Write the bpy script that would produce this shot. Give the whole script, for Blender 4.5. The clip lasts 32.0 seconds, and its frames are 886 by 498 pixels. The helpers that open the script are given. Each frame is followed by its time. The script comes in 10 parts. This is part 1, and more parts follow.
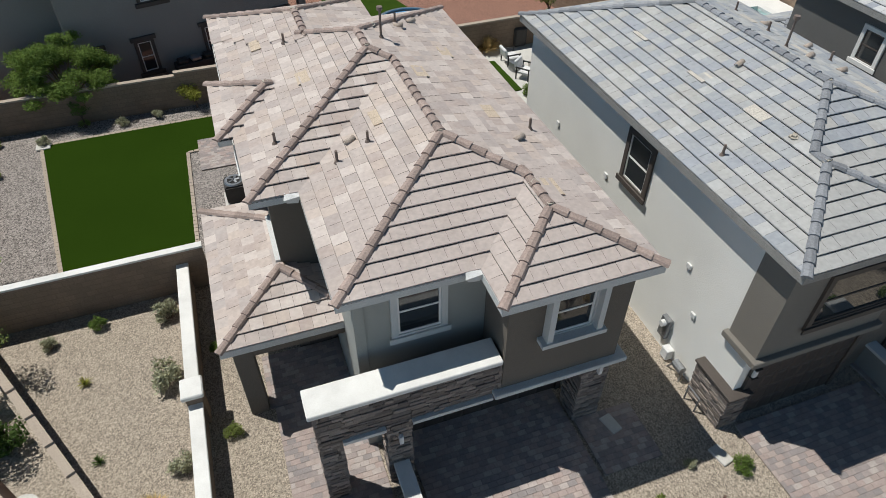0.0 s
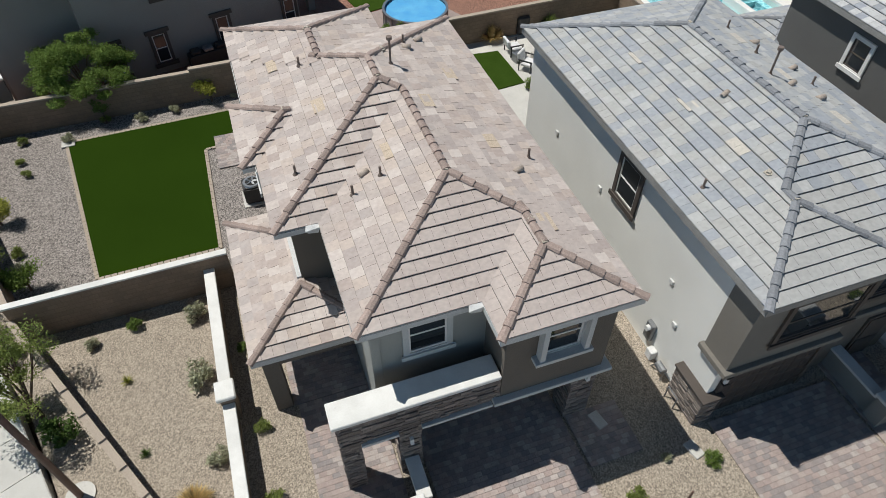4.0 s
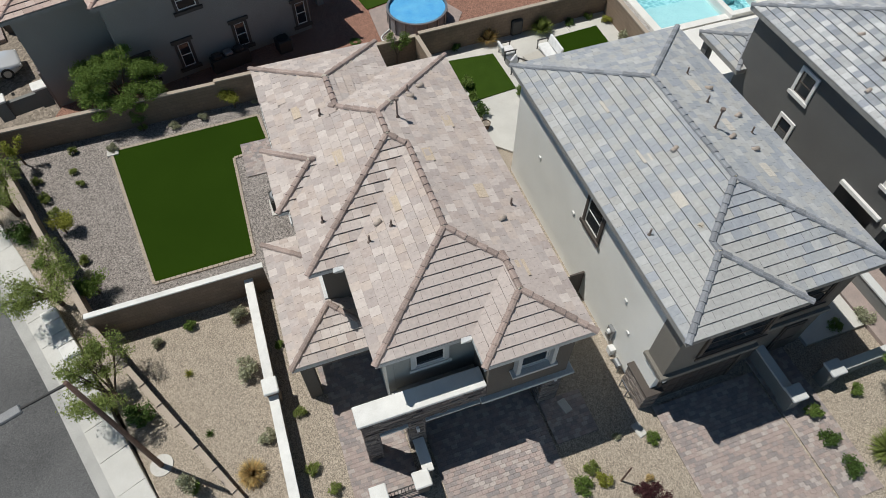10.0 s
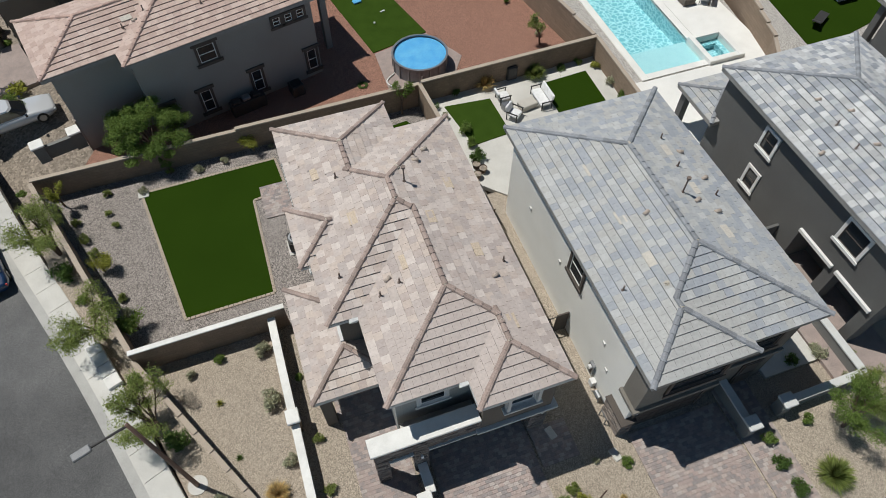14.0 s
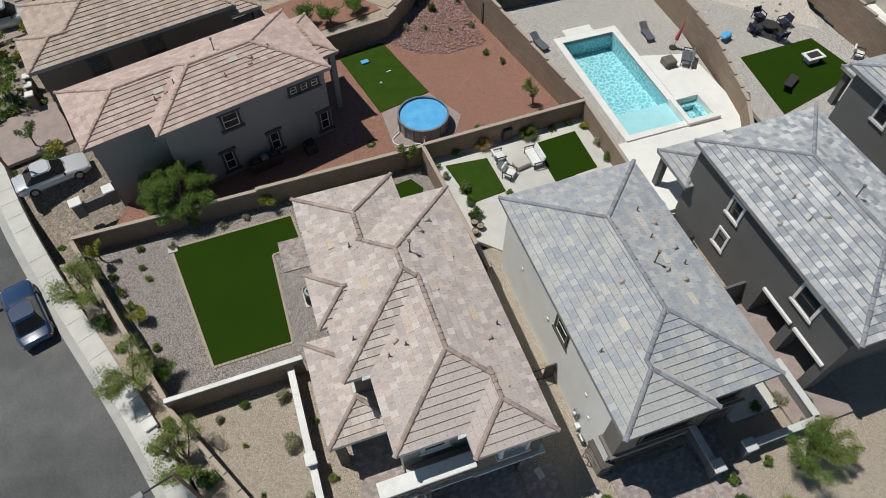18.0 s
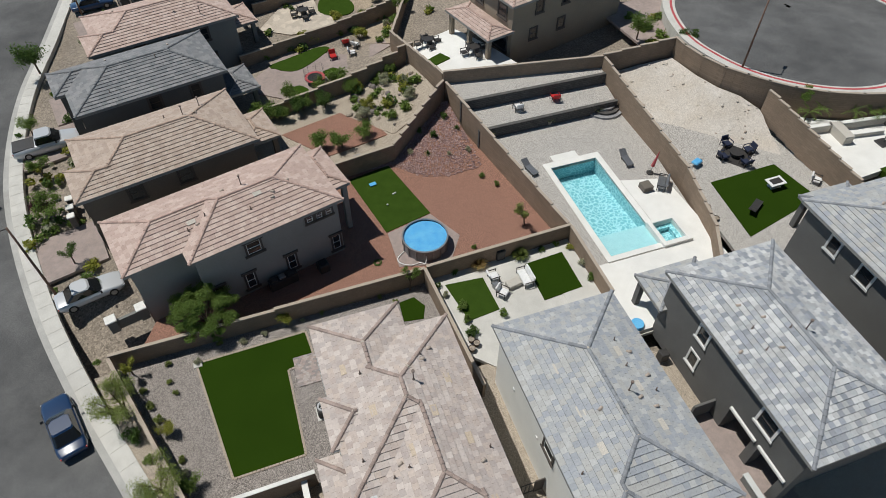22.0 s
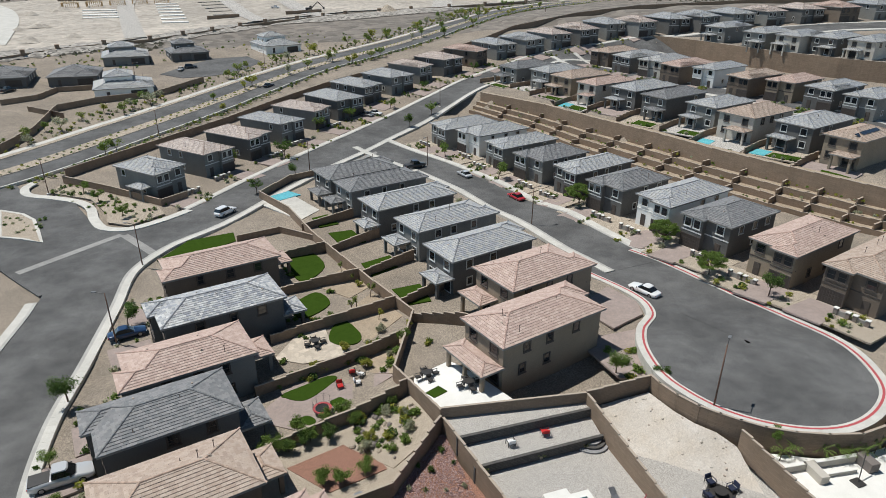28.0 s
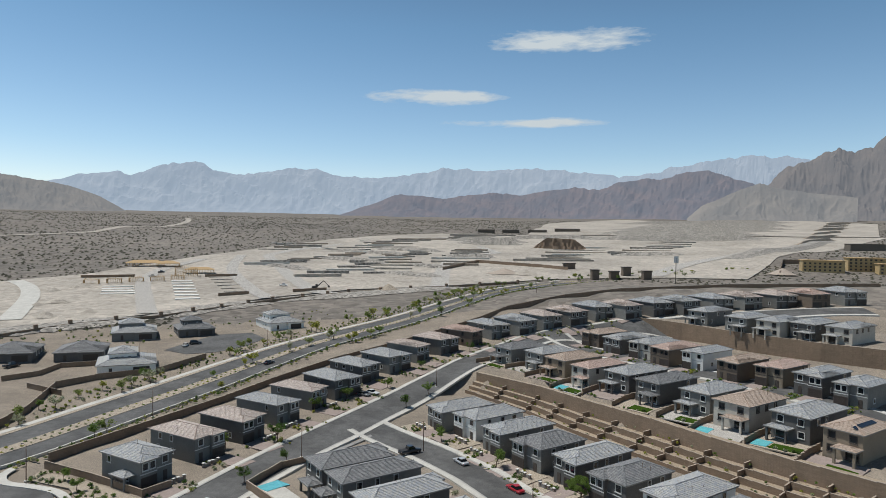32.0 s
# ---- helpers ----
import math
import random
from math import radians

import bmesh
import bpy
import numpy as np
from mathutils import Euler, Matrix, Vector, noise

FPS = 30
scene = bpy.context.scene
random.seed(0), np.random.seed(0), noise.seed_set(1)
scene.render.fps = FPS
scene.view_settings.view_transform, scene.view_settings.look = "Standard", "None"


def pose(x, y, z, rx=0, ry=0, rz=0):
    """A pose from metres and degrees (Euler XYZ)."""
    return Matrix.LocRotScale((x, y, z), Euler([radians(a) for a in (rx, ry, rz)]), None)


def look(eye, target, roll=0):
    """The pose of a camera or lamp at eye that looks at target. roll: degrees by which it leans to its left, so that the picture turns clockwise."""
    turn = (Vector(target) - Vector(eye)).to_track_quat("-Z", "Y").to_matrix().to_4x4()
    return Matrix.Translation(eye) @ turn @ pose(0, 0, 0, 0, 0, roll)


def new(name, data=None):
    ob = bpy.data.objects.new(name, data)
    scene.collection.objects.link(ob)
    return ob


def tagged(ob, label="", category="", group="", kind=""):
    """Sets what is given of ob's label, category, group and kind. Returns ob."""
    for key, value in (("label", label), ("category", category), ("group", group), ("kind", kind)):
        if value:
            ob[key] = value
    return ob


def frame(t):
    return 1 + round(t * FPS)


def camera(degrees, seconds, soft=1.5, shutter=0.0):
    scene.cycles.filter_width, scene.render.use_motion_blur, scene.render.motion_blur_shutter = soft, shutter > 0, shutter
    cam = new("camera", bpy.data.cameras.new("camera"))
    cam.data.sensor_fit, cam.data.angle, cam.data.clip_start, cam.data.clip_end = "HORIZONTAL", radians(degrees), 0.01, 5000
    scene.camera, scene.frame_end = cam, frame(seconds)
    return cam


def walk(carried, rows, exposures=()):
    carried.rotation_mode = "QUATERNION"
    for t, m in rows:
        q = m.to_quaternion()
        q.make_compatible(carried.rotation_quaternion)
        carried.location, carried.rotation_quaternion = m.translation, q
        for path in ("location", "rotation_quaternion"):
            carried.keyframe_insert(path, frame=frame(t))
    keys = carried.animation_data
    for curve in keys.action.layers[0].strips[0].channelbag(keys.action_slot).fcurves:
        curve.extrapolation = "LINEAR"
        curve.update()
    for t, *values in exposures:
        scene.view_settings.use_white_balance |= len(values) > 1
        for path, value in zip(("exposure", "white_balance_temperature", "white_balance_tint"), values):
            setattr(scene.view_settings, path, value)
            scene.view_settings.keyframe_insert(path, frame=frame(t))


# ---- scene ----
cam = camera(69.06, 32.0, 0.4)
# seconds, place of the lens, aim (down), lean, turn
ROWS = [
    (0, 0.000, -0.000, 14.800, -42.551, 0.311, -0.874),
    (0.5, -0.022, 0.042, 15.116, -43.399, 0.278, -0.835),
    (1, -0.047, 0.091, 15.430, -44.043, 0.248, -0.770),
    (1.5, -0.076, 0.139, 15.719, -44.570, 0.219, -0.686),
    (2, -0.099, 0.169, 16.007, -45.077, 0.196, -0.583),
    (2.5, -0.106, 0.180, 16.315, -45.627, 0.174, -0.509),
    (3, -0.089, 0.176, 16.670, -46.219, 0.146, -0.487),
    (3.5, -0.078, 0.183, 17.046, -46.796, 0.114, -0.471),
    (5.5, 0.008, 0.256, 18.644, -49.320, 0.002, -0.416),
    (6, 0.037, 0.256, 19.083, -49.971, -0.029, -0.393),
    (7, 0.068, 0.239, 20.019, -51.216, -0.108, -0.314),
    (8, 0.087, 0.243, 20.994, -52.413, -0.175, -0.274),
    (9, 0.077, 0.222, 22.020, -53.491, -0.216, -0.217),
    (10, 0.048, 0.177, 23.077, -54.508, -0.254, -0.161),
    (11, 0.034, 0.165, 24.126, -55.388, -0.287, -0.137),
    (12, 0.043, 0.191, 25.139, -55.553, -0.283, -0.126),
    (13, 0.028, 0.214, 26.118, -55.438, -0.253, -0.124),
    (14, 0.020, 0.239, 27.127, -55.363, -0.222, -0.135),
    (14.5, 0.026, 0.246, 27.623, -55.373, -0.212, -0.131),
    (16.5, -0.009, 0.224, 29.716, -55.464, -0.255, -0.020),
    (17, -0.007, 0.222, 30.297, -55.435, -0.260, 0.005),
    (18, 0.024, 0.224, 31.569, -54.562, -0.245, 0.014),
    (19, 0.011, 0.202, 32.952, -53.672, -0.223, 0.018),
    (20, -0.001, 0.197, 34.374, -52.215, -0.199, 0.027),
    (21, 0.047, 0.199, 35.808, -50.504, -0.148, 0.021),
    (22, 0.061, 0.182, 37.221, -48.604, -0.121, 0.020),
    (23, 0.066, 0.139, 38.627, -46.508, -0.096, -0.037),
    (24, 0.059, 0.081, 39.993, -43.810, -0.061, -0.026),
    (24.5, 0.050, 0.038, 40.668, -42.008, -0.041, -0.018),
    (26.5, 0.038, -0.195, 43.349, -33.267, 0.069, -0.078),
    (27, 0.043, -0.261, 43.998, -30.626, 0.117, -0.114),
    (28, 0.064, -0.424, 45.222, -24.751, 0.252, -0.191),
    (29, 0.080, -0.596, 46.403, -18.795, 0.393, -0.223),
    (30, 0.081, -0.766, 47.553, -12.895, 0.534, -0.250),
    (31, 0.068, -0.934, 48.680, -7.118, 0.675, -0.262),
    (32, 0.050, -1.098, 49.800, -1.392, 0.807, -0.275),
]


def sight(x, y, z, pitch, roll, turn):
    p, a = radians(pitch), radians(turn)
    ahead = Vector((-math.sin(a) * math.cos(p), math.cos(a) * math.cos(p), math.sin(p)))
    return look((x, y, z), Vector((x, y, z)) + 10 * ahead, roll)


walk(cam, [(t, sight(x, y, z, p, r, a)) for t, x, y, z, p, r, a in ROWS],
     exposures=[(0.0, -0.27), (9.0, -0.34), (18.0, -0.40), (22.0, -0.41), (24.0, -0.44), (27.0, -0.22), (29.0, -0.18), (30.5, -0.29), (32.0, -0.45)])

# ---- world, sun, exposure ----
SUN_TO = Vector((2.6, -0.95, -5.85)).normalized()      # the way in which sunlight travels
CLOUDS = ((0.172, 0.283, 0.105, 0.0168), (0.002, 0.206, 0.102, 0.0101), (0.131, 0.168, 0.113, 0.0074))      # way to each streak: x, z, half length, half height
world = bpy.data.worlds.new("sky")
scene.world = world
world.use_nodes = True
wn = world.node_tree.nodes
sky = wn.new("ShaderNodeTexSky")
sky.sky_type = 'NISHITA'
sky.sun_disc = False
sky.sun_elevation = math.asin(-SUN_TO.z)
sky.sun_rotation = math.atan2(-SUN_TO.x, -SUN_TO.y)
sky.altitude = 900
sky.air_density = 1.0
sky.dust_density = 0.5
sky.ozone_density = 2.0
wl = world.node_tree.links
# haze: paler and brighter towards the horizon all round
coord = wn.new("ShaderNodeTexCoord")
split = wn.new("ShaderNodeSeparateXYZ")
wl.new(coord.outputs["Generated"], split.inputs[0])
haze = wn.new("ShaderNodeValToRGB")
haze.color_ramp.elements[0].position, haze.color_ramp.elements[0].color = 0.0, (2.45, 2.15, 2.05, 1)
haze.color_ramp.elements[1].position, haze.color_ramp.elements[1].color = 0.75, (.25, .265, .28, 1)
for spot_z, glow in ((0.12, (1.80, 1.90, 1.86, 1)), (0.30, (1.32, 1.62, 1.60, 1))):
    haze.color_ramp.elements.new(spot_z).color = glow
wl.new(split.outputs["Z"], haze.inputs["Fac"])
tint = wn.new("ShaderNodeMix")
tint.data_type, tint.blend_type = 'RGBA', 'MULTIPLY'
tint.inputs["Factor"].default_value = 1.0
wl.new(sky.outputs[0], tint.inputs["A"])
wl.new(haze.outputs[0], tint.inputs["B"])
# three thin streaks of cloud in the north
over = tint.outputs["Result"]
wisp = wn.new("ShaderNodeTexNoise")
wisp.inputs["Scale"].default_value = 9
wisp.inputs["Detail"].default_value = 8
wisp.inputs["Roughness"].default_value = 0.62
stretch = wn.new("ShaderNodeMapping")
stretch.inputs["Scale"].default_value = (1.5, 1.5, 7.0)
wl.new(coord.outputs["Generated"], stretch.inputs["Vector"])
wl.new(stretch.outputs[0], wisp.inputs["Vector"])
for cx, cz, wx, wz in CLOUDS:
    blob = wn.new("ShaderNodeMapping")
    blob.inputs["Location"].default_value = (-cx / wx, 0, -cz / wz)
    blob.inputs["Scale"].default_value = (1 / wx, 0.0001, 1 / wz)
    wl.new(coord.outputs["Generated"], blob.inputs["Vector"])
    size = wn.new("ShaderNodeVectorMath")
    size.operation = 'LENGTH'
    wl.new(blob.outputs[0], size.inputs[0])
    less = wn.new("ShaderNodeMath")
    less.operation, less.inputs[1].default_value = 'MULTIPLY', 0.42
    wl.new(size.outputs["Value"], less.inputs[0])
    edge_n = wn.new("ShaderNodeMath")
    edge_n.operation = 'SUBTRACT'
    wl.new(wisp.outputs["Fac"], edge_n.inputs[0])
    wl.new(less.outputs[0], edge_n.inputs[1])
    soft_n = wn.new("ShaderNodeMapRange")
    soft_n.inputs["From Min"].default_value, soft_n.inputs["From Max"].default_value = 0.08, 0.34
    wl.new(edge_n.outputs[0], soft_n.inputs["Value"])
    add_n = wn.new("ShaderNodeMix")
    add_n.data_type = 'RGBA'
    wl.new(soft_n.outputs[0], add_n.inputs["Factor"])
    wl.new(over, add_n.inputs["A"])
    add_n.inputs["B"].default_value = (8.6, 9.6, 10.2, 1)
    over = add_n.outputs["Result"]
wn["Background"].inputs["Strength"].default_value = 0.09
wl.new(over, wn["Background"].inputs["Color"])
sun = new("sun", bpy.data.lights.new("sun", 'SUN'))
sun.data.energy = 5.0
sun.data.angle = radians(0.53)
sun.data.color = (1.0, 0.98, 0.93)
sun.matrix_world = look((0, 0, 80), Vector((0, 0, 80)) + SUN_TO)

# ---- materials ----


def material(name, base, rough=0.85, second=None, scale=4.0, fine=40.0, bump=0.25, metal=0.0, spec=0.4, island=None, obj=None, brick=None, stain=0.0, mix=0.5, cells=0.0, speck=0.5, thin=0.0, grit=0.5):
    """A procedural surface: two colours mixed by coarse noise, fine grain and relief. island: colours picked at random for each piece of a mesh; obj: the same for each object."""
    m = bpy.data.materials.new(name)
    m.use_nodes = True
    nt = m.node_tree
    n, l = nt.nodes, nt.links
    b = n["Principled BSDF"]
    b.inputs["Roughness"].default_value = rough
    b.inputs["Metallic"].default_value = metal
    b.inputs["Specular IOR Level"].default_value = spec
    tc = n.new("ShaderNodeTexCoord")
    geo = n.new("ShaderNodeNewGeometry")
    where = geo.outputs["Position"]
    coarse = n.new("ShaderNodeTexNoise")
    coarse.inputs["Scale"].default_value = scale
    coarse.inputs["Detail"].default_value = 5
    l.new(where, coarse.inputs["Vector"])
    ramp = n.new("ShaderNodeValToRGB")
    ramp.color_ramp.elements[0].position, ramp.color_ramp.elements[1].position = 0.5 - mix * 0.4, 0.5 + mix * 0.4
    ramp.color_ramp.elements[0].color = (*base, 1)
    ramp.color_ramp.elements[1].color = (*(second or [c * 0.82 for c in base]), 1)
    l.new(coarse.outputs["Fac"], ramp.inputs["Fac"])
    colour = ramp.outputs["Color"]
    picks = island or obj
    if picks:
        pick = n.new("ShaderNodeValToRGB")
        pick.color_ramp.interpolation = 'CONSTANT'
        while len(pick.color_ramp.elements) < len(picks):
            pick.color_ramp.elements.new(0.5)
        for k, c in enumerate(picks):
            pick.color_ramp.elements[k].position = k / len(picks)
            pick.color_ramp.elements[k].color = (*c, 1)
        if island:
            l.new(geo.outputs["Random Per Island"], pick.inputs["Fac"])
        else:
            info = n.new("ShaderNodeObjectInfo")
            l.new(info.outputs["Random"], pick.inputs["Fac"])
        mul = n.new("ShaderNodeMix")
        mul.data_type, mul.blend_type = 'RGBA', 'MULTIPLY'
        mul.inputs["Factor"].default_value = 1.0
        l.new(pick.outputs["Color"], mul.inputs["A"])
        l.new(colour, mul.inputs["B"])
        colour = mul.outputs["Result"]
    if brick:
        # courses of blocks on upright faces: along the wall and up it
        bt = n.new("ShaderNodeTexBrick")
        bt.inputs["Scale"].default_value = 1.0
        bt.inputs["Brick Width"].default_value, bt.inputs["Row Height"].default_value = brick[0], brick[1]
        bt.inputs["Mortar Size"].default_value = brick[2]
        bt.inputs["Color1"].default_value = (1, 1, 1, 1)
        bt.inputs["Color2"].default_value = (brick[3], brick[3], brick[3], 1)
        bt.inputs["Mortar"].default_value = (brick[4], brick[4], brick[4], 1)
        sep = n.new("ShaderNodeSeparateXYZ")
        l.new(where, sep.inputs[0])
        add = n.new("ShaderNodeMath")
        add.operation = 'ADD'
        l.new(sep.outputs["X"], add.inputs[0])
        l.new(sep.outputs["Y"], add.inputs[1])
        comb = n.new("ShaderNodeCombineXYZ")
        l.new(add.outputs[0], comb.inputs["X"])
        l.new(sep.outputs["Z"], comb.inputs["Y"])
        l.new(comb.outputs[0], bt.inputs["Vector"])
        mul2 = n.new("ShaderNodeMix")
        mul2.data_type, mul2.blend_type = 'RGBA', 'MULTIPLY'
        mul2.inputs["Factor"].default_value = 1.0
        l.new(colour, mul2.inputs["A"])
        l.new(bt.outputs["Color"], mul2.inputs["B"])
        colour = mul2.outputs["Result"]
    if cells:
        vo = n.new("ShaderNodeTexVoronoi")
        vo.inputs["Scale"].default_value = cells
        l.new(where, vo.inputs["Vector"])
        cr = n.new("ShaderNodeValToRGB")
        cr.color_ramp.elements[0].color = (1 - speck, 1 - speck, 1 - speck, 1)
        cr.color_ramp.elements[1].color = (1 + speck * .5, 1 + speck * .5, 1 + speck * .5, 1)
        l.new(vo.outputs["Color"], cr.inputs["Fac"])
        mc = n.new("ShaderNodeMix")
        mc.data_type, mc.blend_type = 'RGBA', 'MULTIPLY'
        mc.inputs["Factor"].default_value = 1.0
        l.new(colour, mc.inputs["A"])
        l.new(cr.outputs["Color"], mc.inputs["B"])
        colour = mc.outputs["Result"]
    grain = n.new("ShaderNodeTexNoise")
    grain.inputs["Scale"].default_value = fine
    grain.inputs["Detail"].default_value = 4
    l.new(where, grain.inputs["Vector"])
    over = n.new("ShaderNodeMix")
    over.data_type, over.blend_type = 'RGBA', 'OVERLAY'
    over.inputs["Factor"].default_value = grit
    l.new(colour, over.inputs["A"])
    l.new(grain.outputs["Fac"], over.inputs["B"])
    colour = over.outputs["Result"]
    if stain:
        st = n.new("ShaderNodeTexNoise")
        st.inputs["Scale"].default_value = scale * 0.22
        st.inputs["Detail"].default_value = 7
        l.new(where, st.inputs["Vector"])
        sr = n.new("ShaderNodeValToRGB")
        sr.color_ramp.elements[0].position, sr.color_ramp.elements[1].position = 0.38, 0.6
        sr.color_ramp.elements[0].color = (1 - stain, 1 - stain, 1 - stain, 1)
        l.new(st.outputs["Fac"], sr.inputs["Fac"])
        m3 = n.new("ShaderNodeMix")
        m3.data_type, m3.blend_type = 'RGBA', 'MULTIPLY'
        m3.inputs["Factor"].default_value = 1.0
        l.new(colour, m3.inputs["A"])
        l.new(sr.outputs["Color"], m3.inputs["B"])
        colour = m3.outputs["Result"]
    l.new(colour, b.inputs["Base Color"])
    if bump:
        bp = n.new("ShaderNodeBump")
        bp.inputs["Strength"].default_value = bump
        bp.inputs["Distance"].default_value = 0.02
        l.new(grain.outputs["Fac"], bp.inputs["Height"])
        l.new(bp.outputs[0], b.inputs["Normal"])
    if thin:
        # leaves let light through
        tr = n.new("ShaderNodeBsdfTranslucent")
        l.new(colour, tr.inputs["Color"])
        mx = n.new("ShaderNodeMixShader")
        mx.inputs["Fac"].default_value = thin
        l.new(b.outputs[0], mx.inputs[1])
        l.new(tr.outputs[0], mx.inputs[2])
        l.new(mx.outputs[0], n["Material Output"].inputs["Surface"])
    return m


def shades(rgb, factors):
    return [tuple(c * f for c in rgb) for f in factors]


def hazed_backdrop(name, one, two, scale, air):
    """A far backdrop: rock colours with distant haze painted on as an even glow."""
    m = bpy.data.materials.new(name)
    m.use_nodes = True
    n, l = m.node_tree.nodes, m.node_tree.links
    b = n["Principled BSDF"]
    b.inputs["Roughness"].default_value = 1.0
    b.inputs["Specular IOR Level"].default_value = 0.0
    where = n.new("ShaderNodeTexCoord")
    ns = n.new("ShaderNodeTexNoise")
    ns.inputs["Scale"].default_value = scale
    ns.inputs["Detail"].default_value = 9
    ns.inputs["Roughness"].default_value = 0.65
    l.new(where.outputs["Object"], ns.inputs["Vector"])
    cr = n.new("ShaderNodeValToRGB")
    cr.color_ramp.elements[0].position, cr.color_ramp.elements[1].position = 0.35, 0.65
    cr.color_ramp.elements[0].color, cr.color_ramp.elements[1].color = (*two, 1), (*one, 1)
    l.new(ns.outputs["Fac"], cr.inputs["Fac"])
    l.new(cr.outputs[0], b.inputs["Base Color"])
    # the haze: a constant bluish emission on the rock itself
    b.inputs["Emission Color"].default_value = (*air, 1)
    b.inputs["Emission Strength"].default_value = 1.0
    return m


M = {}
M["tile_rose"] = material("concrete tile, rosy beige", (1, 1, 1), 0.8, (0.9, 0.88, 0.87), 1.2, 9, 0.12, grit=0.22,
                          island=[(0.452, 0.382, 0.345), (0.545, 0.480, 0.436), (0.425, 0.368, 0.340), (0.490, 0.416, 0.370), (0.580, 0.515, 0.470), (0.478, 0.416, 0.382), (0.518, 0.440, 0.385), (0.440, 0.388, 0.360), (0.530, 0.466, 0.427), (0.468, 0.406, 0.368)])
M["tile_slate"] = material("concrete tile, slate grey", (1, 1, 1), 0.75, (0.9, 0.9, 0.9), 1.2, 9, 0.12, grit=0.22,
                           island=[(0.345, 0.362, 0.378), (0.392, 0.398, 0.400), (0.350, 0.366, 0.388), (0.425, 0.424, 0.408), (0.318, 0.338, 0.360), (0.412, 0.410, 0.396), (0.368, 0.379, 0.385), (0.455, 0.458, 0.448), (0.335, 0.354, 0.382), (0.402, 0.396, 0.378)])
M["tile_mottle"] = material("concrete tile, mottled slate", (1, 1, 1), 0.75, (0.9, 0.9, 0.9), 1.2, 9, 0.12, grit=0.22,
                            island=[(.29, .305, .325), (.42, .435, .442), (.36, .375, .395), (.50, .505, .50), (.26, .28, .305), (.45, .455, .46), (.38, .385, .385), (.57, .575, .57), (.33, .35, .385), (.46, .46, .455)])
M["tile_tan"] = material("concrete tile, sandy tan", (1, 1, 1), 0.8, (0.9, 0.88, 0.87), 1.2, 9, 0.12, grit=0.22,
                         island=[(0.401, 0.316, 0.257), (0.455, 0.369, 0.305), (0.428, 0.342, 0.280), (0.476, 0.385, 0.321), (0.385, 0.305, 0.251), (0.439, 0.358, 0.300)])
M["tile_red"] = material("concrete tile, pinkish clay", (1, 1, 1), 0.8, (0.9, 0.88, 0.87), 1.2, 9, 0.12, grit=0.22,
                         island=[(0.466, 0.350, 0.302), (0.519, 0.403, 0.350), (0.445, 0.334, 0.286), (0.503, 0.382, 0.329), (0.546, 0.429, 0.376), (0.477, 0.360, 0.313)])
M["tile_dark"] = material("concrete tile, dark grey", (1, 1, 1), 0.75, (0.9, 0.9, 0.9), 1.2, 9, 0.12, grit=0.22,
                          island=[(.19, .195, .20), (.23, .23, .235), (.21, .21, .215), (.25, .25, .25), (.17, .178, .185)])
for k, c in dict(rose=(.33, .255, .22), slate=(.24, .25, .265), mottle=(.24, .25, .265), tan=(.40, .295, .23), red=(.44, .31, .26), dark=(.17, .175, .18)).items():
    M["cap_" + k] = material("ridge cap, " + k, (1, 1, 1), 0.75, (.85, .85, .85), 2, 25, 0.2, island=shades(c, (1, 1.2, .9, 1.1)))
M["stucco_taupe"] = material("stucco, taupe", (.205, .19, .165), 0.95, (.185, .17, .148), 0.6, 60, 0.5, stain=0.05)
M["mortar"] = material("ridge mortar, cream", (.50, .45, .37), 0.95, (.38, .34, .28), 12, 40, 0.8)
M["stucco_grey"] = material("stucco, warm light grey", (.84, .83, .785), 0.95, (.79, .78, .735), 0.6, 60, 0.5, stain=0.05)
M["stucco_sage"] = material("stucco, grey green", (.35, .355, .33), 0.95, (.32, .325, .30), 0.6, 60, 0.5, stain=0.05)
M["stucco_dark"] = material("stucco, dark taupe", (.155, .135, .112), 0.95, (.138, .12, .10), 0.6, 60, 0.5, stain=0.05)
M["stucco_mid"] = material("stucco, mid grey green", (.21, .212, .20), 0.95, (.19, .19, .18), 0.6, 60, 0.5, stain=0.05)
M["stucco_warm"] = material("stucco, warm grey", (.30, .285, .26), 0.95, (.27, .255, .235), 0.6, 60, 0.5, stain=0.05)
M["stucco_char"] = material("stucco, charcoal grey", (.13, .128, .122), 0.95, (.115, .112, .108), 0.6, 60, 0.5, stain=0.05)
M["stucco_tan"] = material("stucco, sandy brown", (.30, .245, .18), 0.95, (.27, .22, .165), 0.6, 60, 0.5, stain=0.06)
M["stucco_cream"] = material("stucco, pale cream", (.52, .49, .43), 0.95, (.48, .45, .40), 0.6, 60, 0.5, stain=0.05)
M["stucco_brown"] = material("stucco, dark brown", (.17, .135, .105), 0.95, (.15, .12, .095), 0.6, 60, 0.5, stain=0.05)
M["trim_pale"] = material("painted trim, pale grey", (.56, .57, .555), 0.7, (.53, .535, .52), 2, 60, 0.15)
M["trim_white"] = material("painted trim, white", (.74, .73, .70), 0.7, (.69, .68, .65), 2, 60, 0.15)
M["trim_dark"] = material("painted trim, dark brown", (.085, .07, .06), 0.7, (.075, .062, .053), 2, 60, 0.15)
M["cap_white"] = material("plaster wall cap, off-white", (.78, .77, .73), 0.85, (.70, .69, .65), 3, 60, 0.25, stain=0.12)
M["deck"] = material("roof underlay, dark", (.05, .045, .04), 0.9, None, 4, 40, 0.1)
M["fascia"] = material("fascia board, grey", (.30, .29, .27), 0.7, None, 4, 40, 0.1)
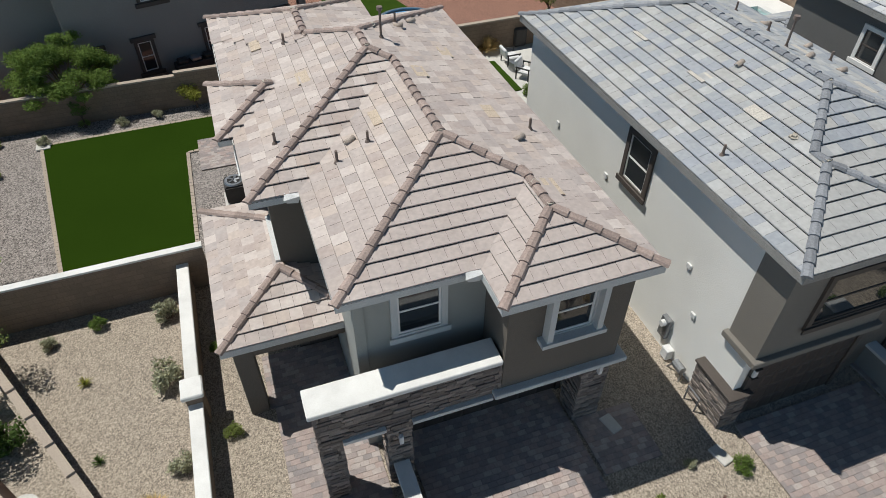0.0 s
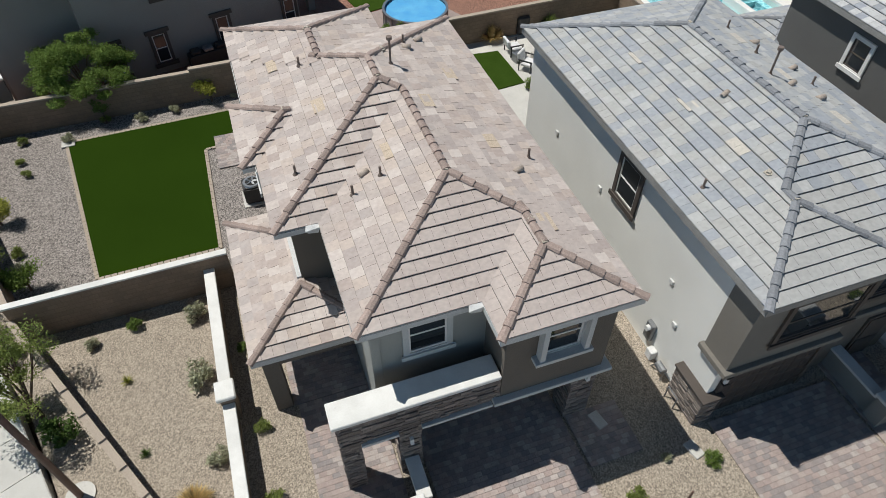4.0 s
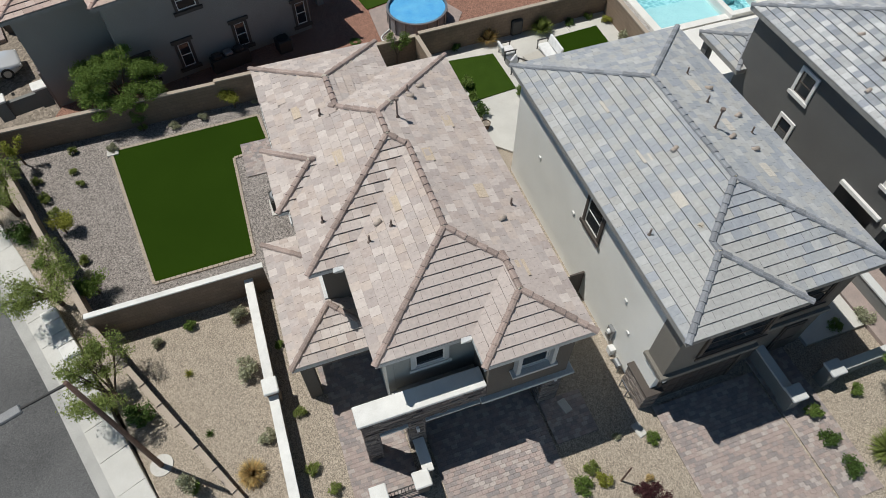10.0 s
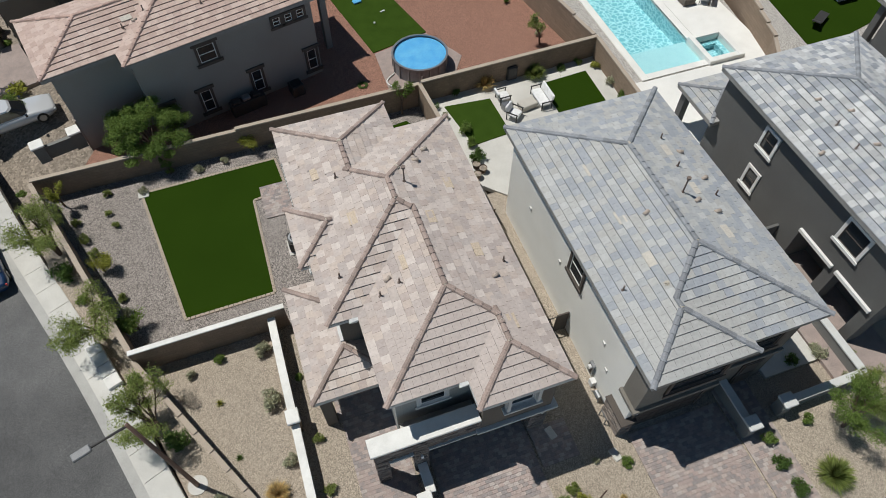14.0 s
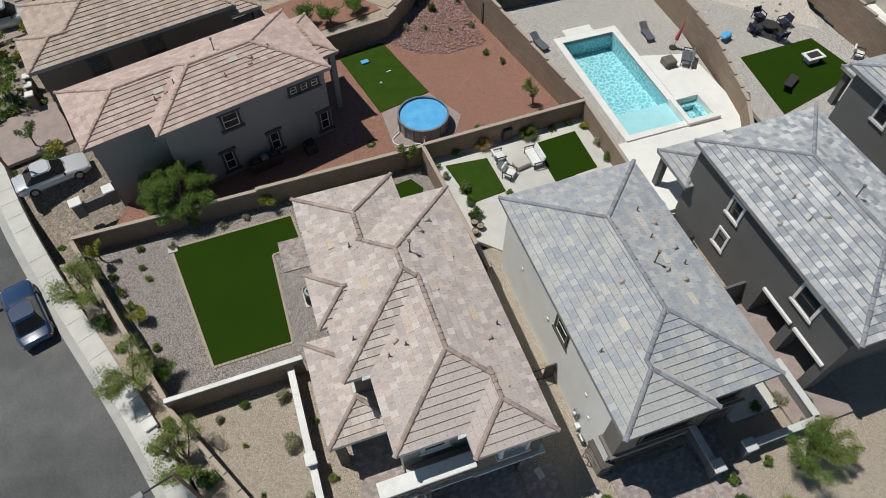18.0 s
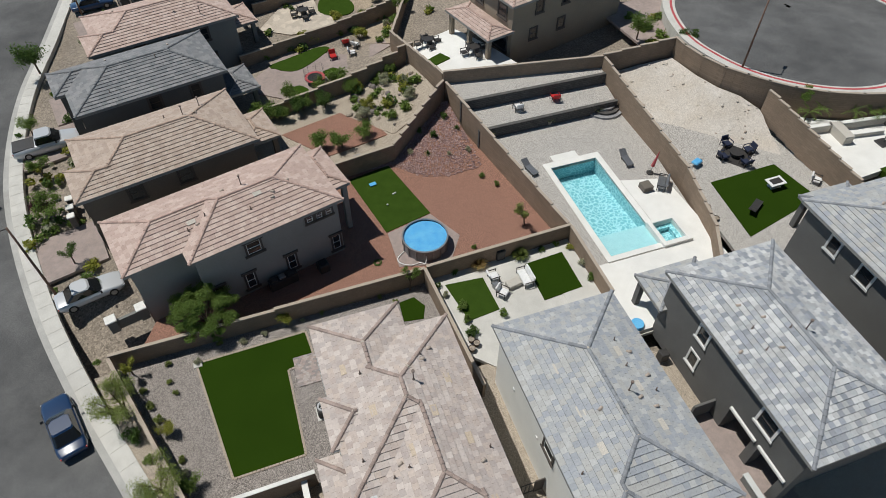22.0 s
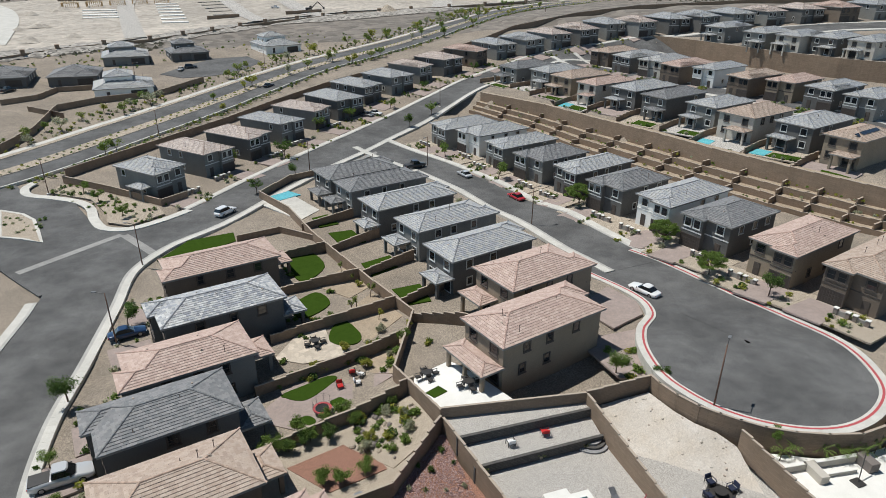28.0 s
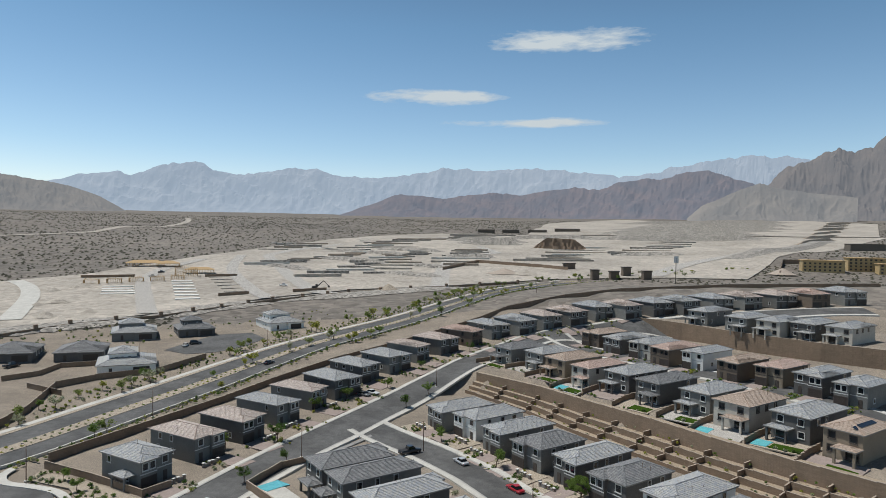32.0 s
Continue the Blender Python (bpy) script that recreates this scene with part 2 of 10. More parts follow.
M["garage"] = material("garage door, dark brown", (.055, .045, .04), 0.55, (.05, .042, .036), 3, 60, 0.1)
M["band_grey"] = material("worn concrete band", (.33, .325, .31), 0.9, (.27, .265, .255), 1.2, 60, 0.3, stain=0.15)
M["bank_tan"] = material("bare tan earth", (.44, .355, .26), 0.97, (.36, .29, .215), 0.8, 20, 0.6, stain=0.12, mix=0.7, cells=10, speck=.4)
M["block"] = material("concrete block wall, brown", (.30, .22, .155), 0.95, (.26, .19, .135), 1.0, 50, 0.4, brick=(.4, .2, .012, .86, .78), stain=0.12)
M["block_cap"] = material("block wall cap, tan", (.42, .35, .28), 0.95, (.37, .31, .25), 1.5, 50, 0.4)
M["gravel_tan"] = material("gravel, tan", (.52, .445, .355), 0.97, (.43, .365, .29), 45, 110, 0.9, stain=0.08, mix=0.6, cells=34, speck=0.75)
M["gravel_grey"] = material("gravel, grey", (.40, .355, .325), 0.97, (.30, .27, .245), 22, 90, 0.9, stain=0.08, mix=0.6, cells=24, speck=0.9)
M["gravel_pale"] = material("gravel, pale", (.57, .54, .50), 0.97, (.47, .445, .41), 22, 90, 0.9, stain=0.08, mix=0.6, cells=24, speck=0.7)
M["gravel_red"] = material("gravel, brick red", (.40, .215, .155), 0.97, (.31, .165, .12), 26, 90, 0.9, stain=0.10, mix=0.6, cells=28, speck=0.8)
M["rock_rose"] = material("broken rock, dusty rose", (1, 1, 1), 0.97, (.8, .78, .78), 9, 60, 0.7, island=[(.36, .235, .215), (.44, .30, .275), (.30, .195, .185), (.40, .27, .255), (.47, .345, .32), (.33, .235, .225)])
M["block_dark"] = material("split-face block, charcoal", (.125, .118, .11), 0.97, (.095, .09, .085), 2.5, 40, 0.9, brick=(.45, .2, .02, .75, .5))
M["turf"] = material("artificial turf, green", (.0245, .051, .0055), 1.0, (.0195, .042, .0045), 0.35, 160, 0.8, mix=0.9, spec=0.0)
M["turf_far"] = material("turf, mid green", (.042, .078, .012), 1.0, (.030, .058, .009), 1.2, 120, 0.8, mix=0.9, spec=0.0)
M["asphalt"] = material("asphalt, grey", (.162, .161, .158), 0.93, (.100, .100, .100), 0.55, 22, 0.5, stain=0.32, mix=0.7, grit=0.6, cells=26, speck=.3)
M["concrete"] = material("concrete, pale grey", (.60, .585, .54), 0.9, (.53, .515, .475), 1.2, 60, 0.3, stain=0.12)
M["kerb_grey"] = material("kerb concrete, grey", (.47, .46, .43), 0.9, (.40, .39, .365), 1.5, 60, 0.3, stain=0.15)
M["concrete_white"] = material("concrete, white deck", (.78, .77, .73), 0.85, (.72, .71, .67), 1.2, 60, 0.3, stain=0.06)
M["kerb_red"] = material("kerb paint, faded red", (.46, .075, .085), 0.8, (.40, .085, .09), 3, 60, 0.2)
M["soil"] = material("desert ground, tan", (.355, .30, .24), 0.97, (.285, .242, .196), 0.3, 8, 0.4, stain=0.18, cells=8.0, speck=.5)
M["metal_white"] = material("white painted metal", (.72, .72, .70), 0.5, None, 5, 40, 0.05)
M["metal_dark"] = material("dark painted metal", (.045, .042, .04), 0.5, None, 5, 40, 0.05)
M["metal_grey"] = material("galvanised metal", (.35, .36, .37), 0.4, None, 5, 40, 0.05, metal=0.8)
M["lamp_grey"] = material("lamp head, grey paint", (.17, .175, .18), 0.5, None, 5, 40, 0.05)
M["pole"] = material("lamp pole, rusty brown", (.16, .095, .07), 0.7, (.13, .08, .06), 3, 40, 0.1)
M["pipe"] = material("vent pipe, brown", (.20, .155, .13), 0.7, None, 5, 40, 0.1)
M["vent"] = material("roof vent, pale tan", (.44, .37, .31), 0.8, None, 5, 40, 0.1)
M["trunk"] = material("bark, grey brown", (.15, .105, .075), 0.95, (.115, .08, .058), 8, 60, 0.6)
for k, c in dict(green=(.19, .275, .07), lime=(.36, .37, .08), sage=(.45, .455, .32), dark=(.11, .18, .05), olive=(.27, .325, .10), maroon=(.10, .04, .045), straw=(.66, .50, .24)).items():
    M["leaf_" + k] = material("leaves, " + k, (1, 1, 1), 0.75, (.8, .8, .75), 3, 30, 0.0, island=shades(c, (1, 1.3, .75, 1.12, .9)), spec=.15, thin=.45)
M["stone"] = material("ledgestone, brown grey", (1, 1, 1), 0.9, (.8, .8, .8), 8, 60, 0.7,
                      island=[(.22, .18, .155), (.30, .25, .215), (.17, .145, .13), (.26, .22, .195), (.34, .29, .25), (.20, .175, .16)])
M["paver"] = material("pavers, rosy grey", (1, 1, 1), 0.92, (.85, .85, .85), 6, 60, 0.4,
                      island=[(.37, .30, .272), (.31, .27, .255), (.42, .35, .315), (.34, .29, .27), (.29, .26, .25), (.39, .315, .285), (.44, .385, .355)])
M["paver_far"] = material("paved drive, rosy grey", (.36, .29, .26), 0.92, (.29, .24, .22), 2.5, 40, 0.4, stain=0.10)
M["rubber"] = material("black rubber", (.02, .02, .02), 0.8, None, 5, 40, 0.05)
M["blue_cover"] = material("pool cover, bright blue", (.09, .37, .70), 0.3, (.14, .46, .74), 1.5, 20, 0.25)
M["navy"] = material("navy fabric", (.018, .025, .055), 0.8, None, 5, 40, 0.1)
M["red_plastic"] = material("red plastic", (.55, .025, .025), 0.45, None, 5, 40, 0.05)
M["white_plastic"] = material("white plastic", (.78, .78, .77), 0.45, None, 5, 40, 0.05)
M["solar"] = material("solar panel, black", (.012, .014, .022), 0.2, None, 5, 40, 0.0, spec=0.6)
# last colour of each: the glow that stands in for haze
M["far_range"] = hazed_backdrop("far range, blue haze in its glow", (.17, .165, .165), (.10, .105, .12), .004, (.36, .455, .57))
M["hill_tan"] = hazed_backdrop("tan hill", (.175, .15, .125), (.115, .105, .095), .006, (.16, .18, .205))
M["hill_dark"] = hazed_backdrop("dark rocky hill", (.085, .075, .077), (.14, .10, .088), .008, (.14, .175, .23))
M["hill_brown"] = hazed_backdrop("brown rocky mountain", (.135, .112, .095), (.085, .076, .07), .007, (.135, .155, .185))
M["pool_far"] = material("pool water, turquoise", (.10, .42, .48), 0.12, (.16, .50, .55), 1.5, 4, 0.3)
M["desert"] = material("desert plain, grey tan", (.27, .235, .20), 0.97, (.20, .18, .155), 0.012, 3, 0.3, stain=0.2, mix=0.8, cells=.22, speck=0.5)
M["rubble"] = material("broken grey rock", (.45, .415, .37), 0.97, (.32, .30, .27), 0.3, 6, 0.8, stain=0.1, mix=0.8, cells=.7, speck=0.7)
M["scrub"] = material("desert scrub, dark olive", (.075, .07, .05), 0.97, (.05, .05, .035), .05, 3, 0.0)
M["sheathing"] = material("yellow wall sheathing", (.50, .37, .19), 0.85, (.44, .32, .16), 0.5, 8, 0.1)
M["flagstone"] = material("cream flagstone", (.60, .53, .44), 0.92, (.52, .45, .37), 1.5, 50, 0.4, stain=0.1, mix=0.7, cells=1.6, speck=.25)
M["bank_dirt"] = material("dried pale dirt", (.60, .56, .51), 0.97, (.53, .47, .395), 0.5, 14, 0.7, stain=0.12, mix=0.7, cells=9, speck=.2)
M["raw_dirt"] = material("graded dirt, pale", (.57, .515, .445), 0.97, (.40, .36, .31), 0.05, 2.5, 0.3, stain=0.2, mix=0.8, cells=.35, speck=.3)
M["timber"] = material("raw timber framing", (.52, .36, .19), 0.85, (.45, .31, .16), 1, 20, 0.2)


def plain(name, base, rough, metal=0.0, coat=0.0, spec=0.5):
    m = bpy.data.materials.new(name)
    m.use_nodes = True
    b = m.node_tree.nodes["Principled BSDF"]
    b.inputs["Base Color"].default_value = (*base, 1)
    b.inputs["Roughness"].default_value = rough
    b.inputs["Metallic"].default_value = metal
    b.inputs["Coat Weight"].default_value = coat
    b.inputs["Specular IOR Level"].default_value = spec
    return m


M["glass"] = plain("window glass, dark room behind", (.02, .024, .028), 0.04, 0, 0, 0.8)
M["car_glass"] = plain("tinted car glass", (.012, .014, .016), 0.05, 0, 0, 0.7)
for k, c in dict(blue=(.008, .030, .085), silver=(.52, .53, .54), white=(.75, .75, .74), red=(.42, .015, .02), black=(.015, .016, .018), grey=(.12, .125, .13)).items():
    M["car_" + k] = plain("car paint, " + k, c, 0.3, 0.15 if k == "silver" else 0.0, 0.8)

# ---- building blocks ----
RND = random.Random(7)


def thing(name, label, category, group="", kind="", at=None):
    ob = tagged(new(name), label, category, group, kind)
    ob.empty_display_size = 0.3
    if at is not None:
        ob.matrix_world = at
    return ob


def link(name, mesh, mat, parent=None, label="", at=None, kind=""):
    ob = new(name, mesh)
    if mat is not None and not mesh.materials:
        mesh.materials.append(mat)
    if parent is not None:
        ob.parent = parent
    if at is not None:
        ob.matrix_basis = at
    if label:
        ob["label"] = label
    if kind:
        ob["kind"] = kind
    return ob


class Soup:
    """Corners and faces gathered for one mesh."""

    def __init__(self):
        self.v, self.f = [], []

    def add(self, verts, faces, m=None):
        k = len(self.v)
        self.v += [tuple(m @ Vector(p)) for p in verts] if m is not None else [tuple(p) for p in verts]
        self.f += [[i + k for i in f] for f in faces]
        return self

    def box(self, x0, x1, y0, y1, z0, z1, m=None):
        return self.add([(x, y, z) for z in (z0, z1) for x, y in ((x0, y0), (x1, y0), (x1, y1), (x0, y1))],
                        [(3, 2, 1, 0), (4, 5, 6, 7), (0, 1, 5, 4), (1, 2, 6, 5), (2, 3, 7, 6), (3, 0, 4, 7)], m)

    def tube(self, a, b, r0, r1=None, n=8, cap=True):
        a, b = Vector(a), Vector(b)
        r1 = r0 if r1 is None else r1
        d = (b - a).normalized()
        s = d.orthogonal().normalized()
        t = d.cross(s)
        ring = [[p + r * (math.cos(2 * math.pi * i / n) * s + math.sin(2 * math.pi * i / n) * t) for i in range(n)] for p, r in ((a, r0), (b, r1))]
        faces = [(i, (i + 1) % n, n + (i + 1) % n, n + i) for i in range(n)]
        if cap:
            faces += [tuple(range(n - 1, -1, -1)), tuple(range(n, 2 * n))]
        return self.add(ring[0] + ring[1], faces)

    def prism(self, poly, z0, z1):
        n = len(poly)
        area = sum(poly[i][0] * poly[(i + 1) % n][1] - poly[(i + 1) % n][0] * poly[i][1] for i in range(n))
        if area < 0:
            poly = poly[::-1]
        return self.add([(x, y, z0) for x, y in poly] + [(x, y, z1) for x, y in poly],
                        [tuple(range(n - 1, -1, -1)), tuple(range(n, 2 * n))] + [(i, (i + 1) % n, n + (i + 1) % n, n + i) for i in range(n)])

    def welded(self):
        """Corners in one place become one."""
        seen, to = {}, []
        for p in self.v:
            to.append(seen.setdefault((round(p[0], 3), round(p[1], 3), round(p[2], 3)), len(seen)))
        self.v = list(seen)
        self.f = [q for q in ([a for n, a in enumerate(r) if a != r[n - 1]] for r in ([to[a] for a in f] for f in self.f)) if len(set(q)) == len(q) > 2]
        return self

    def mesh(self, name, smooth=False):
        me = bpy.data.meshes.new(name)
        me.from_pydata(self.v, [], self.f)
        if smooth:
            me.shade_smooth()
        me.update()
        return me


def bevel(me, width, segments=1):
    bm = bmesh.new()
    bm.from_mesh(me)
    bmesh.ops.remove_doubles(bm, verts=bm.verts, dist=1e-5)
    bmesh.ops.bevel(bm, geom=list(bm.edges), offset=width, segments=segments, affect='EDGES', clamp_overlap=True)
    bm.to_mesh(me)
    bm.free()
    return me


def clip(poly, axis, value, keep_more):
    out = []
    for i, p in enumerate(poly):
        q = poly[(i + 1) % len(poly)]
        a, b = p[axis] - value, q[axis] - value
        if not keep_more:
            a, b = -a, -b
        if a >= 0:
            out.append(p)
        if (a > 0 > b) or (a < 0 < b):
            k = a / (a - b)
            out.append((p[0] + k * (q[0] - p[0]), p[1] + k * (q[1] - p[1])))
    return out


# ---- the lie of the land ----
PADS = []


def ground_z(x, y):
    p = np.array(PADS)
    w = 1 / ((p[:, 0] - x) ** 2 + (p[:, 1] - y) ** 2 + 30) ** 2
    wb = 1 / 55.0 ** 4
    return float(((w * p[:, 2]).sum() + wb * (-8 + 0.04 * math.hypot(x, y))) / (w.sum() + wb))


# ---- roofs of separate tiles ----
def hip_height(h, x, y):
    u0, u1, v0, v1, z, pitch = h
    return z + pitch * min(x - u0, u1 - x, y - v0, v1 - y)


def hip_planes(h):
    """Each slope as (corner at the eave, way along the eave, way up, polygon in those two measures)."""
    u0, u1, v0, v1, z, pitch = h
    w, d = u1 - u0, v1 - v0
    k = min(w, d) / 2
    if d >= w:
        tri, trap = [(0, 0), (w, 0), (k, k)], [(0, 0), (d, 0), (d - k, k), (k, k)]
        return [((u0, v0), (1, 0), (0, 1), tri), ((u1, v1), (-1, 0), (0, -1), tri),
                ((u0, v1), (0, -1), (1, 0), trap), ((u1, v0), (0, 1), (-1, 0), trap)]
    tri, trap = [(0, 0), (d, 0), (k, k)], [(0, 0), (w, 0), (w - k, k), (k, k)]
    return [((u0, v0), (1, 0), (0, 1), trap), ((u1, v1), (-1, 0), (0, -1), trap),
            ((u0, v1), (0, -1), (1, 0), tri), ((u1, v0), (0, 1), (-1, 0), tri)]


def hip_lines(h):
    u0, u1, v0, v1, z, pitch = h
    w, d = u1 - u0, v1 - v0
    k = min(w, d) / 2
    a, b = ((u0 + k, v0 + k), (u0 + k, v1 - k)) if d >= w else ((u0 + k, v0 + k), (u1 - k, v0 + k))
    zr = z + pitch * k
    A, B = (*a, zr), (*b, zr)
    lines = [(A, B)] if max(w, d) - min(w, d) > 0.1 else []
    if d >= w:
        return lines + [((u0, v0, z), A), ((u1, v0, z), A), ((u0, v1, z), B), ((u1, v1, z), B)]
    return lines + [((u0, v0, z), A), ((u0, v1, z), A), ((u1, v0, z), B), ((u1, v1, z), B)]


def covers(o, mid, side, earlier):
    """Whether another roof hides a cap tile: it lies above it, or passes through it as one flat slope."""
    here = hip_height(o, mid.x, mid.y)
    if here > mid.z + 0.03:
        return True
    if here < mid.z - 0.02:
        return False
    a, b = [hip_height(o, mid.x + side.x * k, mid.y + side.y * k) for k in (-.2, .2)]
    return earlier or (a + b) / 2 > here - 0.01


def build_roof(parent, hips, kind, name="roof", tiles=True, exposure=0.36, wide=0.43, split=None, hidden_by=(), fascia="fascia", ridge=True, bedding=()):
    """Roof slopes of tiles over each rectangle; where two meet, the higher one covers the lower. split: a test for the tiles that become parts of their own."""
    every = list(hips) + list(hidden_by)
    deck = Soup()
    singles_f = []
    soup = Soup()
    singles = []
    for order, h in enumerate(hips):
        u0, u1, v0, v1, z, pitch = h
        slope = math.hypot(1, pitch)
        for (cx, cy), e, s, poly in hip_planes(h):
            def spot(a, b, lift):
                return (cx + e[0] * a + s[0] * b, cy + e[1] * a + s[1] * b, z + pitch * b + lift)
            n = len(poly)
            deck.add([spot(a, b, -0.012) for a, b in poly], [tuple(range(n))])
            step = exposure / slope
            top = max(p[1] for p in poly)
            rows = int(math.ceil(top / step))
            width = max(p[0] for p in poly)
            for r in range(rows):
                b0 = r * step
                strip = clip(clip(poly, 1, b0, True), 1, b0 + step, False)
                if len(strip) < 3:
                    continue
                if tiles:
                    first = -wide * (0.5 if r % 2 else 0.0)
                    cuts = [(first + k * wide, first + (k + 1) * wide) for k in range(int(width / wide) + 2)]
                else:
                    cuts = [(-1e3, 1e3)]
                for a0, a1 in cuts:
                    piece = strip if not tiles else clip(clip(strip, 0, a0 + 0.0025, True), 0, a1 - 0.0025, False)
                    if len(piece) < 3:
                        continue
                    ma, mb = sum(p[0] for p in piece) / len(piece), sum(p[1] for p in piece) / len(piece)
                    x, y, zz = spot(ma, mb, 0)
                    marks = [spot(a, b, 0) for a, b in piece]
                    if tiles and any(o is not h and all(hip_height(o, p[0], p[1]) > p[2] + (0.03 if k >= order else -0.02) for p in marks) for k, o in enumerate(every)):
                        continue
                    jit = RND.uniform(-0.004, 0.004) if tiles else 0
                    topf = [spot(a, b, 0.064 - 0.05 * (b - b0) / step + jit) for a, b in piece]
                    k = len(piece)
                    faces = [tuple(range(k))]
                    low = []
                    for i in range(k):
                        j = (i + 1) % k
                        if piece[i][1] - b0 < 1e-4 and piece[j][1] - b0 < 1e-4:
                            (ai, bi), (aj, bj) = piece[i], piece[j]
                            low = [spot(ai, bi, 0.036), spot(aj, bj, 0.036), spot(ai, bi + .07, 0.03), spot(aj, bj + .07, 0.03)]
                            faces += [(j, i, k, k + 1), (k + 1, k, k + 2, k + 3)]
                    if split and split(x, y):
                        singles.append((topf + low, faces))
                    else:
                        soup.add(topf + low, faces)
        lower = 0.004 * order
        singles_f.append(Soup().box(u0 + lower, u1 - lower, v0 + lower, v1 - lower, z - 0.2 + lower, z + 0.012 - lower))
    top = link(name, deck.mesh(name), M["deck"], parent)
    for f in singles_f:
        link("eaves_board", f.mesh("eaves_board"), M[fascia], top, "painted eaves board and soffit")
    link("tile_field", soup.mesh("tile_field"), M["tile_" + kind], top, "overlapping flat concrete roof tiles", kind="stuff")
    for verts, faces in singles:
        link("roof_tile", Soup().add(verts, faces).mesh("roof_tile"), M["tile_" + kind], top)
    caps = Soup()
    for order, h in enumerate(hips):
        for a, b in hip_lines(h):
            if not ridge and abs(a[2] - b[2]) < 0.01:
                continue
            a, b = Vector(a), Vector(b)
            length = (b - a).length
            d = (b - a).normalized()
            side = d.cross(Vector((0, 0, 1))).normalized()
            up = side.cross(d)
            count = max(1, int(length / 0.36))
            for k in range(count):
                p, q = a + d * (length * k / count - 0.02), a + d * (length * (k + 1) / count + 0.04)
                mid = (p + q) / 2
                if any(o is not h and covers(o, mid, side, n < order) for n, o in enumerate(every)):
                    continue
                ring = []
                for c, r, lift in ((p, 0.125, 0.045), (q, 0.10, 0.02)):
                    ring += [c + side * r * math.cos(t) + up * (r * 0.72 * math.sin(t) + lift) for t in (0, math.pi * .25, math.pi * .5, math.pi * .75, math.pi)]
                caps.add(ring, [(i, i + 1, i + 6, i + 5) for i in range(4)] + [(4, 3, 2, 1, 0), (5, 6, 7, 8, 9)])
    for n, (x, y) in enumerate(bedding):
        lump = bevel(Soup().box(-.12, .12, -.1, .1, -.06, .05).mesh("mortar_bed"), .05, 2)
        for v in lump.vertices:
            v.co += v.co.normalized() * .035 * noise.noise(v.co * 14 + Vector((n, 0, 0)))
        link("mortar_bed", lump, M["mortar"], top, "rough cream mortar where the ridges meet", at=pose(x, y, max(hip_height(h, x, y) for h in hips) + .06, 0, 0, 31 * n))
    link("ridge_capping", caps.mesh("ridge_capping"), M["cap_" + kind], top, "rounded ridge and hip cap tiles", kind="stuff")
    return top


# ---- windows and doors ----
CACHE = {}


def cached(key, make):
    if key not in CACHE:
        CACHE[key] = make()
    return CACHE[key]


def ring_soup(w, h, t, y0, y1):
    return (Soup().box(-w / 2, w / 2, y0, y1, 0, t).box(-w / 2, w / 2, y0, y1, h - t, h)
            .box(-w / 2, -w / 2 + t, y0, y1, t, h - t).box(w / 2 - t, w / 2, y0, y1, t, h - t))


def window(parent, x, y, z, face, w=1.1, h=1.4, trim="trim_pale", sash="trim_dark", split=True, name="window", simple=False, ears=False):
    """A window on a wall face; face: degrees by which its outside is turned from -y."""
    key = (round(w, 2), round(h, 2))
    fr = cached(("wf", key, trim), lambda: ring_soup(w + .3, h + .3, .15, -.07, .01).box(-w / 2 - .22, w / 2 + .22, -.12, -.071, -.06, .1).mesh("window"))
    sa = cached(("ws", key, sash, split), lambda: (lambda s: s.box(-w / 2 + .05, w / 2 - .05, -.03, .0, h / 2 - .025, h / 2 + .025) if split else s)(ring_soup(w, h, .05, -.035, .01)).mesh("sash"))
    pa = cached(("wp", key), lambda: Soup().box(-w / 2 + .02, w / 2 - .02, -.014, .006, .02, h - .02).mesh("pane"))
    win = link(name, fr, M[trim], parent, at=pose(x, y, z, 0, 0, face))
    if ears:
        for nm, z0 in (("window_sill", -.1), ("window_header", h + .24)):
            link(nm, cached((nm, key), lambda: bevel(Soup().box(-w / 2 - .28, w / 2 + .28, -.13, -.005, z0, z0 + .2).mesh(nm), .015)), M[trim], win)
    if not simple:
        link("sash", sa, M[sash], win, at=pose(0, 0, .15))
    link("pane", pa, M["glass"], win, at=pose(0, 0, .15))
    return win


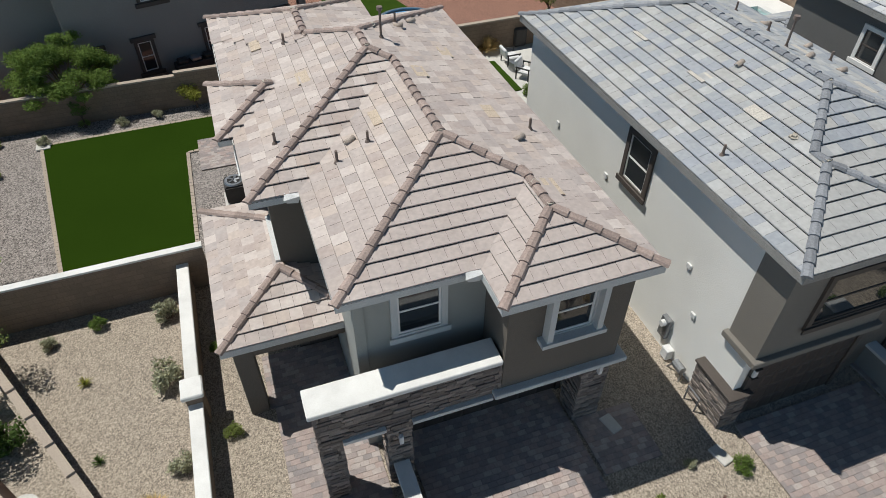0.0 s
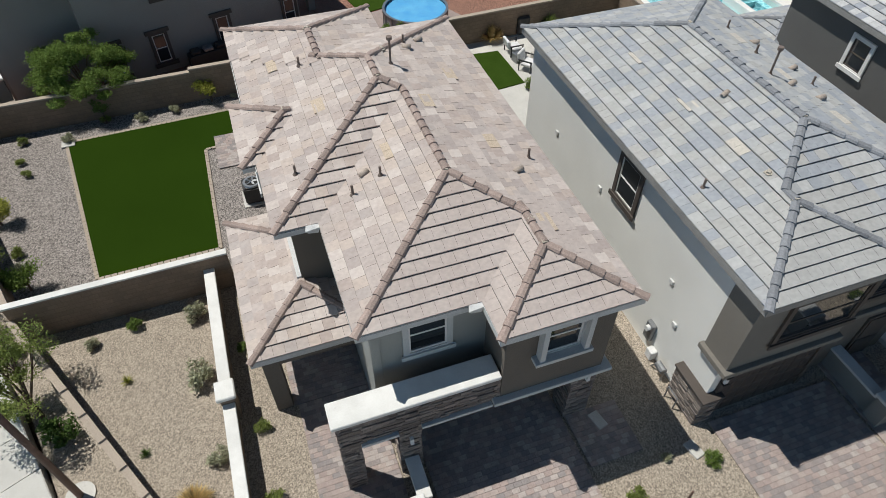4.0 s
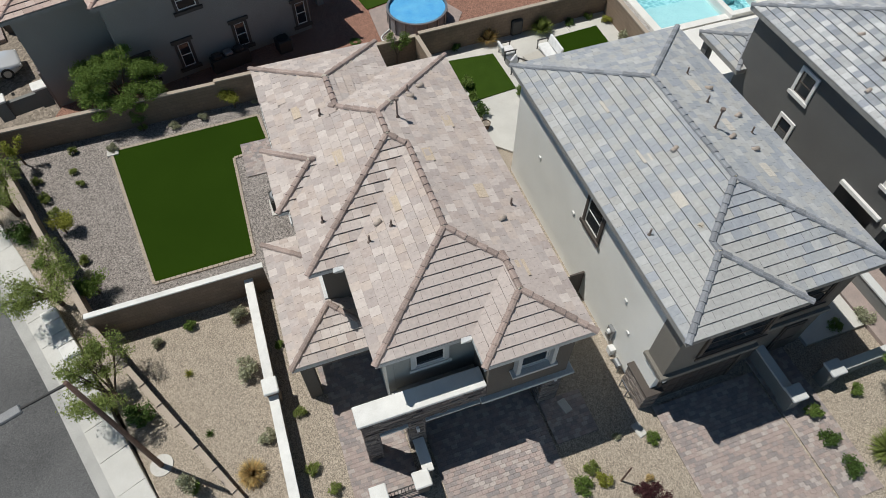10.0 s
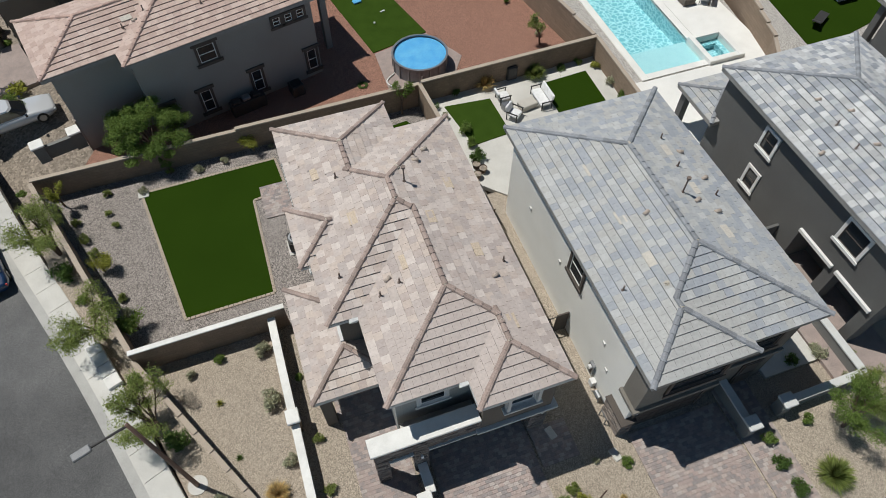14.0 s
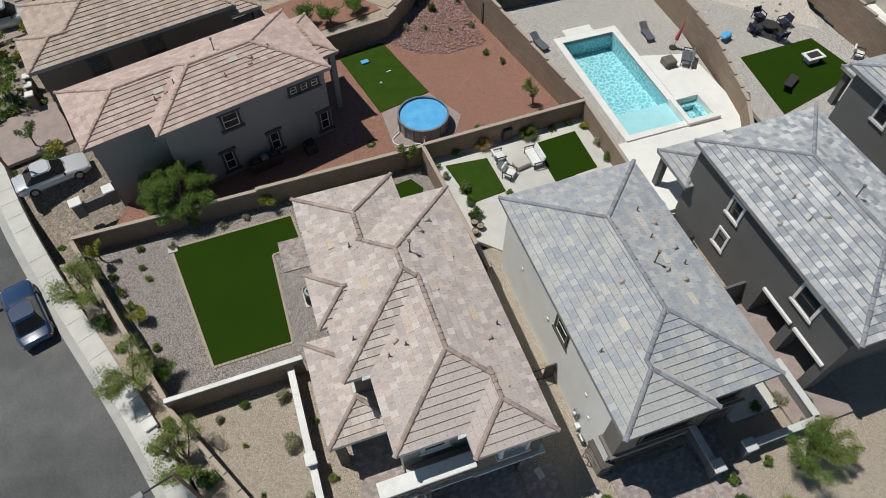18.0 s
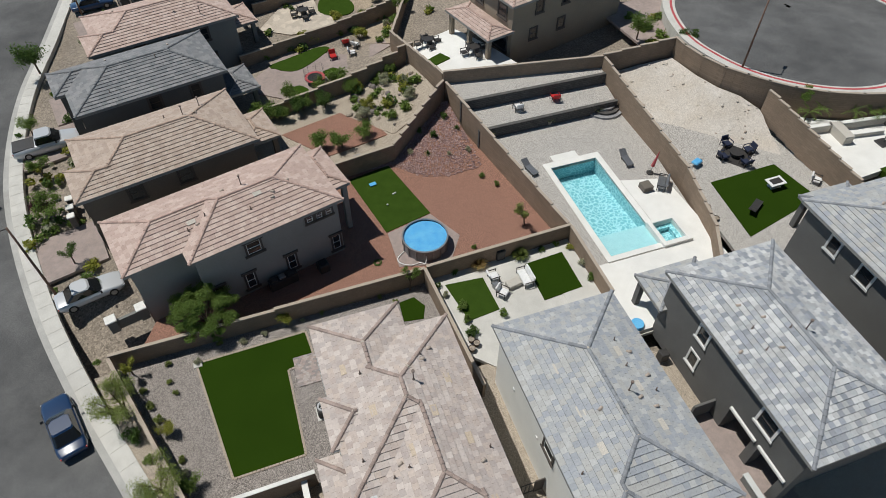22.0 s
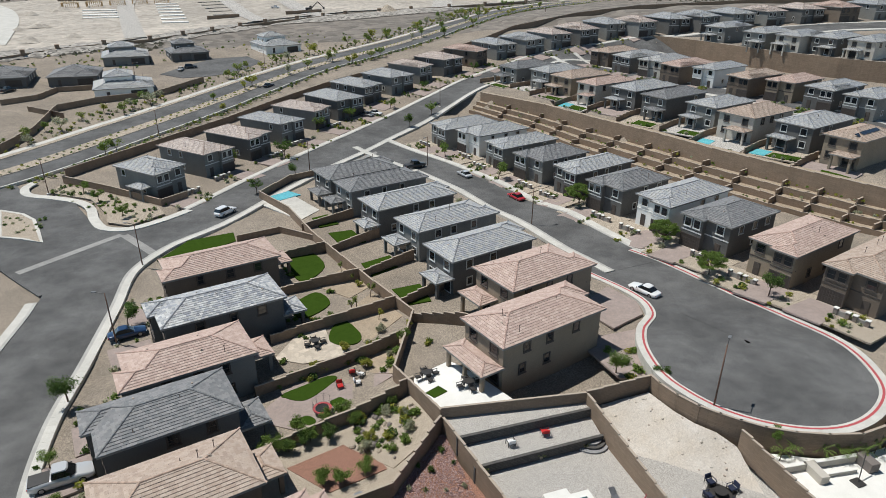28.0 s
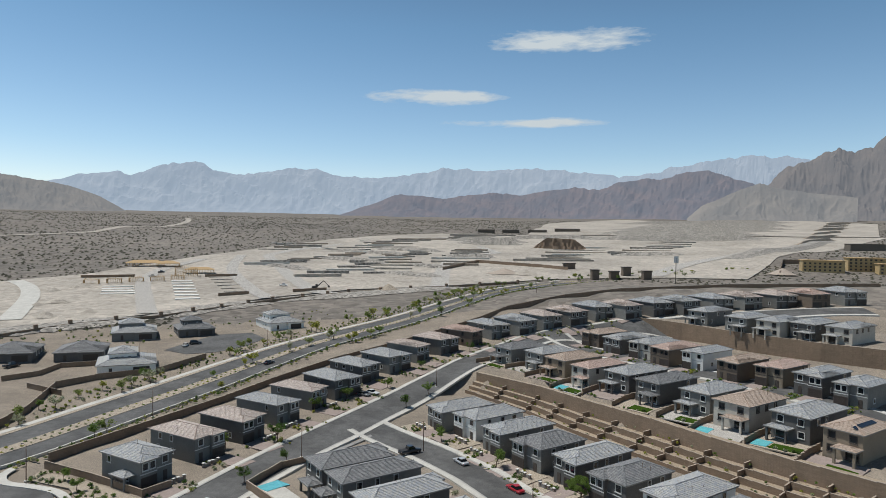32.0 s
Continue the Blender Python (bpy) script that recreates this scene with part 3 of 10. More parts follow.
def garage_door(parent, x, y, z, face, w=4.9, h=2.15, mat="garage"):
    def make():
        s = Soup()
        rows, cols = 4, 8
        for r in range(rows + 1):
            for c in range(cols + 1):
                s.v.append((-w / 2 + w * c / cols, -.02, h * r / rows))
        for r in range(rows):
            for c in range(cols):
                a = r * (cols + 1) + c
                ring = [a, a + 1, a + cols + 2, a + cols + 1]
                k = len(s.v)
                x0, z0, dx, dz = -w / 2 + w * c / cols, h * r / rows, w / cols, h / rows
                s.v += [(x0 + .07, -.045, z0 + .07), (x0 + dx - .07, -.045, z0 + .07), (x0 + dx - .07, -.045, z0 + dz - .07), (x0 + .07, -.045, z0 + dz - .07)]
                s.f += [(ring[m], ring[(m + 1) % 4], k + (m + 1) % 4, k + m) for m in range(4)] + [(k, k + 1, k + 2, k + 3)]
        return s.mesh("garage_door")
    d = link("garage_door", cached(("gd", w, h, mat), make), M[mat], parent, "panelled sectional garage door", at=pose(x, y, z, 0, 0, face))
    fr = cached(("gf", w, h), lambda: Soup().box(-w / 2 - .15, -w / 2, -.07, .02, 0, h + .15).box(w / 2, w / 2 + .15, -.07, .02, 0, h + .15).box(-w / 2, w / 2, -.07, .02, h, h + .15).mesh("door_frame"))
    link("door_frame", fr, M["trim_dark"], d)
    return d


def half_pipe():
    s = Soup()
    n = 9
    for x, r in ((-.14, .07), (.16, .105)):
        for q in (r, r - .018):
            s.v += [(x, q * math.cos(t * math.pi / 8), q * math.sin(t * math.pi / 8) + .01) for t in range(n)]
    for i in range(n - 1):
        s.f += [(i, i + 1, 2 * n + i + 1, 2 * n + i), (n + i + 1, n + i, 3 * n + i, 3 * n + i + 1), (2 * n + i, 2 * n + i + 1, 3 * n + i + 1, 3 * n + i), (i + 1, i, n + i, n + i + 1)]
    return s


def vents(parent, spots, seed=1):
    """Plumbing pipes and low vents on a roof, at x, y, z."""
    r = random.Random(seed)
    for k, (x, y, z, tall) in enumerate(spots):
        if tall > 0.25:
            s = Soup().tube((0, 0, -.1), (0, 0, tall), .035, n=8).tube((0, 0, -.02), (0, 0, .06), .09, .045, 8)
            if tall > 0.5:
                s.tube((0, 0, tall), (0, 0, tall + .1), .09, n=8)
            link("vent_pipe", s.mesh("vent_pipe"), M["pipe"], parent, at=pose(x, y, z, 0, 0, r.uniform(0, 90)))
        else:
            vent = link("roof_vent", cached("rvent", lambda: half_pipe().mesh("roof_vent", True)), M["vent"], parent, "half-round clay roof vent", at=pose(x, y, z + .02, 0, 0, r.uniform(-30, 30)))
            # dark disc across the open end, painting the shade inside the vent
            link("mouth", cached("rmouth", lambda: Soup().prism([(.085 * math.cos(t * math.pi / 8), .085 * math.sin(t * math.pi / 8)) for t in range(9)], -.005, .005).mesh("mouth")), M["trim_dark"], vent, at=pose(.155, 0, .02, 90, 0, 90))


# ---- a house of the estate ----
def estate_house(x, y, z, yaw, w, d, roof, wall, trim="trim_white", label="", tiles=True, back=True, bay=True, low=True, seed=0, single=False, group="houses of the estate", eave=5.6, second=None, solar=0, plain_windows=False, porch=False, patio=.28):
    """A detached house; its front looks along -y of its own axes. w, d: over the eaves."""
    r = random.Random(seed)
    house = thing("house", label or "two-storey stucco house with a hipped tile roof", "house", group, at=pose(x, y, z, 0, 0, yaw))
    o = 0.45
    e = 3.1 if single else eave
    X, Y = w / 2, d / 2
    flip = 1 if seed % 2 else -1
    hips = [(-X, X, -Y + 0.9, Y, e, 0.34)]
    mainhip = hips[0]
    link("wall", Soup().box(-X + o, X - o, -Y + 0.9 + o, Y - o, -1.3, e - .16).mesh("wall"), M["stucco_" + wall], house)
    half = w * 0.52
    if bay:
        b0, b1 = (-X, -X + half) if flip > 0 else (X - half, X)
        hips.insert(0, (b0, b1, -Y, Y * 0.3, e, 0.34))
        link("wall", Soup().box(b0 + o, b1 - o, -Y + o, -Y + 0.9 + o, -1.3, e - .163).mesh("wall"), M["stucco_" + (second or wall)], house)
    build_roof(house, hips, roof, tiles=tiles)
    front, rear, side = -Y + 0.9 + o, Y - o, X - o
    if bay:
        bx = (b0 + b1) / 2
        ent = X - (half if flip < 0 else 0)
    band = Soup().box(-X + o - .05, X - o + .05, front - .06, front, 2.85, 3.05) if not single else Soup()
    if bay and not single:
        band.box(b0 + o - .04, b1 - o + .04, -Y + o - .06, -Y + o, 2.85, 3.05)
    if band.v:
        link("trim_band", band.mesh("trim_band"), M[trim], house)
    gx = (bx if bay else -flip * 0.2 * w)
    fy = -Y + o if bay else front
    gw = min(4.8, half - 2 * o - .3)
    garage_door(house, gx, fy - .005, 0, 0, round(gw, 1), 2.15)
    if not single:
        window(house, gx - gw * .24, fy - .005, 3.55, 0, 1.1, 1.35, trim, simple=plain_windows or not tiles)
        window(house, gx + gw * .24, fy - .005, 3.55, 0, 1.1, 1.35, trim, simple=plain_windows or not tiles)
        ox = X - (w - half) / 2 if flip > 0 else -X + (w - half) / 2
        window(house, ox, front - .005, 3.6, 0, 1.2, 1.3, trim, simple=plain_windows or not tiles)
    door = Soup().box(-.5, .5, -.05, .01, 0, 2.1).box(-.4, .4, -.07, -.05, .15, 1.0).box(-.4, .4, -.07, -.05, 1.1, 1.95)
    link("entry_door", cached("entry", lambda: door.mesh("entry_door")), M["trim_dark"], house, at=pose((X - (w - half) / 2) * flip, front - .01, 0))
    for sx, face in ((side, 90), (-side, -90)):
        for k, yy in enumerate((-Y * .35, Y * .1, Y * .55)):
            if not single and r.random() < (.4 if plain_windows else .8):
                window(house, sx + (.005 if sx > 0 else -.005), yy + r.uniform(-.5, .5), 3.7, face, r.choice((.8, 1.0)), 1.2, trim, simple=plain_windows or not tiles)
            if r.random() < (.2 if plain_windows else .55):
                window(house, sx + (.005 if sx > 0 else -.005), yy + r.uniform(-.6, .6), 1.0, face, .8, 1.1, trim, simple=plain_windows or not tiles)
    if not single:
        window(house, -w * .24, rear + .005, 3.5, 180, 1.2, 1.3, trim, simple=plain_windows or not tiles)
        window(house, w * .24, rear + .005, 3.5, 180, 1.2, 1.3, trim, simple=plain_windows or not tiles)
    window(house, w * .22 * flip, rear + .005, .05, 180, 2.2, 1.9, trim, split=False, name="sliding_door", simple=plain_windows or not tiles)
    window(house, -w * .26 * flip, rear + .005, .95, 180, 1.2, 1.2, trim, simple=plain_windows or not tiles)
    if low and not single:
        # covered patio behind, or a porch roof in front
        c = flip * w * .18
        c = c if patio < .4 else 0
        ph = (c - w * patio, c + w * patio, Y - o - .2, Y + 2.6, 2.75, 0.3)
        build_roof(house, [ph], roof, "patio_roof", tiles=tiles)
        for px in (ph[0] + .5, ph[1] - .5) + ((c,) if patio > .4 else ()):
            link("post", cached(("post", wall), lambda: bevel(Soup().box(-.22, .22, -.22, .22, -1.0, 2.6).mesh("post"), .02)), M["stucco_" + wall], house, at=pose(px, Y + 2.1, 0))
    if porch:
        build_roof(house, [(-X - 2.0, -X + 1.6, -4.6, .4, 2.75, .3)], roof, "porch_roof", tiles=tiles)
        for py in (-4.1, -.1):
            link("post", cached(("post", wall), lambda: bevel(Soup().box(-.22, .22, -.22, .22, -1.0, 2.6).mesh("post"), .02)), M["stucco_" + wall], house, at=pose(-X - 1.5, py, 0))
    spots = []
    h = mainhip
    for k in range(2 if plain_windows else r.randint(4, 6)):
        px, py = r.uniform(-X * .7, X * .7), r.uniform(-Y * .5, Y * .8)
        spots.append((px, py, hip_height(h, px, py) + .04, r.choice((.1, .1, .3, .75))))
    vents(house, spots, seed)
    for k in range(solar):
        px = flip * X * .45
        s = Soup().box(-.5, .5, -.8, .8, 0, .04)
        py = -Y * .2 + k * 1.7
        ang = math.degrees(math.atan(.34)) * (1 if px < 0 else -1)
        link("solar_panel", cached("solar", lambda: s.mesh("solar_panel")), M["solar"], house, at=pose(px, py, hip_height(h, px, py) + .12, 0, -ang, 0))
    return house


# ---- walls and strips ----
def poly_wall(name, pts, height, thick=0.2, mat="block", cap="block_cap", label="", group="block walls", below=1.0, kind="structure"):
    """A block wall along points (x, y, top z), with a cap; each stretch between two points is stepped where its ends differ in height."""
    s, c = Soup(), Soup()
    for (x0, y0, z0), (x1, y1, z1) in zip(pts, pts[1:]):
        length = math.hypot(x1 - x0, y1 - y0)
        n = max(1, min(int(length / 1.2), int(abs(z1 - z0) / .12))) if abs(z1 - z0) > .15 else 1
        ang = math.degrees(math.atan2(y1 - y0, x1 - x0))
        for k in range(n):
            t = (k + .5) / n
            m = pose(x0 + (x1 - x0) * t, y0 + (y1 - y0) * t, z0 + (z1 - z0) * t, 0, 0, ang)
            hl = length / n / 2
            s.box(-hl - thick / 2 * (n == 1), hl + thick / 2 * (n == 1), -thick / 2, thick / 2, -height - below, -.05, m)
            c.box(-hl - .02 - thick / 2 * (n == 1), hl + .02 + thick / 2 * (n == 1), -thick / 2 - .02, thick / 2 + .02, -.05, .02, m)
    w = thing(name, label or "brown concrete block garden wall", "wall", group, kind)
    link("courses", s.mesh("courses"), M[mat], w)
    link("coping", c.mesh("coping"), M[cap], w)
    return w


def smooth_line(pts, n=6):
    out = []
    for i in range(len(pts) - 1):
        p0, p1, p2, p3 = [Vector(pts[max(0, min(len(pts) - 1, i + k))]) for k in (-1, 0, 1, 2)]
        for k in range(n):
            t = k / n
            out.append(0.5 * ((2 * p1) + (p2 - p0) * t + (2 * p0 - 5 * p1 + 4 * p2 - p3) * t * t + (3 * p1 - p0 - 3 * p2 + p3) * t ** 3))
    out.append(Vector(pts[-1]))
    return out


def ribbon(soup, line, off0, off1, lift, depth=0.25, at=None):
    """A solid strip beside a line of (x, y): from off0 to off1 to its left, its top at the ground plus lift."""
    n = len(line)
    ring = []
    for i, p in enumerate(line):
        d = (line[min(n - 1, i + 1)] - line[max(0, i - 1)]).normalized()
        s = Vector((-d.y, d.x))
        a, b = p + s * off0, p + s * off1
        za, zb = [(at or ground_z)(c.x, c.y) + lift for c in (a, b)]
        ring += [(a.x, a.y, za - depth), (a.x, a.y, za), (b.x, b.y, zb), (b.x, b.y, zb - depth)]
    f = []
    for i in range(n - 1):
        k = 4 * i
        f += [(k + 1, k + 2, k + 6, k + 5), (k, k + 1, k + 5, k + 4), (k + 2, k + 3, k + 7, k + 6)]
    f += [(0, 3, 2, 1), (4 * n - 4, 4 * n - 3, 4 * n - 2, 4 * n - 1)]
    soup.add(ring, f)


def slab(name, poly, z, mat, label, category="ground cover", thick=0.3, kind="structure"):
    ob = link(name, Soup().prism(poly, z - thick, z).mesh(name), M[mat])
    return tagged(ob, label, category, kind=kind)

# ---- plants ----
def leaf_cloud(soup, centre, radii, count, size, r, droop=0.0):
    for _ in range(count):
        while True:
            p = Vector((r.uniform(-1, 1), r.uniform(-1, 1), r.uniform(-1, 1)))
            if 0.15 < p.length < 1:
                break
        p *= (0.55 + 0.45 * r.random())
        q = Vector((centre[0] + p.x * radii[0], centre[1] + p.y * radii[1], centre[2] + p.z * radii[2]))
        a = Vector((r.gauss(0, 1), r.gauss(0, 1), r.gauss(0, .6) - droop)).normalized()
        b = a.cross(Vector((r.gauss(0, 1), r.gauss(0, 1), r.gauss(0, 1)))).normalized()
        s = size * r.uniform(.6, 1.3)
        soup.add([q - a * s, q + b * s * .45, q + a * s, q - b * s * .45], [(0, 1, 2, 3)])


def shrub_mesh(seed, radius=.5, height=.6, leaves=1000, size=.045):
    r = random.Random(seed)
    s = Soup()
    n = r.randint(6, 9)
    for k in range(n):
        a = r.uniform(0, 6.28)
        d = radius * r.uniform(.1, .7)
        c = (d * math.cos(a), d * math.sin(a), height * r.uniform(.3, .75))
        leaf_cloud(s, c, (radius * .42, radius * .42, height * .36), leaves // n, size, r)
    return s.mesh("foliage")


def stem_mesh(seed, height, radius):
    r = random.Random(seed)
    s = Soup()
    for k in range(6):
        a = r.uniform(0, 6.28)
        s.tube((0, 0, -.1), (radius * .5 * math.cos(a), radius * .5 * math.sin(a), height * .6), .018, .006, 5, False)
    return s.mesh("stems")


def tuft_mesh(seed, radius=.55, height=.7, blades=260):
    r = random.Random(seed)
    s = Soup()
    for k in range(blades):
        a, t = r.uniform(0, 6.28), r.uniform(.1, 1.15)
        d = Vector((math.cos(a) * math.sin(t), math.sin(a) * math.sin(t), math.cos(t)))
        side = Vector((-math.sin(a), math.cos(a), 0)) * .018
        L = height * r.uniform(.7, 1.1)
        m = d * L * .55
        e = d * L * 1.0 + Vector((0, 0, -.18 * L * t))
        s.add([-side, side, m + side * .8, m - side * .8, e], [(0, 1, 2, 3), (3, 2, 4)])
    return s.mesh("blades")


def tree_meshes(seed, height=4.0, spread=1.6, leaves=1500, size=.09, trunks=1, airy=.5, bare=.35):
    """Trunk with limbs, and a crown of small leaves in clumps at the limbs' ends."""
    r = random.Random(seed)
    wood, crown = Soup(), Soup()
    tips = []
    for t in range(trunks):
        lean = Vector((r.uniform(-.18, .18), r.uniform(-.18, .18), 1))
        top = lean * (height * bare)
        wood.tube((0, 0, -.2), top, .035 * height ** .8, .024 * height ** .8, 7)
        for k in range(r.randint(4, 6) if trunks == 1 else 3):
            a = r.uniform(0, 6.28)
            d = spread * r.uniform(.35, .9)
            mid = top + Vector((d * .5 * math.cos(a), d * .5 * math.sin(a), height * .22))
            end = top + Vector((d * math.cos(a), d * math.sin(a), height * r.uniform(.3, .55)))
            wood.tube(top, mid, .018 * height ** .8, .012 * height ** .8, 5, False)
            wood.tube(mid, end, .012 * height ** .8, .004 * height ** .8, 5, False)
            tips += [end, mid * .4 + end * .6, mid]
            for j in range(2):
                b = a + r.uniform(-1, 1)
                e2 = mid + Vector((spread * .4 * math.cos(b), spread * .4 * math.sin(b), height * r.uniform(.02, .25)))
                wood.tube(mid, e2, .009 * height ** .8, .003 * height ** .8, 4, False)
                tips.append(e2)
    for p in tips:
        c = spread * airy * r.uniform(.5, 1.0)
        leaf_cloud(crown, p, (c, c, c * .7), leaves // len(tips), size, r, .1)
    return wood.mesh("trunk"), crown.mesh("crown")


def dome_meshes(seed, height=4.1, spread=2.35):
    """A broad tree: several limbs, and a dome of small feathery clumps with gaps."""
    r = random.Random(seed)
    wood, crown = Soup(), Soup()
    fork = Vector((r.uniform(-.1, .1), r.uniform(-.1, .1), height * .22))
    wood.tube((0, 0, -.2), fork, .12, .09, 8)
    for k in range(58):
        a, e = k * 2.4 + r.uniform(-.4, .4), math.asin(r.uniform(.0, 1))
        q = r.uniform(.62, 1.0)
        tip = Vector((spread * q * math.cos(e) * math.cos(a), spread * q * math.cos(e) * math.sin(a), height * .42 + height * .5 * q * math.sin(e)))
        if k % 3 == 0:
            mid = fork.lerp(tip, .5) + Vector((0, 0, .25))
            wood.tube(fork, mid, .05, .03, 5, False)
            wood.tube(mid, tip, .03, .008, 5, False)
        c = spread * r.uniform(.17, .3)
        leaf_cloud(crown, tip, (c, c, c * .55), int(1050 * c), .058, r, .15)
    return wood.mesh("trunk"), crown.mesh("crown")




def shrub(x, y, z, size=1.0, leaf="green", shape="shrub", label="", seed=None):
    k = int(abs(x * 13 + y * 7)) % 4 if seed is None else seed
    if shape == "tuft":
        me = cached(("tuft", k, leaf), lambda: tuft_mesh(k, .55, .7, 900))
    elif shape == "spiky":
        me = cached(("spiky", k, leaf), lambda: tuft_mesh(k + 9, .45, .5, 90))
    else:
        me = cached(("shrub", k, leaf), lambda: shrub_mesh(k))
    words = {"green": "green leafy", "lime": "yellow-green", "sage": "grey-green sage", "dark": "dark green", "olive": "olive green", "maroon": "dark maroon", "straw": "straw-coloured"}[leaf]
    ob = thing("shrub" if shape == "shrub" else "grass_tuft" if shape == "tuft" else "agave", label or ("%s %s growing in gravel" % (words, {"shrub": "desert shrub", "tuft": "ornamental grass tuft", "spiky": "spiky succulent"}[shape])), "plant", "garden plants",
               at=pose(x, y, z, 0, 0, (x * 91 + y * 57) % 360) @ Matrix.Diagonal((size, size, size, 1)))
    link("foliage", me, M["leaf_" + leaf], ob)
    if shape == "shrub":
        link("stem", cached(("stem", k), lambda: stem_mesh(k, .6, .5)), M["trunk"], ob)
    return ob


def tree(x, y, z, kind="paloverde", size=1.0, leaf="olive", label="", seed=None):
    k = int(abs(x * 7 + y * 11)) % 3 if seed is None else seed
    spec = dict(paloverde=(3.8, 1.9, 9000, .052, 3, .38, .25), mesquite=(), street=(4.3, 1.7, 2400, .10, 1, .6, .28), sapling=(2.6, .8, 1100, .062, 1, .5, .32), far=(4.6, 2.0, 520, .24, 1, .62, .25), citrus=(2.2, .85, 2400, .07, 2, .7, .15))[kind]
    me = cached(("tree", kind, k), lambda: dome_meshes(k + 3) if kind == "mesquite" else tree_meshes(k + len(kind) * 10, *spec))
    ob = thing("tree", label or "airy green desert tree with thin brown limbs", "tree", "trees", at=pose(x, y, z, 0, 0, (x * 37 + y * 73) % 360) @ Matrix.Diagonal((size, size, size, 1)))
    link("trunk", me[0], M["trunk"], ob)
    crown = cached(("crown", kind, k, leaf), lambda: me[1].copy())
    link("crown", crown, M["leaf_" + leaf], ob)
    return ob


# ---- cars ----
def loft(rows, closed=True):
    """Quads between rings of equal length."""
    s = Soup()
    n = len(rows[0])
    s.v = [tuple(p) for r in rows for p in r]
    for i in range(len(rows) - 1):
        for j in range(n - (0 if closed else 1)):
            s.f.append((i * n + j, i * n + (j + 1) % n, (i + 1) * n + (j + 1) % n, (i + 1) * n + j))
    s.f += [tuple(range(n - 1, -1, -1)), tuple(range((len(rows) - 1) * n, len(rows) * n))]
    return s


def car(x, y, z, yaw, paint="blue", style="sedan", label=""):
    """A parked car; its nose points along +x of its own axes."""
    L, W = {"sedan": (4.7, 1.82), "suv": (4.75, 1.9), "pickup": (5.7, 2.0)}[style]
    h1, h2 = {"sedan": (.86, 1.42), "suv": (1.02, 1.72), "pickup": (1.1, 1.85)}[style]
    ob = thing("car" if style != "pickup" else "pickup_truck", label or "%s parked car" % paint, "car", "parked cars", at=pose(x, y, z, 0, 0, yaw))

    def body():
        rows = []
        for t in (0, .03, .1, .25, .4, .5, .6, .75, .9, .97, 1):
            px = -L / 2 + L * t
            e = min(1, min(t, 1 - t) / .1)
            hw = W / 2 * (.80 + .2 * e ** .5)
            nose = h1 * (.74 + .26 * min(1, (1 - t) / .30)) if t > .55 else h1 * (.9 + .1 * min(1, t / .2))
            zb = .22 + .14 * (1 - e)
            rows.append([(px, -hw * .9, zb), (px, -hw, zb + .18), (px, -hw, nose * .72), (px, -hw * .93, nose * .95), (px, -hw * .78, nose), (px, hw * .78, nose), (px, hw * .93, nose * .95), (px, hw, nose * .72), (px, hw, zb + .18), (px, hw * .9, zb)])
        return loft(rows).mesh("body", True)
    link("body", cached(("cb", style), lambda: body()).copy(), M["car_" + paint], ob)
    c0, c1 = {"sedan": (.14, .70), "suv": (.03, .70), "pickup": (.36, .74)}[style]

    def cabin(grow, lo, hi, name):
        xs0, xs1 = -L / 2 + L * c0, -L / 2 + L * c1
        slope0, slope1 = {"sedan": (.75, .85), "suv": (.3, .75), "pickup": (.18, .7)}[style]
        rows = []
        for k in (lo, (lo + hi) / 2, hi):
            a, b = xs0 + slope0 * k - grow, xs1 - slope1 * k + grow
            hw = (W / 2 - .10) - .20 * k + grow
            zz = h1 - .04 + (h2 - h1 + .04) * k
            rows.append([(a, -hw + .12, zz), (a + .12, -hw, zz), (b - .2, -hw, zz), (b, -hw + .25, zz), (b, hw - .25, zz), (b - .2, hw, zz), (a + .12, hw, zz), (a, hw - .12, zz)])
        return loft(rows).mesh(name, False)
    link("window_glass", cached(("cg", style), lambda: cabin(.012, .12, .86, "window_glass")), M["car_glass"], ob, "tinted windows")
    link("roof", cached(("cr", style), lambda: cabin(0, .0, 1.0, "roof")).copy(), M["car_" + paint], ob)
    if style == "pickup":
        link("cargo_bed", cached("bed", lambda: Soup().box(-L / 2 + .12, -L / 2 + L * .34, -W / 2 + .16, W / 2 - .16, h1 - .1, h1 + .012).mesh("cargo_bed")), M["metal_dark"], ob)
    for wx in (-L * .30, L * .31):
        for sy in (-1, 1):
            ty = cached("tyre", lambda: Soup().tube((0, -.11, 0), (0, .11, 0), .33, n=18).mesh("tyre"))
            wh = link("wheel", ty, M["rubber"], ob, at=pose(wx, sy * (W / 2 - .1), .33))
            link("rim", cached("rim", lambda: Soup().tube((0, -.125, 0), (0, .125, 0), .21, n=14).mesh("rim")), M["metal_grey"], wh)
    for sy in (-1, 1):
        link("headlight", cached("hl", lambda: Soup().box(-.03, .03, -.2, .2, -.06, .06).mesh("headlight")), M["white_plastic"], ob, at=pose(L / 2 - .06, sy * W * .33, h1 * .62))
        link("tail_light", cached("tl", lambda: Soup().box(-.03, .03, -.18, .18, -.07, .07).mesh("tail_light")), M["red_plastic"], ob, at=pose(-L / 2 + .05, sy * W * .34, h1 * .74))
        link("wing_mirror", cached("wm", lambda: Soup().box(-.06, .06, -.09, .09, -.06, .06).mesh("wing_mirror")), M["car_glass"], ob, at=pose(L * .16, sy * (W / 2 + .06), h1 + .06))
    return ob


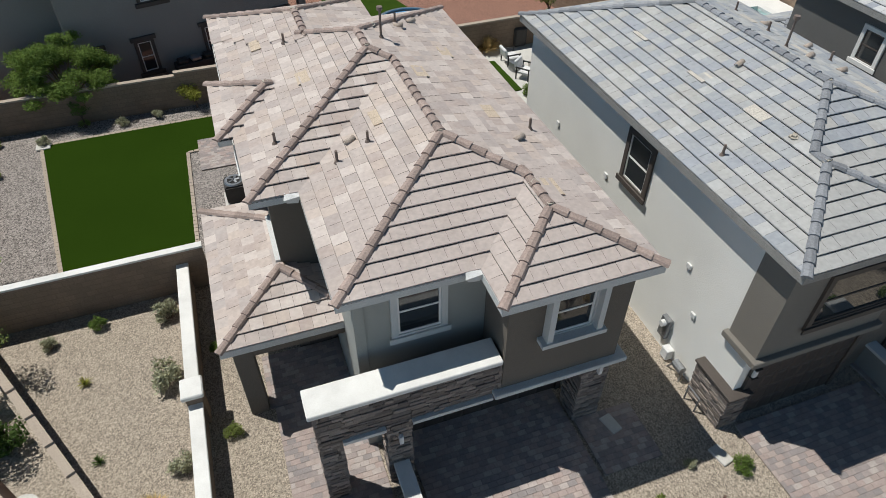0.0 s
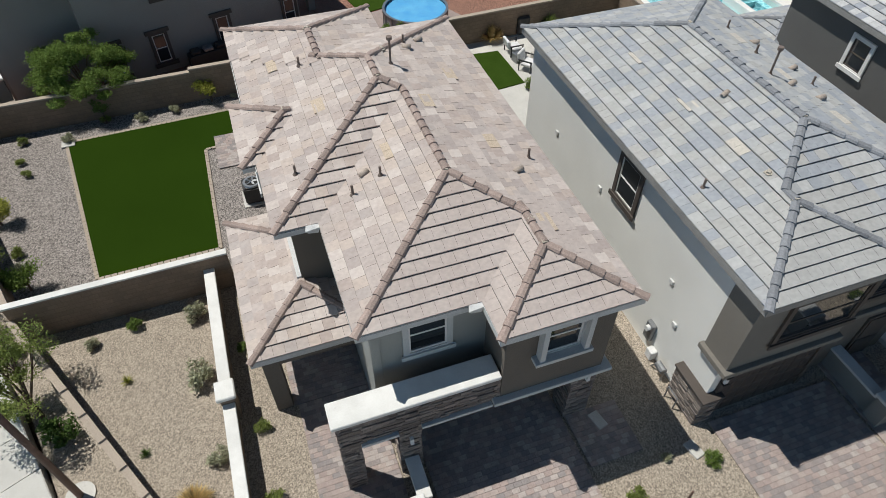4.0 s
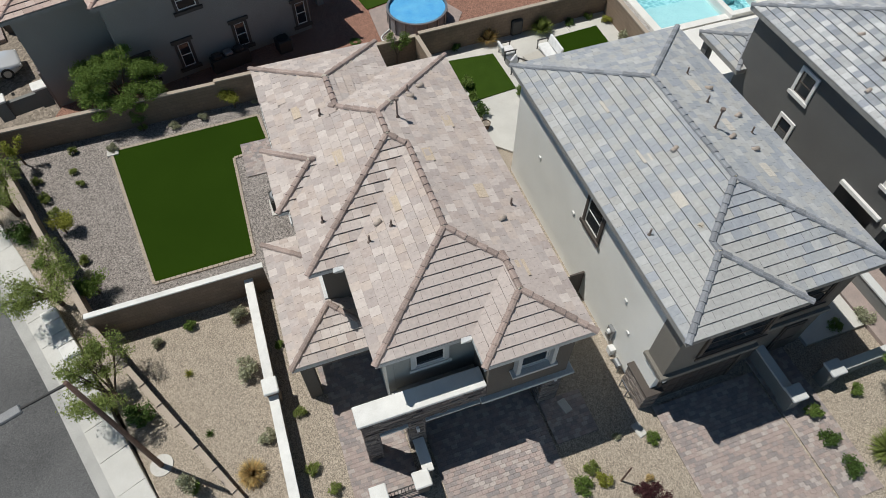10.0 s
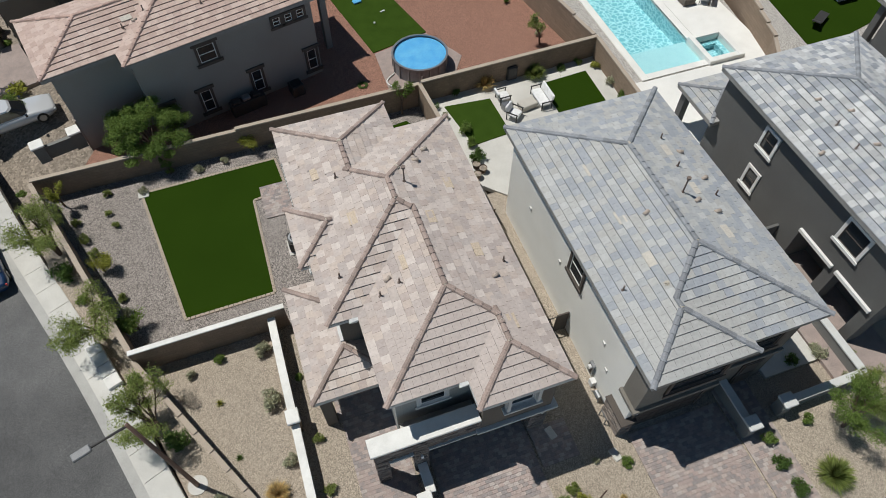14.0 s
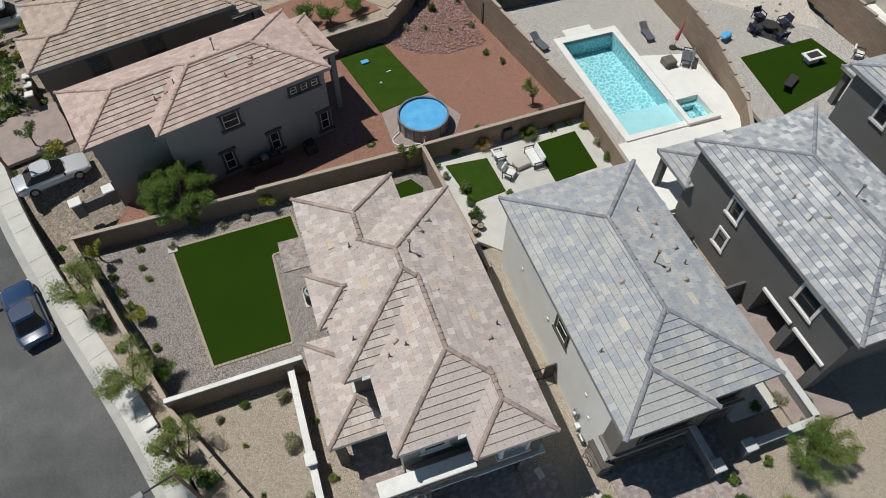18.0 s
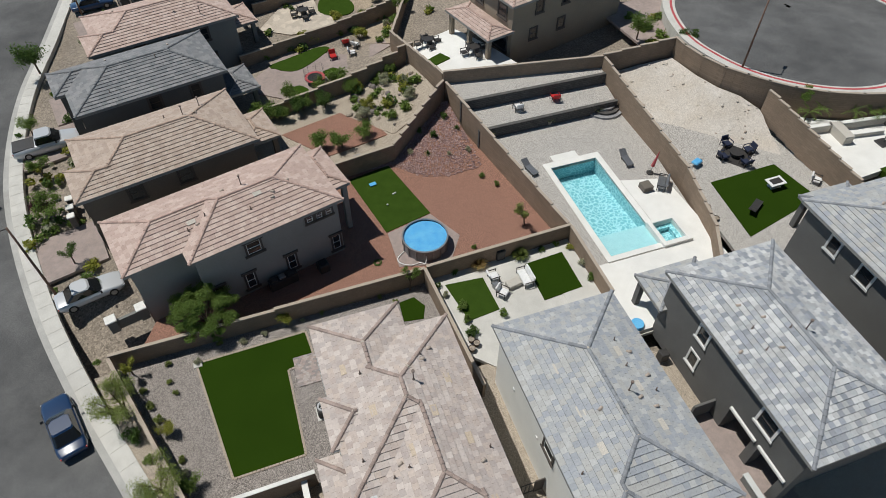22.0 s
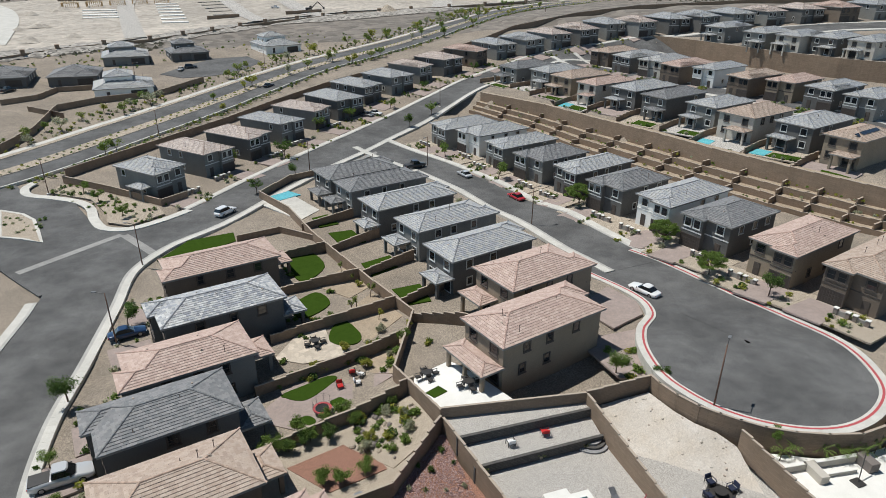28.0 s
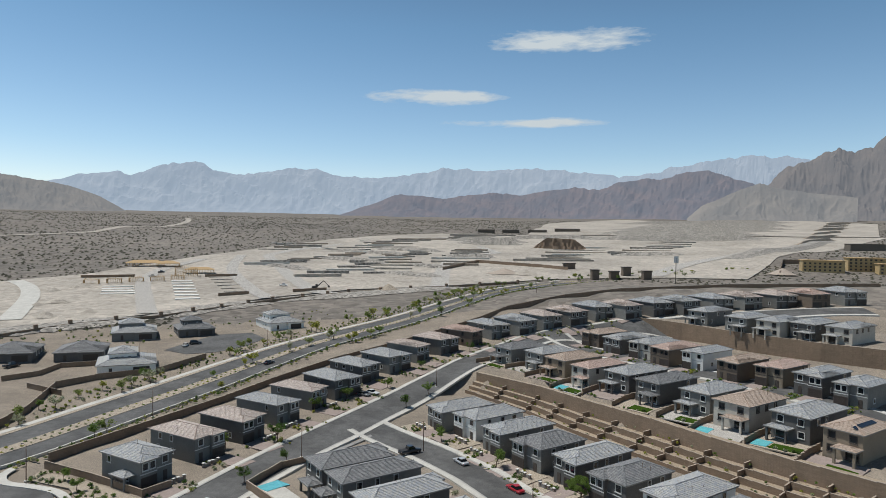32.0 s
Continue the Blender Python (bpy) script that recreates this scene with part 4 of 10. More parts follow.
# ---- street lamps ----
def street_lamp(x, y, z, yaw, label="tall rusty brown street lamp with a side arm"):
    ob = thing("street_lamp", label, "street lamp", "street lamps", at=pose(x, y, z, 0, 0, yaw))
    link("pole", cached("lp", lambda: Soup().tube((0, 0, 0), (0, 0, 7.45), .10, .07, 10).mesh("pole", True)), M["pole"], ob)
    link("arm", cached("la", lambda: Soup().tube((0, 0, 7.38), (1.25, 0, 7.46), .05, .04, 8).mesh("arm")), M["metal_dark"], ob)
    link("lamp_head", cached("lh", lambda: bevel(Soup().box(1.2, 1.82, -.15, .15, 7.4, 7.53).mesh("lamp_head"), .03)), M["lamp_grey"], ob)
    link("footing", cached("lf", lambda: Soup().tube((0, 0, -.3), (0, 0, .06), .42, n=20).mesh("footing")), M["concrete"], ob)
    return ob

# ---- plan of the estate: x, y, ground, turn, width, depth ----
PADS += [
    (0, 15, -0.2), (-9, 11, -0.3), (-16, 12, -1.15), (-11, 5, -1.1), (-24, 22, -1.2), (-20, 16, -1.2), (-28, 18, -1.2), (-20, 5, -1.2), (-12, -2, -1.1), (-14, 19, -0.4), (13, 14, 0), (25, 20, 0.2), (35, 28, 0.5),
    (-22, 17, -1.2), (-30, 28, -1.2), (-36, 38, -1.3), (-44, 66, -1.4), (-50, 95, -1.7), (-62, 88, -1.7),
    (-38, 122, -2), (-4, 40, -0.8), (13, 38, 0.1), (27, 40, 0.2), (8, 49, 0.6), (22, 50, 1.2),
    (4, 57, 1.5), (37, 64, 2.3), (37, 55, 3.1), (45, 55, 3.1), (46, 66, 2.2), (29.5, 80, 1), (23, 105, -1.4), (16, 131, -3), (5, 149, -3.3),
    (-9, 160, -3.2), (-15, 33, -0.8), (-22.6, 40, -1), (-27.3, 50, -1.1), (-28.6, 60, -1.2), (-29, 72, -1.3),
    (-33, 85, -1.5), (-10, 52, -0.9), (-14, 64, -1), (-14, 80, -0.9), (-22, 100, -1.4), (11.5, 66, 0.9),
    (13, 79, 0.5), (6.4, 89.5, -0.4), (1, 101.7, -1.2), (-6, 113, -2), (-12, 124, -2.4), (-17.7, 131.5, -2.6),
    (6, 176, -3.2), (13.7, 169, -3.1), (19.8, 156.6, -2.9), (25.5, 145, -2.5), (32.9, 134, -1.8), (37, 120.4, -0.7),
    (44.2, 110.5, 0.1), (48, 99, 0.7), (54.6, 88.4, 1.2), (61, 79, 1.7), (-62, 132, -2), (-58, 147, -2),
    (-51.6, 161, -2.1), (-47, 176, -2.1), (-41.7, 192, -2),
]
ROW_H = [(-62.1, 132.2, -2.0, 60, 8.8, 13.5), (-57.8, 147.2, -2.0, 60, 8.5, 17.0), (-51.6, 161.1, -2.1, 60, 8.9, 16.0), (-46.9, 176.0, -2.1, 60, 8.5, 17.0), (-41.4, 191.2, -2.0, 60, 8.5, 17.0), (-33.6, 202.0, -1.0, 50, 10.6, 17.0), (-28.3, 217.9, 0.0, 50, 9.6, 17.0), (-18.6, 226.8, 1.5, 50, 10.6, 15.8), (-11.0, 238.5, 3.0, 50, 8.5, 16.2), (-1.2, 246.1, 4.5, 50, 10.3, 16.2), (9.5, 256.6, 6.0, 50, 8.8, 17.0), (20.8, 268.1, 7.0, 38, 10.1, 17.0), (32.8, 271.8, 8.5, 36, 11.5, 17.0), (44.1, 277.0, 10.0, 34, 10.6, 16.9), (56.3, 280.6, 11.5, 32, 11.5, 17.0), (69.4, 287.6, 13.0, 30, 11.5, 17.0), (81.4, 285.0, 14.0, 28, 11.2, 17.0), (95.7, 288.4, 15.0, 26, 11.5, 17.0), (108.4, 288.2, 16.0, 24, 11.5, 17.0), (123.1, 289.8, 17.0, 22, 11.5, 17.0), (136.7, 289.9, 18.0, 20, 11.5, 17.0), (150.9, 288.3, 19.0, 18, 11.5, 17.0), (164.4, 285.3, 20.0, 16, 11.5, 17.0), (180.2, 286.1, 21.0, 14, 11.5, 17.0)]
ROW_A = [(6.0, 176.3, -3.2, -56, 9.1, 18.0), (13.7, 169.0, -3.1, -56, 9.3, 17.7), (19.8, 157.0, -2.9, -56, 8.6, 18.0), (25.5, 144.9, -2.5, -56, 9.6, 15.3), (32.9, 134.3, -1.8, -56, 8.0, 17.7), (37.0, 120.4, -0.7, -56, 8.9, 15.0), (44.2, 110.6, 0.1, -56, 8.4, 17.7), (48.1, 99.1, 0.7, -56, 9.0, 14.4), (54.7, 88.5, 1.2, -56, 8.0, 17.5), (61.2, 79.4, 1.7, -56, 8.0, 18.0)]
ROW_M = [(-17.9, 132.8, -2.6, 124, 9.2, 17.6), (-12.2, 124.9, -2.4, 124, 8.1, 18.0), (-5.9, 114.0, -2.0, 124, 8.0, 18.0), (1.1, 102.1, -1.2, 124, 8.0, 16.7), (6.4, 89.6, -0.4, 124, 8.0, 16.7), (13.0, 79.1, 0.5, 124, 8.8, 15.0), (11.5, 65.8, 0.9, 124, 8.0, 16.8)]
ROW_S = [(-22.6, 40.3, -1.0, -58, 8.0, 14.0), (-27.3, 50.1, -1.1, -58, 8.0, 14.0), (-28.6, 59.9, -1.2, -58, 8.0, 14.5), (-29.1, 72.3, -1.3, -58, 8.0, 16.5), (-33.0, 85.3, -1.5, -58, 8.0, 16.8)]
ROW_U1 = [(30.1, 230.8, 4.0, 124, 9.6, 18.0), (39.0, 220.8, 4.3, 124, 9.6, 16.7), (44.5, 208.8, 4.6, 124, 9.6, 18.0), (49.6, 195.0, 5.0, 124, 8.0, 18.0), (58.0, 185.9, 5.3, 124, 9.6, 18.0), (62.8, 173.6, 5.7, 124, 8.6, 18.0), (69.7, 160.7, 6.1, 124, 9.0, 15.9), (73.9, 149.3, 6.5, 124, 9.6, 17.5), (81.6, 138.7, 6.9, 124, 9.0, 17.2), (83.8, 125.6, 7.3, 124, 8.1, 14.3)]
ROW_U2 = [(66.5, 255.7, 5.8, -56, 8.8, 18.0), (71.3, 242.4, 6.0, -56, 9.6, 18.0), (78.1, 230.8, 6.3, -56, 9.6, 18.0), (81.2, 218.9, 6.6, -56, 8.9, 18.0), (89.0, 210.6, 6.9, -56, 8.0, 18.0), (92.9, 194.2, 7.2, -56, 8.0, 18.0), (100.1, 185.1, 7.5, -56, 8.5, 15.9), (105.1, 173.8, 7.8, -56, 8.7, 16.9), (107.9, 161.4, 8.0, -56, 8.3, 14.0)]
ROW_U3 = [(112.7, 265.1, 14.0, 124, 9.6, 18.0), (119.5, 246.2, 14.0, 124, 9.6, 18.0), (127.0, 237.0, 14.0, 124, 9.6, 18.0), (136.5, 231.4, 14.0, 124, 9.6, 18.0), (144.0, 222.5, 14.0, 124, 9.4, 18.0)]
PADS += [r[:3] for r in ROW_H + ROW_U1 + ROW_U2]
PADS += [(1, 281, 6), (20, 306, 8.5), (35, 330, 11), (70, 356, 15), (104, 366, 18), (135, 368, 20), (167, 368, 21), (210, 366, 22), (250, 362, 23), (-18, 262, 3.5), (100, 262, 7.5), (118, 236, 7.6), (138, 212, 8)]

BOUL = [(-140, 82), (-116, 116), (-100, 145), (-87, 186), (-68, 235), (-43, 279), (-8, 328), (20, 388), (52, 452), (112, 512), (190, 550), (300, 590)]
STREET_LINES = [([(-9, -6), (-28.4, 17.1), (-40.6, 34.4), (-44.6, 43), (-48, 54), (-50, 65), (-52.5, 78), (-55.5, 92), (-53, 104), (-46.5, 116), (-37.5, 140), (-27, 165), (-14, 190), (2, 214), (18, 236), (40, 258), (64, 268), (95, 272), (130, 272), (180, 266)], 7),
                ([(-19, 172), (-9.5, 161.5), (2.5, 147.5), (12.5, 131), (21.8, 112), (29.6, 94.5)], 7), ([(48, 262), (62, 236), (80, 205), (95, 176), (103, 150), (108, 126)], 7),
                ([(-60, 96), (-80, 112), (-100, 128)], 14),
                (BOUL, 16)]


# terraces behind the close
T1 = [(9, 207), (26, 186), (35, 168), (45, 148), (53, 133), (63.5, 116.5), (71.5, 106), (78, 98), (92, 80)]
T2 = [(13, 213), (30.5, 190), (41, 171), (51.5, 153), (59.5, 137), (69, 121.5), (77, 110), (84, 101), (99, 84)]
Z1, Z2 = (-.8, -1.5, -1.2, -.3, .5, 1.3, 1.8, 2.2, 2.6), (3.6, 4.6, 5.2, 5.9, 6.5, 7.1, 7.5, 7.8, 8.2)
STEPS = ((0, 0), (.34, .2), (.67, .4), (1, 1))


def bank(i, f, g):
    """A place on the terraced bank: i along it, f across it, g up it."""
    i = min(i, 7.999)
    a, t = int(i), i - int(i)
    p, q = [Vector((*l[a], z[a])).lerp(Vector((*l[a + 1], z[a + 1])), t) for l, z in ((T1, Z1), (T2, Z2))]
    return (*p.lerp(q, f)[:2], p.z + (q.z - p.z) * g)


def under_bank(x, y, z):
    """Keeps the ground sheet below the terraces."""
    for a in range(8):
        p, q, r = Vector(T1[a]), Vector(T1[a + 1]), Vector(T2[a])
        d, w = q - p, r - p
        det = d.x * w.y - d.y * w.x
        v = Vector((x, y)) - p
        t, f = (v.x * w.y - v.y * w.x) / det, (d.x * v.y - d.y * v.x) / det
        if -.08 <= t <= 1.08 and -.9 < f < 1.25:
            zz = Z1[a] + (Z1[a + 1] - Z1[a]) * t
            return min(z, zz - (1.2 if f < 0 else .9))
    return z


def beside_street(x, y):
    for line, half in STREET_LINES:
        for (ax, ay), (bx, by) in zip(line, line[1:]):
            dx, dy = bx - ax, by - ay
            t = max(0, min(1, ((x - ax) * dx + (y - ay) * dy) / (dx * dx + dy * dy)))
            if math.hypot(x - ax - t * dx, y - ay - t * dy) < half + 2:
                return True
    return False


# ---- ground sheet ----
xs = sorted(set([-4200, -3000, -2200, -1800, -1500, -1250] + list(range(-1050, -240, 45)) + list(range(-240, 320, 6)) + list(range(340, 1300, 45)) + [1400, 1600, 1800, 2200, 2600, 3400, 4200]))
ys = sorted(set([-400, -150, -60, -20] + list(range(0, 420, 6)) + list(range(420, 1500, 30)) + [1600, 1750, 1900, 2100, 2350, 2600, 2900, 3200, 3600, 4000, 4400, 4700]))


def sheet_z(x, y):
    z = ground_z(x, y)
    west = 55 - 31 * max(0.0, min(1.0, (y - 20) / 8))
    near = max(0.0, min(1.0, (75 - y) / 12)) * max(0.0, min(1.0, (62 - x) / 8)) * max(0.0, min(1.0, (x + west) / 6))
    near *= max(0.0, min(1.0, (47.5 + (x + 18) * .645 - y) / 3)) if x < 12 else 1
    if 6 < x < 55 and 26 < y < 54:
        near *= 2.6
    r = math.hypot(x, y)
    if r > 420:
        z += (noise.noise(Vector((x / 260, y / 260, 3))) * 7 + noise.noise(Vector((x / 90, y / 90, 7))) * 2) * min(1, (r - 420) / 500)
    if 18 < x < 56 and 46 < y < 100:
        bx = 37 if y < 78 else 37 - (y - 78) * .42
        if abs(x - bx) < (14 if y < 76 else 8):
            z = min(z, float(np.interp(y, [48, 55, 80, 90, 100], [3.45, 3.2, .85, .2, -.6])) - .35)
    z = under_bank(x, y, z)
    return z - 1.3 * near - (.35 if y < 520 and beside_street(x, y) else 0)


gs = Soup()
gs.v = [(x, y, sheet_z(x, y)) for y in ys for x in xs]
nx = len(xs)
gs.f = [(j * nx + i, j * nx + i + 1, (j + 1) * nx + i + 1, (j + 1) * nx + i) for j in range(len(ys) - 1) for i in range(nx - 1)]
ground = link("ground", gs.mesh("ground", True), M["soil"])
ground.data.materials.append(M["desert"])
for f in ground.data.polygons:
    if math.hypot(f.center.x, f.center.y) > 330:
        f.material_index = 1


def sheet_at(x, y):
    i = max(0, min(len(xs) - 2, int(np.searchsorted(xs, x)) - 1))
    j = max(0, min(len(ys) - 2, int(np.searchsorted(ys, y)) - 1))
    a, b = (x - xs[i]) / (xs[i + 1] - xs[i]), (y - ys[j]) / (ys[j + 1] - ys[j])
    k = j * nx + i
    return (gs.v[k][2] * (1 - a) + gs.v[k + 1][2] * a) * (1 - b) + (gs.v[k + nx][2] * (1 - a) + gs.v[k + nx + 1][2] * a) * b


tagged(ground, "tan desert ground rising to the foothills", "ground", kind="structure")

# ---- streets, kerbs and pavements ----
STREETS = {
    "west_street": ([(-8.8, -6.6), (-19.8, 7.3), (-28.3, 17.0), (-34.3, 24.6), (-40.6, 34.4), (-44.6, 43), (-48, 54), (-50, 65), (-52.5, 78), (-55.5, 92), (-53, 104), (-46.5, 116), (-37.5, 140), (-27, 165), (-14, 190), (2, 214), (18, 236), (40, 258), (64, 268), (95, 272), (130, 272), (180, 266)], 5.3),
    "close_street": ([(-19, 172), (-9.5, 161.5), (2.5, 147.5), (12.5, 131), (21.8, 112), (29.6, 94.5), (31.2, 91.2)], 4.6),
    "upper_street": ([(48, 262), (62, 236), (80, 205), (95, 176), (103, 150), (108, 126)], 4.5),
}


def close_z(x, y):
    return float(np.interp(y, [48, 55, 80, 90, 100], [3.45, 3.2, .85, .2, -.6]))


def close_street_z(x, y):
    k = max(0.0, min(1.0, (112 - y) / 20))
    return ground_z(x, y) * (1 - k) + close_z(x, y) * k


for name, (pts, half) in STREETS.items():
    lie = close_street_z if name == "close_street" else None
    line = [Vector((p.x, p.y)) for p in smooth_line([(a, b, 0) for a, b in pts], 8)]
    s = Soup()
    ribbon(s, line, half, -half, 0.06, .5, lie)
    road = link("road", s.mesh("road"), M["asphalt"])
    tagged(road, "worn grey asphalt residential street", "road", kind="structure")
    for sgn in (1, -1):
        runs = [line] if name != "west_street" or sgn < 0 else [[p for p in line if p.y < 84], [p for p in line if p.y > 118]]
        for run in runs:
            s2 = Soup()
            ribbon(s2, run, half * sgn, (half + .45) * sgn, 0.16, .6, lie)
            tagged(link("kerb", s2.mesh("kerb"), M["kerb_grey"]), "pale concrete kerb and gutter", "kerb", kind="structure")
            s3 = Soup()
            ribbon(s3, run, (half + .45) * sgn, (half + (1.6 if name == 'west_street' else 1.9)) * sgn, 0.17, .6, lie)
            tagged(link("pavement", s3.mesh("pavement"), M["concrete"]), "pale concrete pavement along the street", "pavement", kind="structure")
# turning bulb at the close's end
EDGE = [(21.8, 90.0), (23.9, 87.4), (28.4, 80.0), (28.8, 74.0), (26.1, 69.1), (24.9, 63.6), (25.5, 57.1), (28.9, 52.0), (34.1, 49.4), (39.4, 49.5), (44.3, 52.5), (47.4, 57.2), (48.4, 65.2), (45.3, 72.8), (41.8, 79.7), (37.9, 87.7), (34.6, 93.8), (31.6, 98.0)]


edge = [Vector((p.x, p.y)) for p in smooth_line([(a, b, 0) for a, b in EDGE], 6)]
s = Soup()
mid = Vector((37.5, 66))
n = len(edge)
for k in (1, .85, .6, .35, .02):
    s.v += [(*(mid + (p - mid) * k), close_z(*(mid + (p - mid) * k)) + .065) for p in edge]
for i in range(4):
    s.f += [(i * n + j, i * n + (j + 1) % n, (i + 1) * n + (j + 1) % n, (i + 1) * n + j) for j in range(n)]
tagged(link("turning_circle", s.mesh("turning_circle"), M["asphalt"]), "worn asphalt turning bulb of the close", "road", kind="structure")
for o0, o1, lift, mt, nm, lb in ((0, -.3, .15, "concrete", "gutter", "pale concrete gutter"), (-.3, -.55, .2, "kerb_red", "kerb", "kerb painted faded red"), (-.55, -1.3, .19, "concrete", "pavement", "pale concrete pavement round the turning bulb")):
    s = Soup()
    ribbon(s, edge, o0, o1, lift, 2.5 if nm == 'pavement' else .9, close_z)
    tagged(link(nm, s.mesh(nm), M[mt]), lb, nm, kind="structure")
# boulevard
bl = [Vector((p.x, p.y)) for p in smooth_line([(a, b, 0) for a, b in BOUL], 8)]
for off0, off1, lift, mt, nm, lb in ((10, 2.0, .1, "asphalt", "road", "grey asphalt boulevard carriageway"), (-2.0, -9.0, .1, "asphalt", "road", "grey asphalt boulevard carriageway"),
                                     (2.0, -2.0, .22, "gravel_tan", "median", "planted gravel strip between the carriageways"), (10, 11.5, .2, "gravel_tan", "verge", "gravel verge"),
                                     (11.5, 13.5, .22, "concrete", "pavement", "pale concrete pavement along the boulevard"),
                                     (-9.0, -9.5, .25, "concrete", "kerb", "pale concrete kerb of the boulevard")):
    s = Soup()
    ribbon(s, bl, off0, off1, lift + .1, .9)
    tagged(link(nm, s.mesh(nm), M[mt]), lb, nm, kind="structure")


def g3(pts, h):
    return [(x, y, ground_z(x, y) + h) for x, y in pts]


poly_wall("boundary_wall", g3([(-86, 141), (-74, 169), (-64, 193), (-54, 215), (-38, 238), (-18, 260), (1, 281), (20, 306), (35, 330), (70, 356), (104, 366), (167, 368), (250, 362)], 1.9), 1.9, .25, label="long brown block wall along the boulevard")
poly_wall("boundary_wall", [(-230, 230, 4.3)] + g3([(-183, 265), (-169, 294), (-140, 323), (-100, 385), (-60, 425), (-10, 455), (60, 490)], 1.6), 1.6, .25, label="low block wall in front of the building site")
for f, g in STEPS:
    poly_wall("retaining_wall", [bank(i, f, g) for i in range(9)], 3.4 if f == 1 else 2.2, .4 if f == 1 else .25, label="stepped brown block retaining wall of the terraced bank")
for (f0, g0), (f1, g1) in zip(STEPS, STEPS[1:] + ((1.3, 1),)):
    s = Soup()
    for i in range(32):
        q = [bank(i / 4, f0, g0), bank((i + 1) / 4, f0, g0), bank((i + 1) / 4, f1, g0), bank(i / 4, f1, g0)]
        s.add([(x, y, z - .25) for x, y, z in q], [(3, 2, 1, 0)])
    tagged(link("terrace", s.mesh("terrace"), M["bank_tan"]), "pale tan gravel terrace between low retaining walls", "terrace", kind="structure")
for k in range(1, 17):
    i = k * .5
    pts = []
    for (f0, g0), (f1, g1) in zip(STEPS, STEPS[1:]):
        (x0, y0, z0), (x1, y1, z1) = bank(i, f0, g0), bank(i, f1, g1)
        pts += [(x0, y0, z0 + 1.0), (x1, y1, z0 + 1.0)]
    for a, b in zip(pts[::2], pts[1::2]):
        poly_wall("buttress_wall", [a, b], 2.4, .25, label="dark brown block cross wall on the terraced bank", group="cross walls of the bank")
poly_wall("retaining_wall", [(78, 290, 14.4), (100, 262, 14.4), (113, 238, 14.4), (130, 216, 14.4), (150, 198, 14.4), (172, 178, 14.4)], 8, .4, label="tall brown block retaining wall of the upper terrace")
slab("upper_terrace", [(79, 291), (101, 263), (114, 239), (131, 217), (151, 199), (173, 179), (215, 200), (205, 278), (130, 284)], 13.9, "soil", "level upper terrace of tan ground", thick=9)

# ---- the rows of houses ----
LOOKS = {
    "H": [("slate", "mid"), ("rose", "mid"), ("rose", "char"), ("slate", "mid"), ("rose", "mid"), ("slate", "char"), ("slate", "char"), ("slate", "mid"), ("rose", "mid"), ("rose", "char"), ("red", "brown"), ("slate", "mid")],
    "A": [("slate", "mid"), ("slate", "grey"), ("slate", "mid"), ("dark", "mid"), ("slate", "char"), ("dark", "char"), ("slate", "grey"), ("dark", "char"), ("red", "tan"), ("tan", "brown")],
    "M": [("dark", "char"), ("dark", "mid"), ("slate", "char"), ("slate", "mid"), ("slate", "char"), ("red", "tan"), ("red", "tan")],
    "S": [("tan", "brown"), ("dark", "char"), ("red", "mid"), ("mottle", "char"), ("red", "brown")],
    "U1": [("dark", "mid"), ("slate", "mid"), ("tan", "tan"), ("red", "cream"), ("slate", "char"), ("dark", "char"), ("slate", "mid"), ("tan", "cream"), ("slate", "char"), ("tan", "tan")],
    "U2": [("tan", "brown"), ("slate", "char"), ("slate", "cream"), ("red", "brown"), ("slate", "grey"), ("tan", "brown"), ("red", "tan"), ("slate", "char"), ("slate", "mid")],
    "U3": [("slate", "mid"), ("slate", "mid"), ("slate", "cream"), ("slate", "char"), ("slate", "cream")],
}
WORDS = {"mottle": "mottled slate", "slate": "slate-grey", "tan": "sandy tan", "rose": "rosy beige", "dark": "dark grey", "red": "pinkish clay",
         "mid": "grey-green", "dark_w": "dark taupe", "brown": "brown", "char": "charcoal", "grey": "pale grey", "tan_w": "sandy brown", "cream": "cream"}
for key, row in (("A", ROW_A), ("M", ROW_M), ("S", ROW_S), ("H", ROW_H), ("U1", ROW_U1), ("U2", ROW_U2), ("U3", ROW_U3)):
    for k, (x, y, z, yaw, w, d) in enumerate(row):
        roof, wall = LOOKS[key][k % len(LOOKS[key])]
        far = key in ("U3", "U2") or (key == "H" and k > 7)
        name = WORDS.get(wall + "_w") or WORDS[wall]
        estate_house(x, y, z, yaw, w, d, roof, wall, "trim_dark" if key == "S" or (key == "M" and k > 4) else "trim_pale" if wall in ("char", "mid") else "trim_dark" if wall in ("cream", "brown", "dark", "tan") else "trim_pale",
                     "two-storey %s stucco house with a %s tile roof" % (name, WORDS[roof]), tiles=not far, low=key in ("M", "U1", "U3", "S"), seed=k * 7 + len(key) * 3 + ord(key[0]),
                     plain_windows=key in ('H', 'U1', 'U2', 'U3'),
                     porch=(key, k) == ("H", 0), patio=.46 if key == "M" and k == 6 else .28, solar=5 if (key, k) in (("A", 9), ("U1", 9)) else 0)

# ---- the near lots: axes turned by 19 degrees ----
LOT = pose(0, 0, 0, 0, 0, 19)
G0 = -0.33          # ground in front of the two near houses
G1 = -0.45          # back garden with the lawn


def lot(*uv):
    return [tuple((LOT @ Vector((u, v, 0)))[:2]) for u, v in uv]


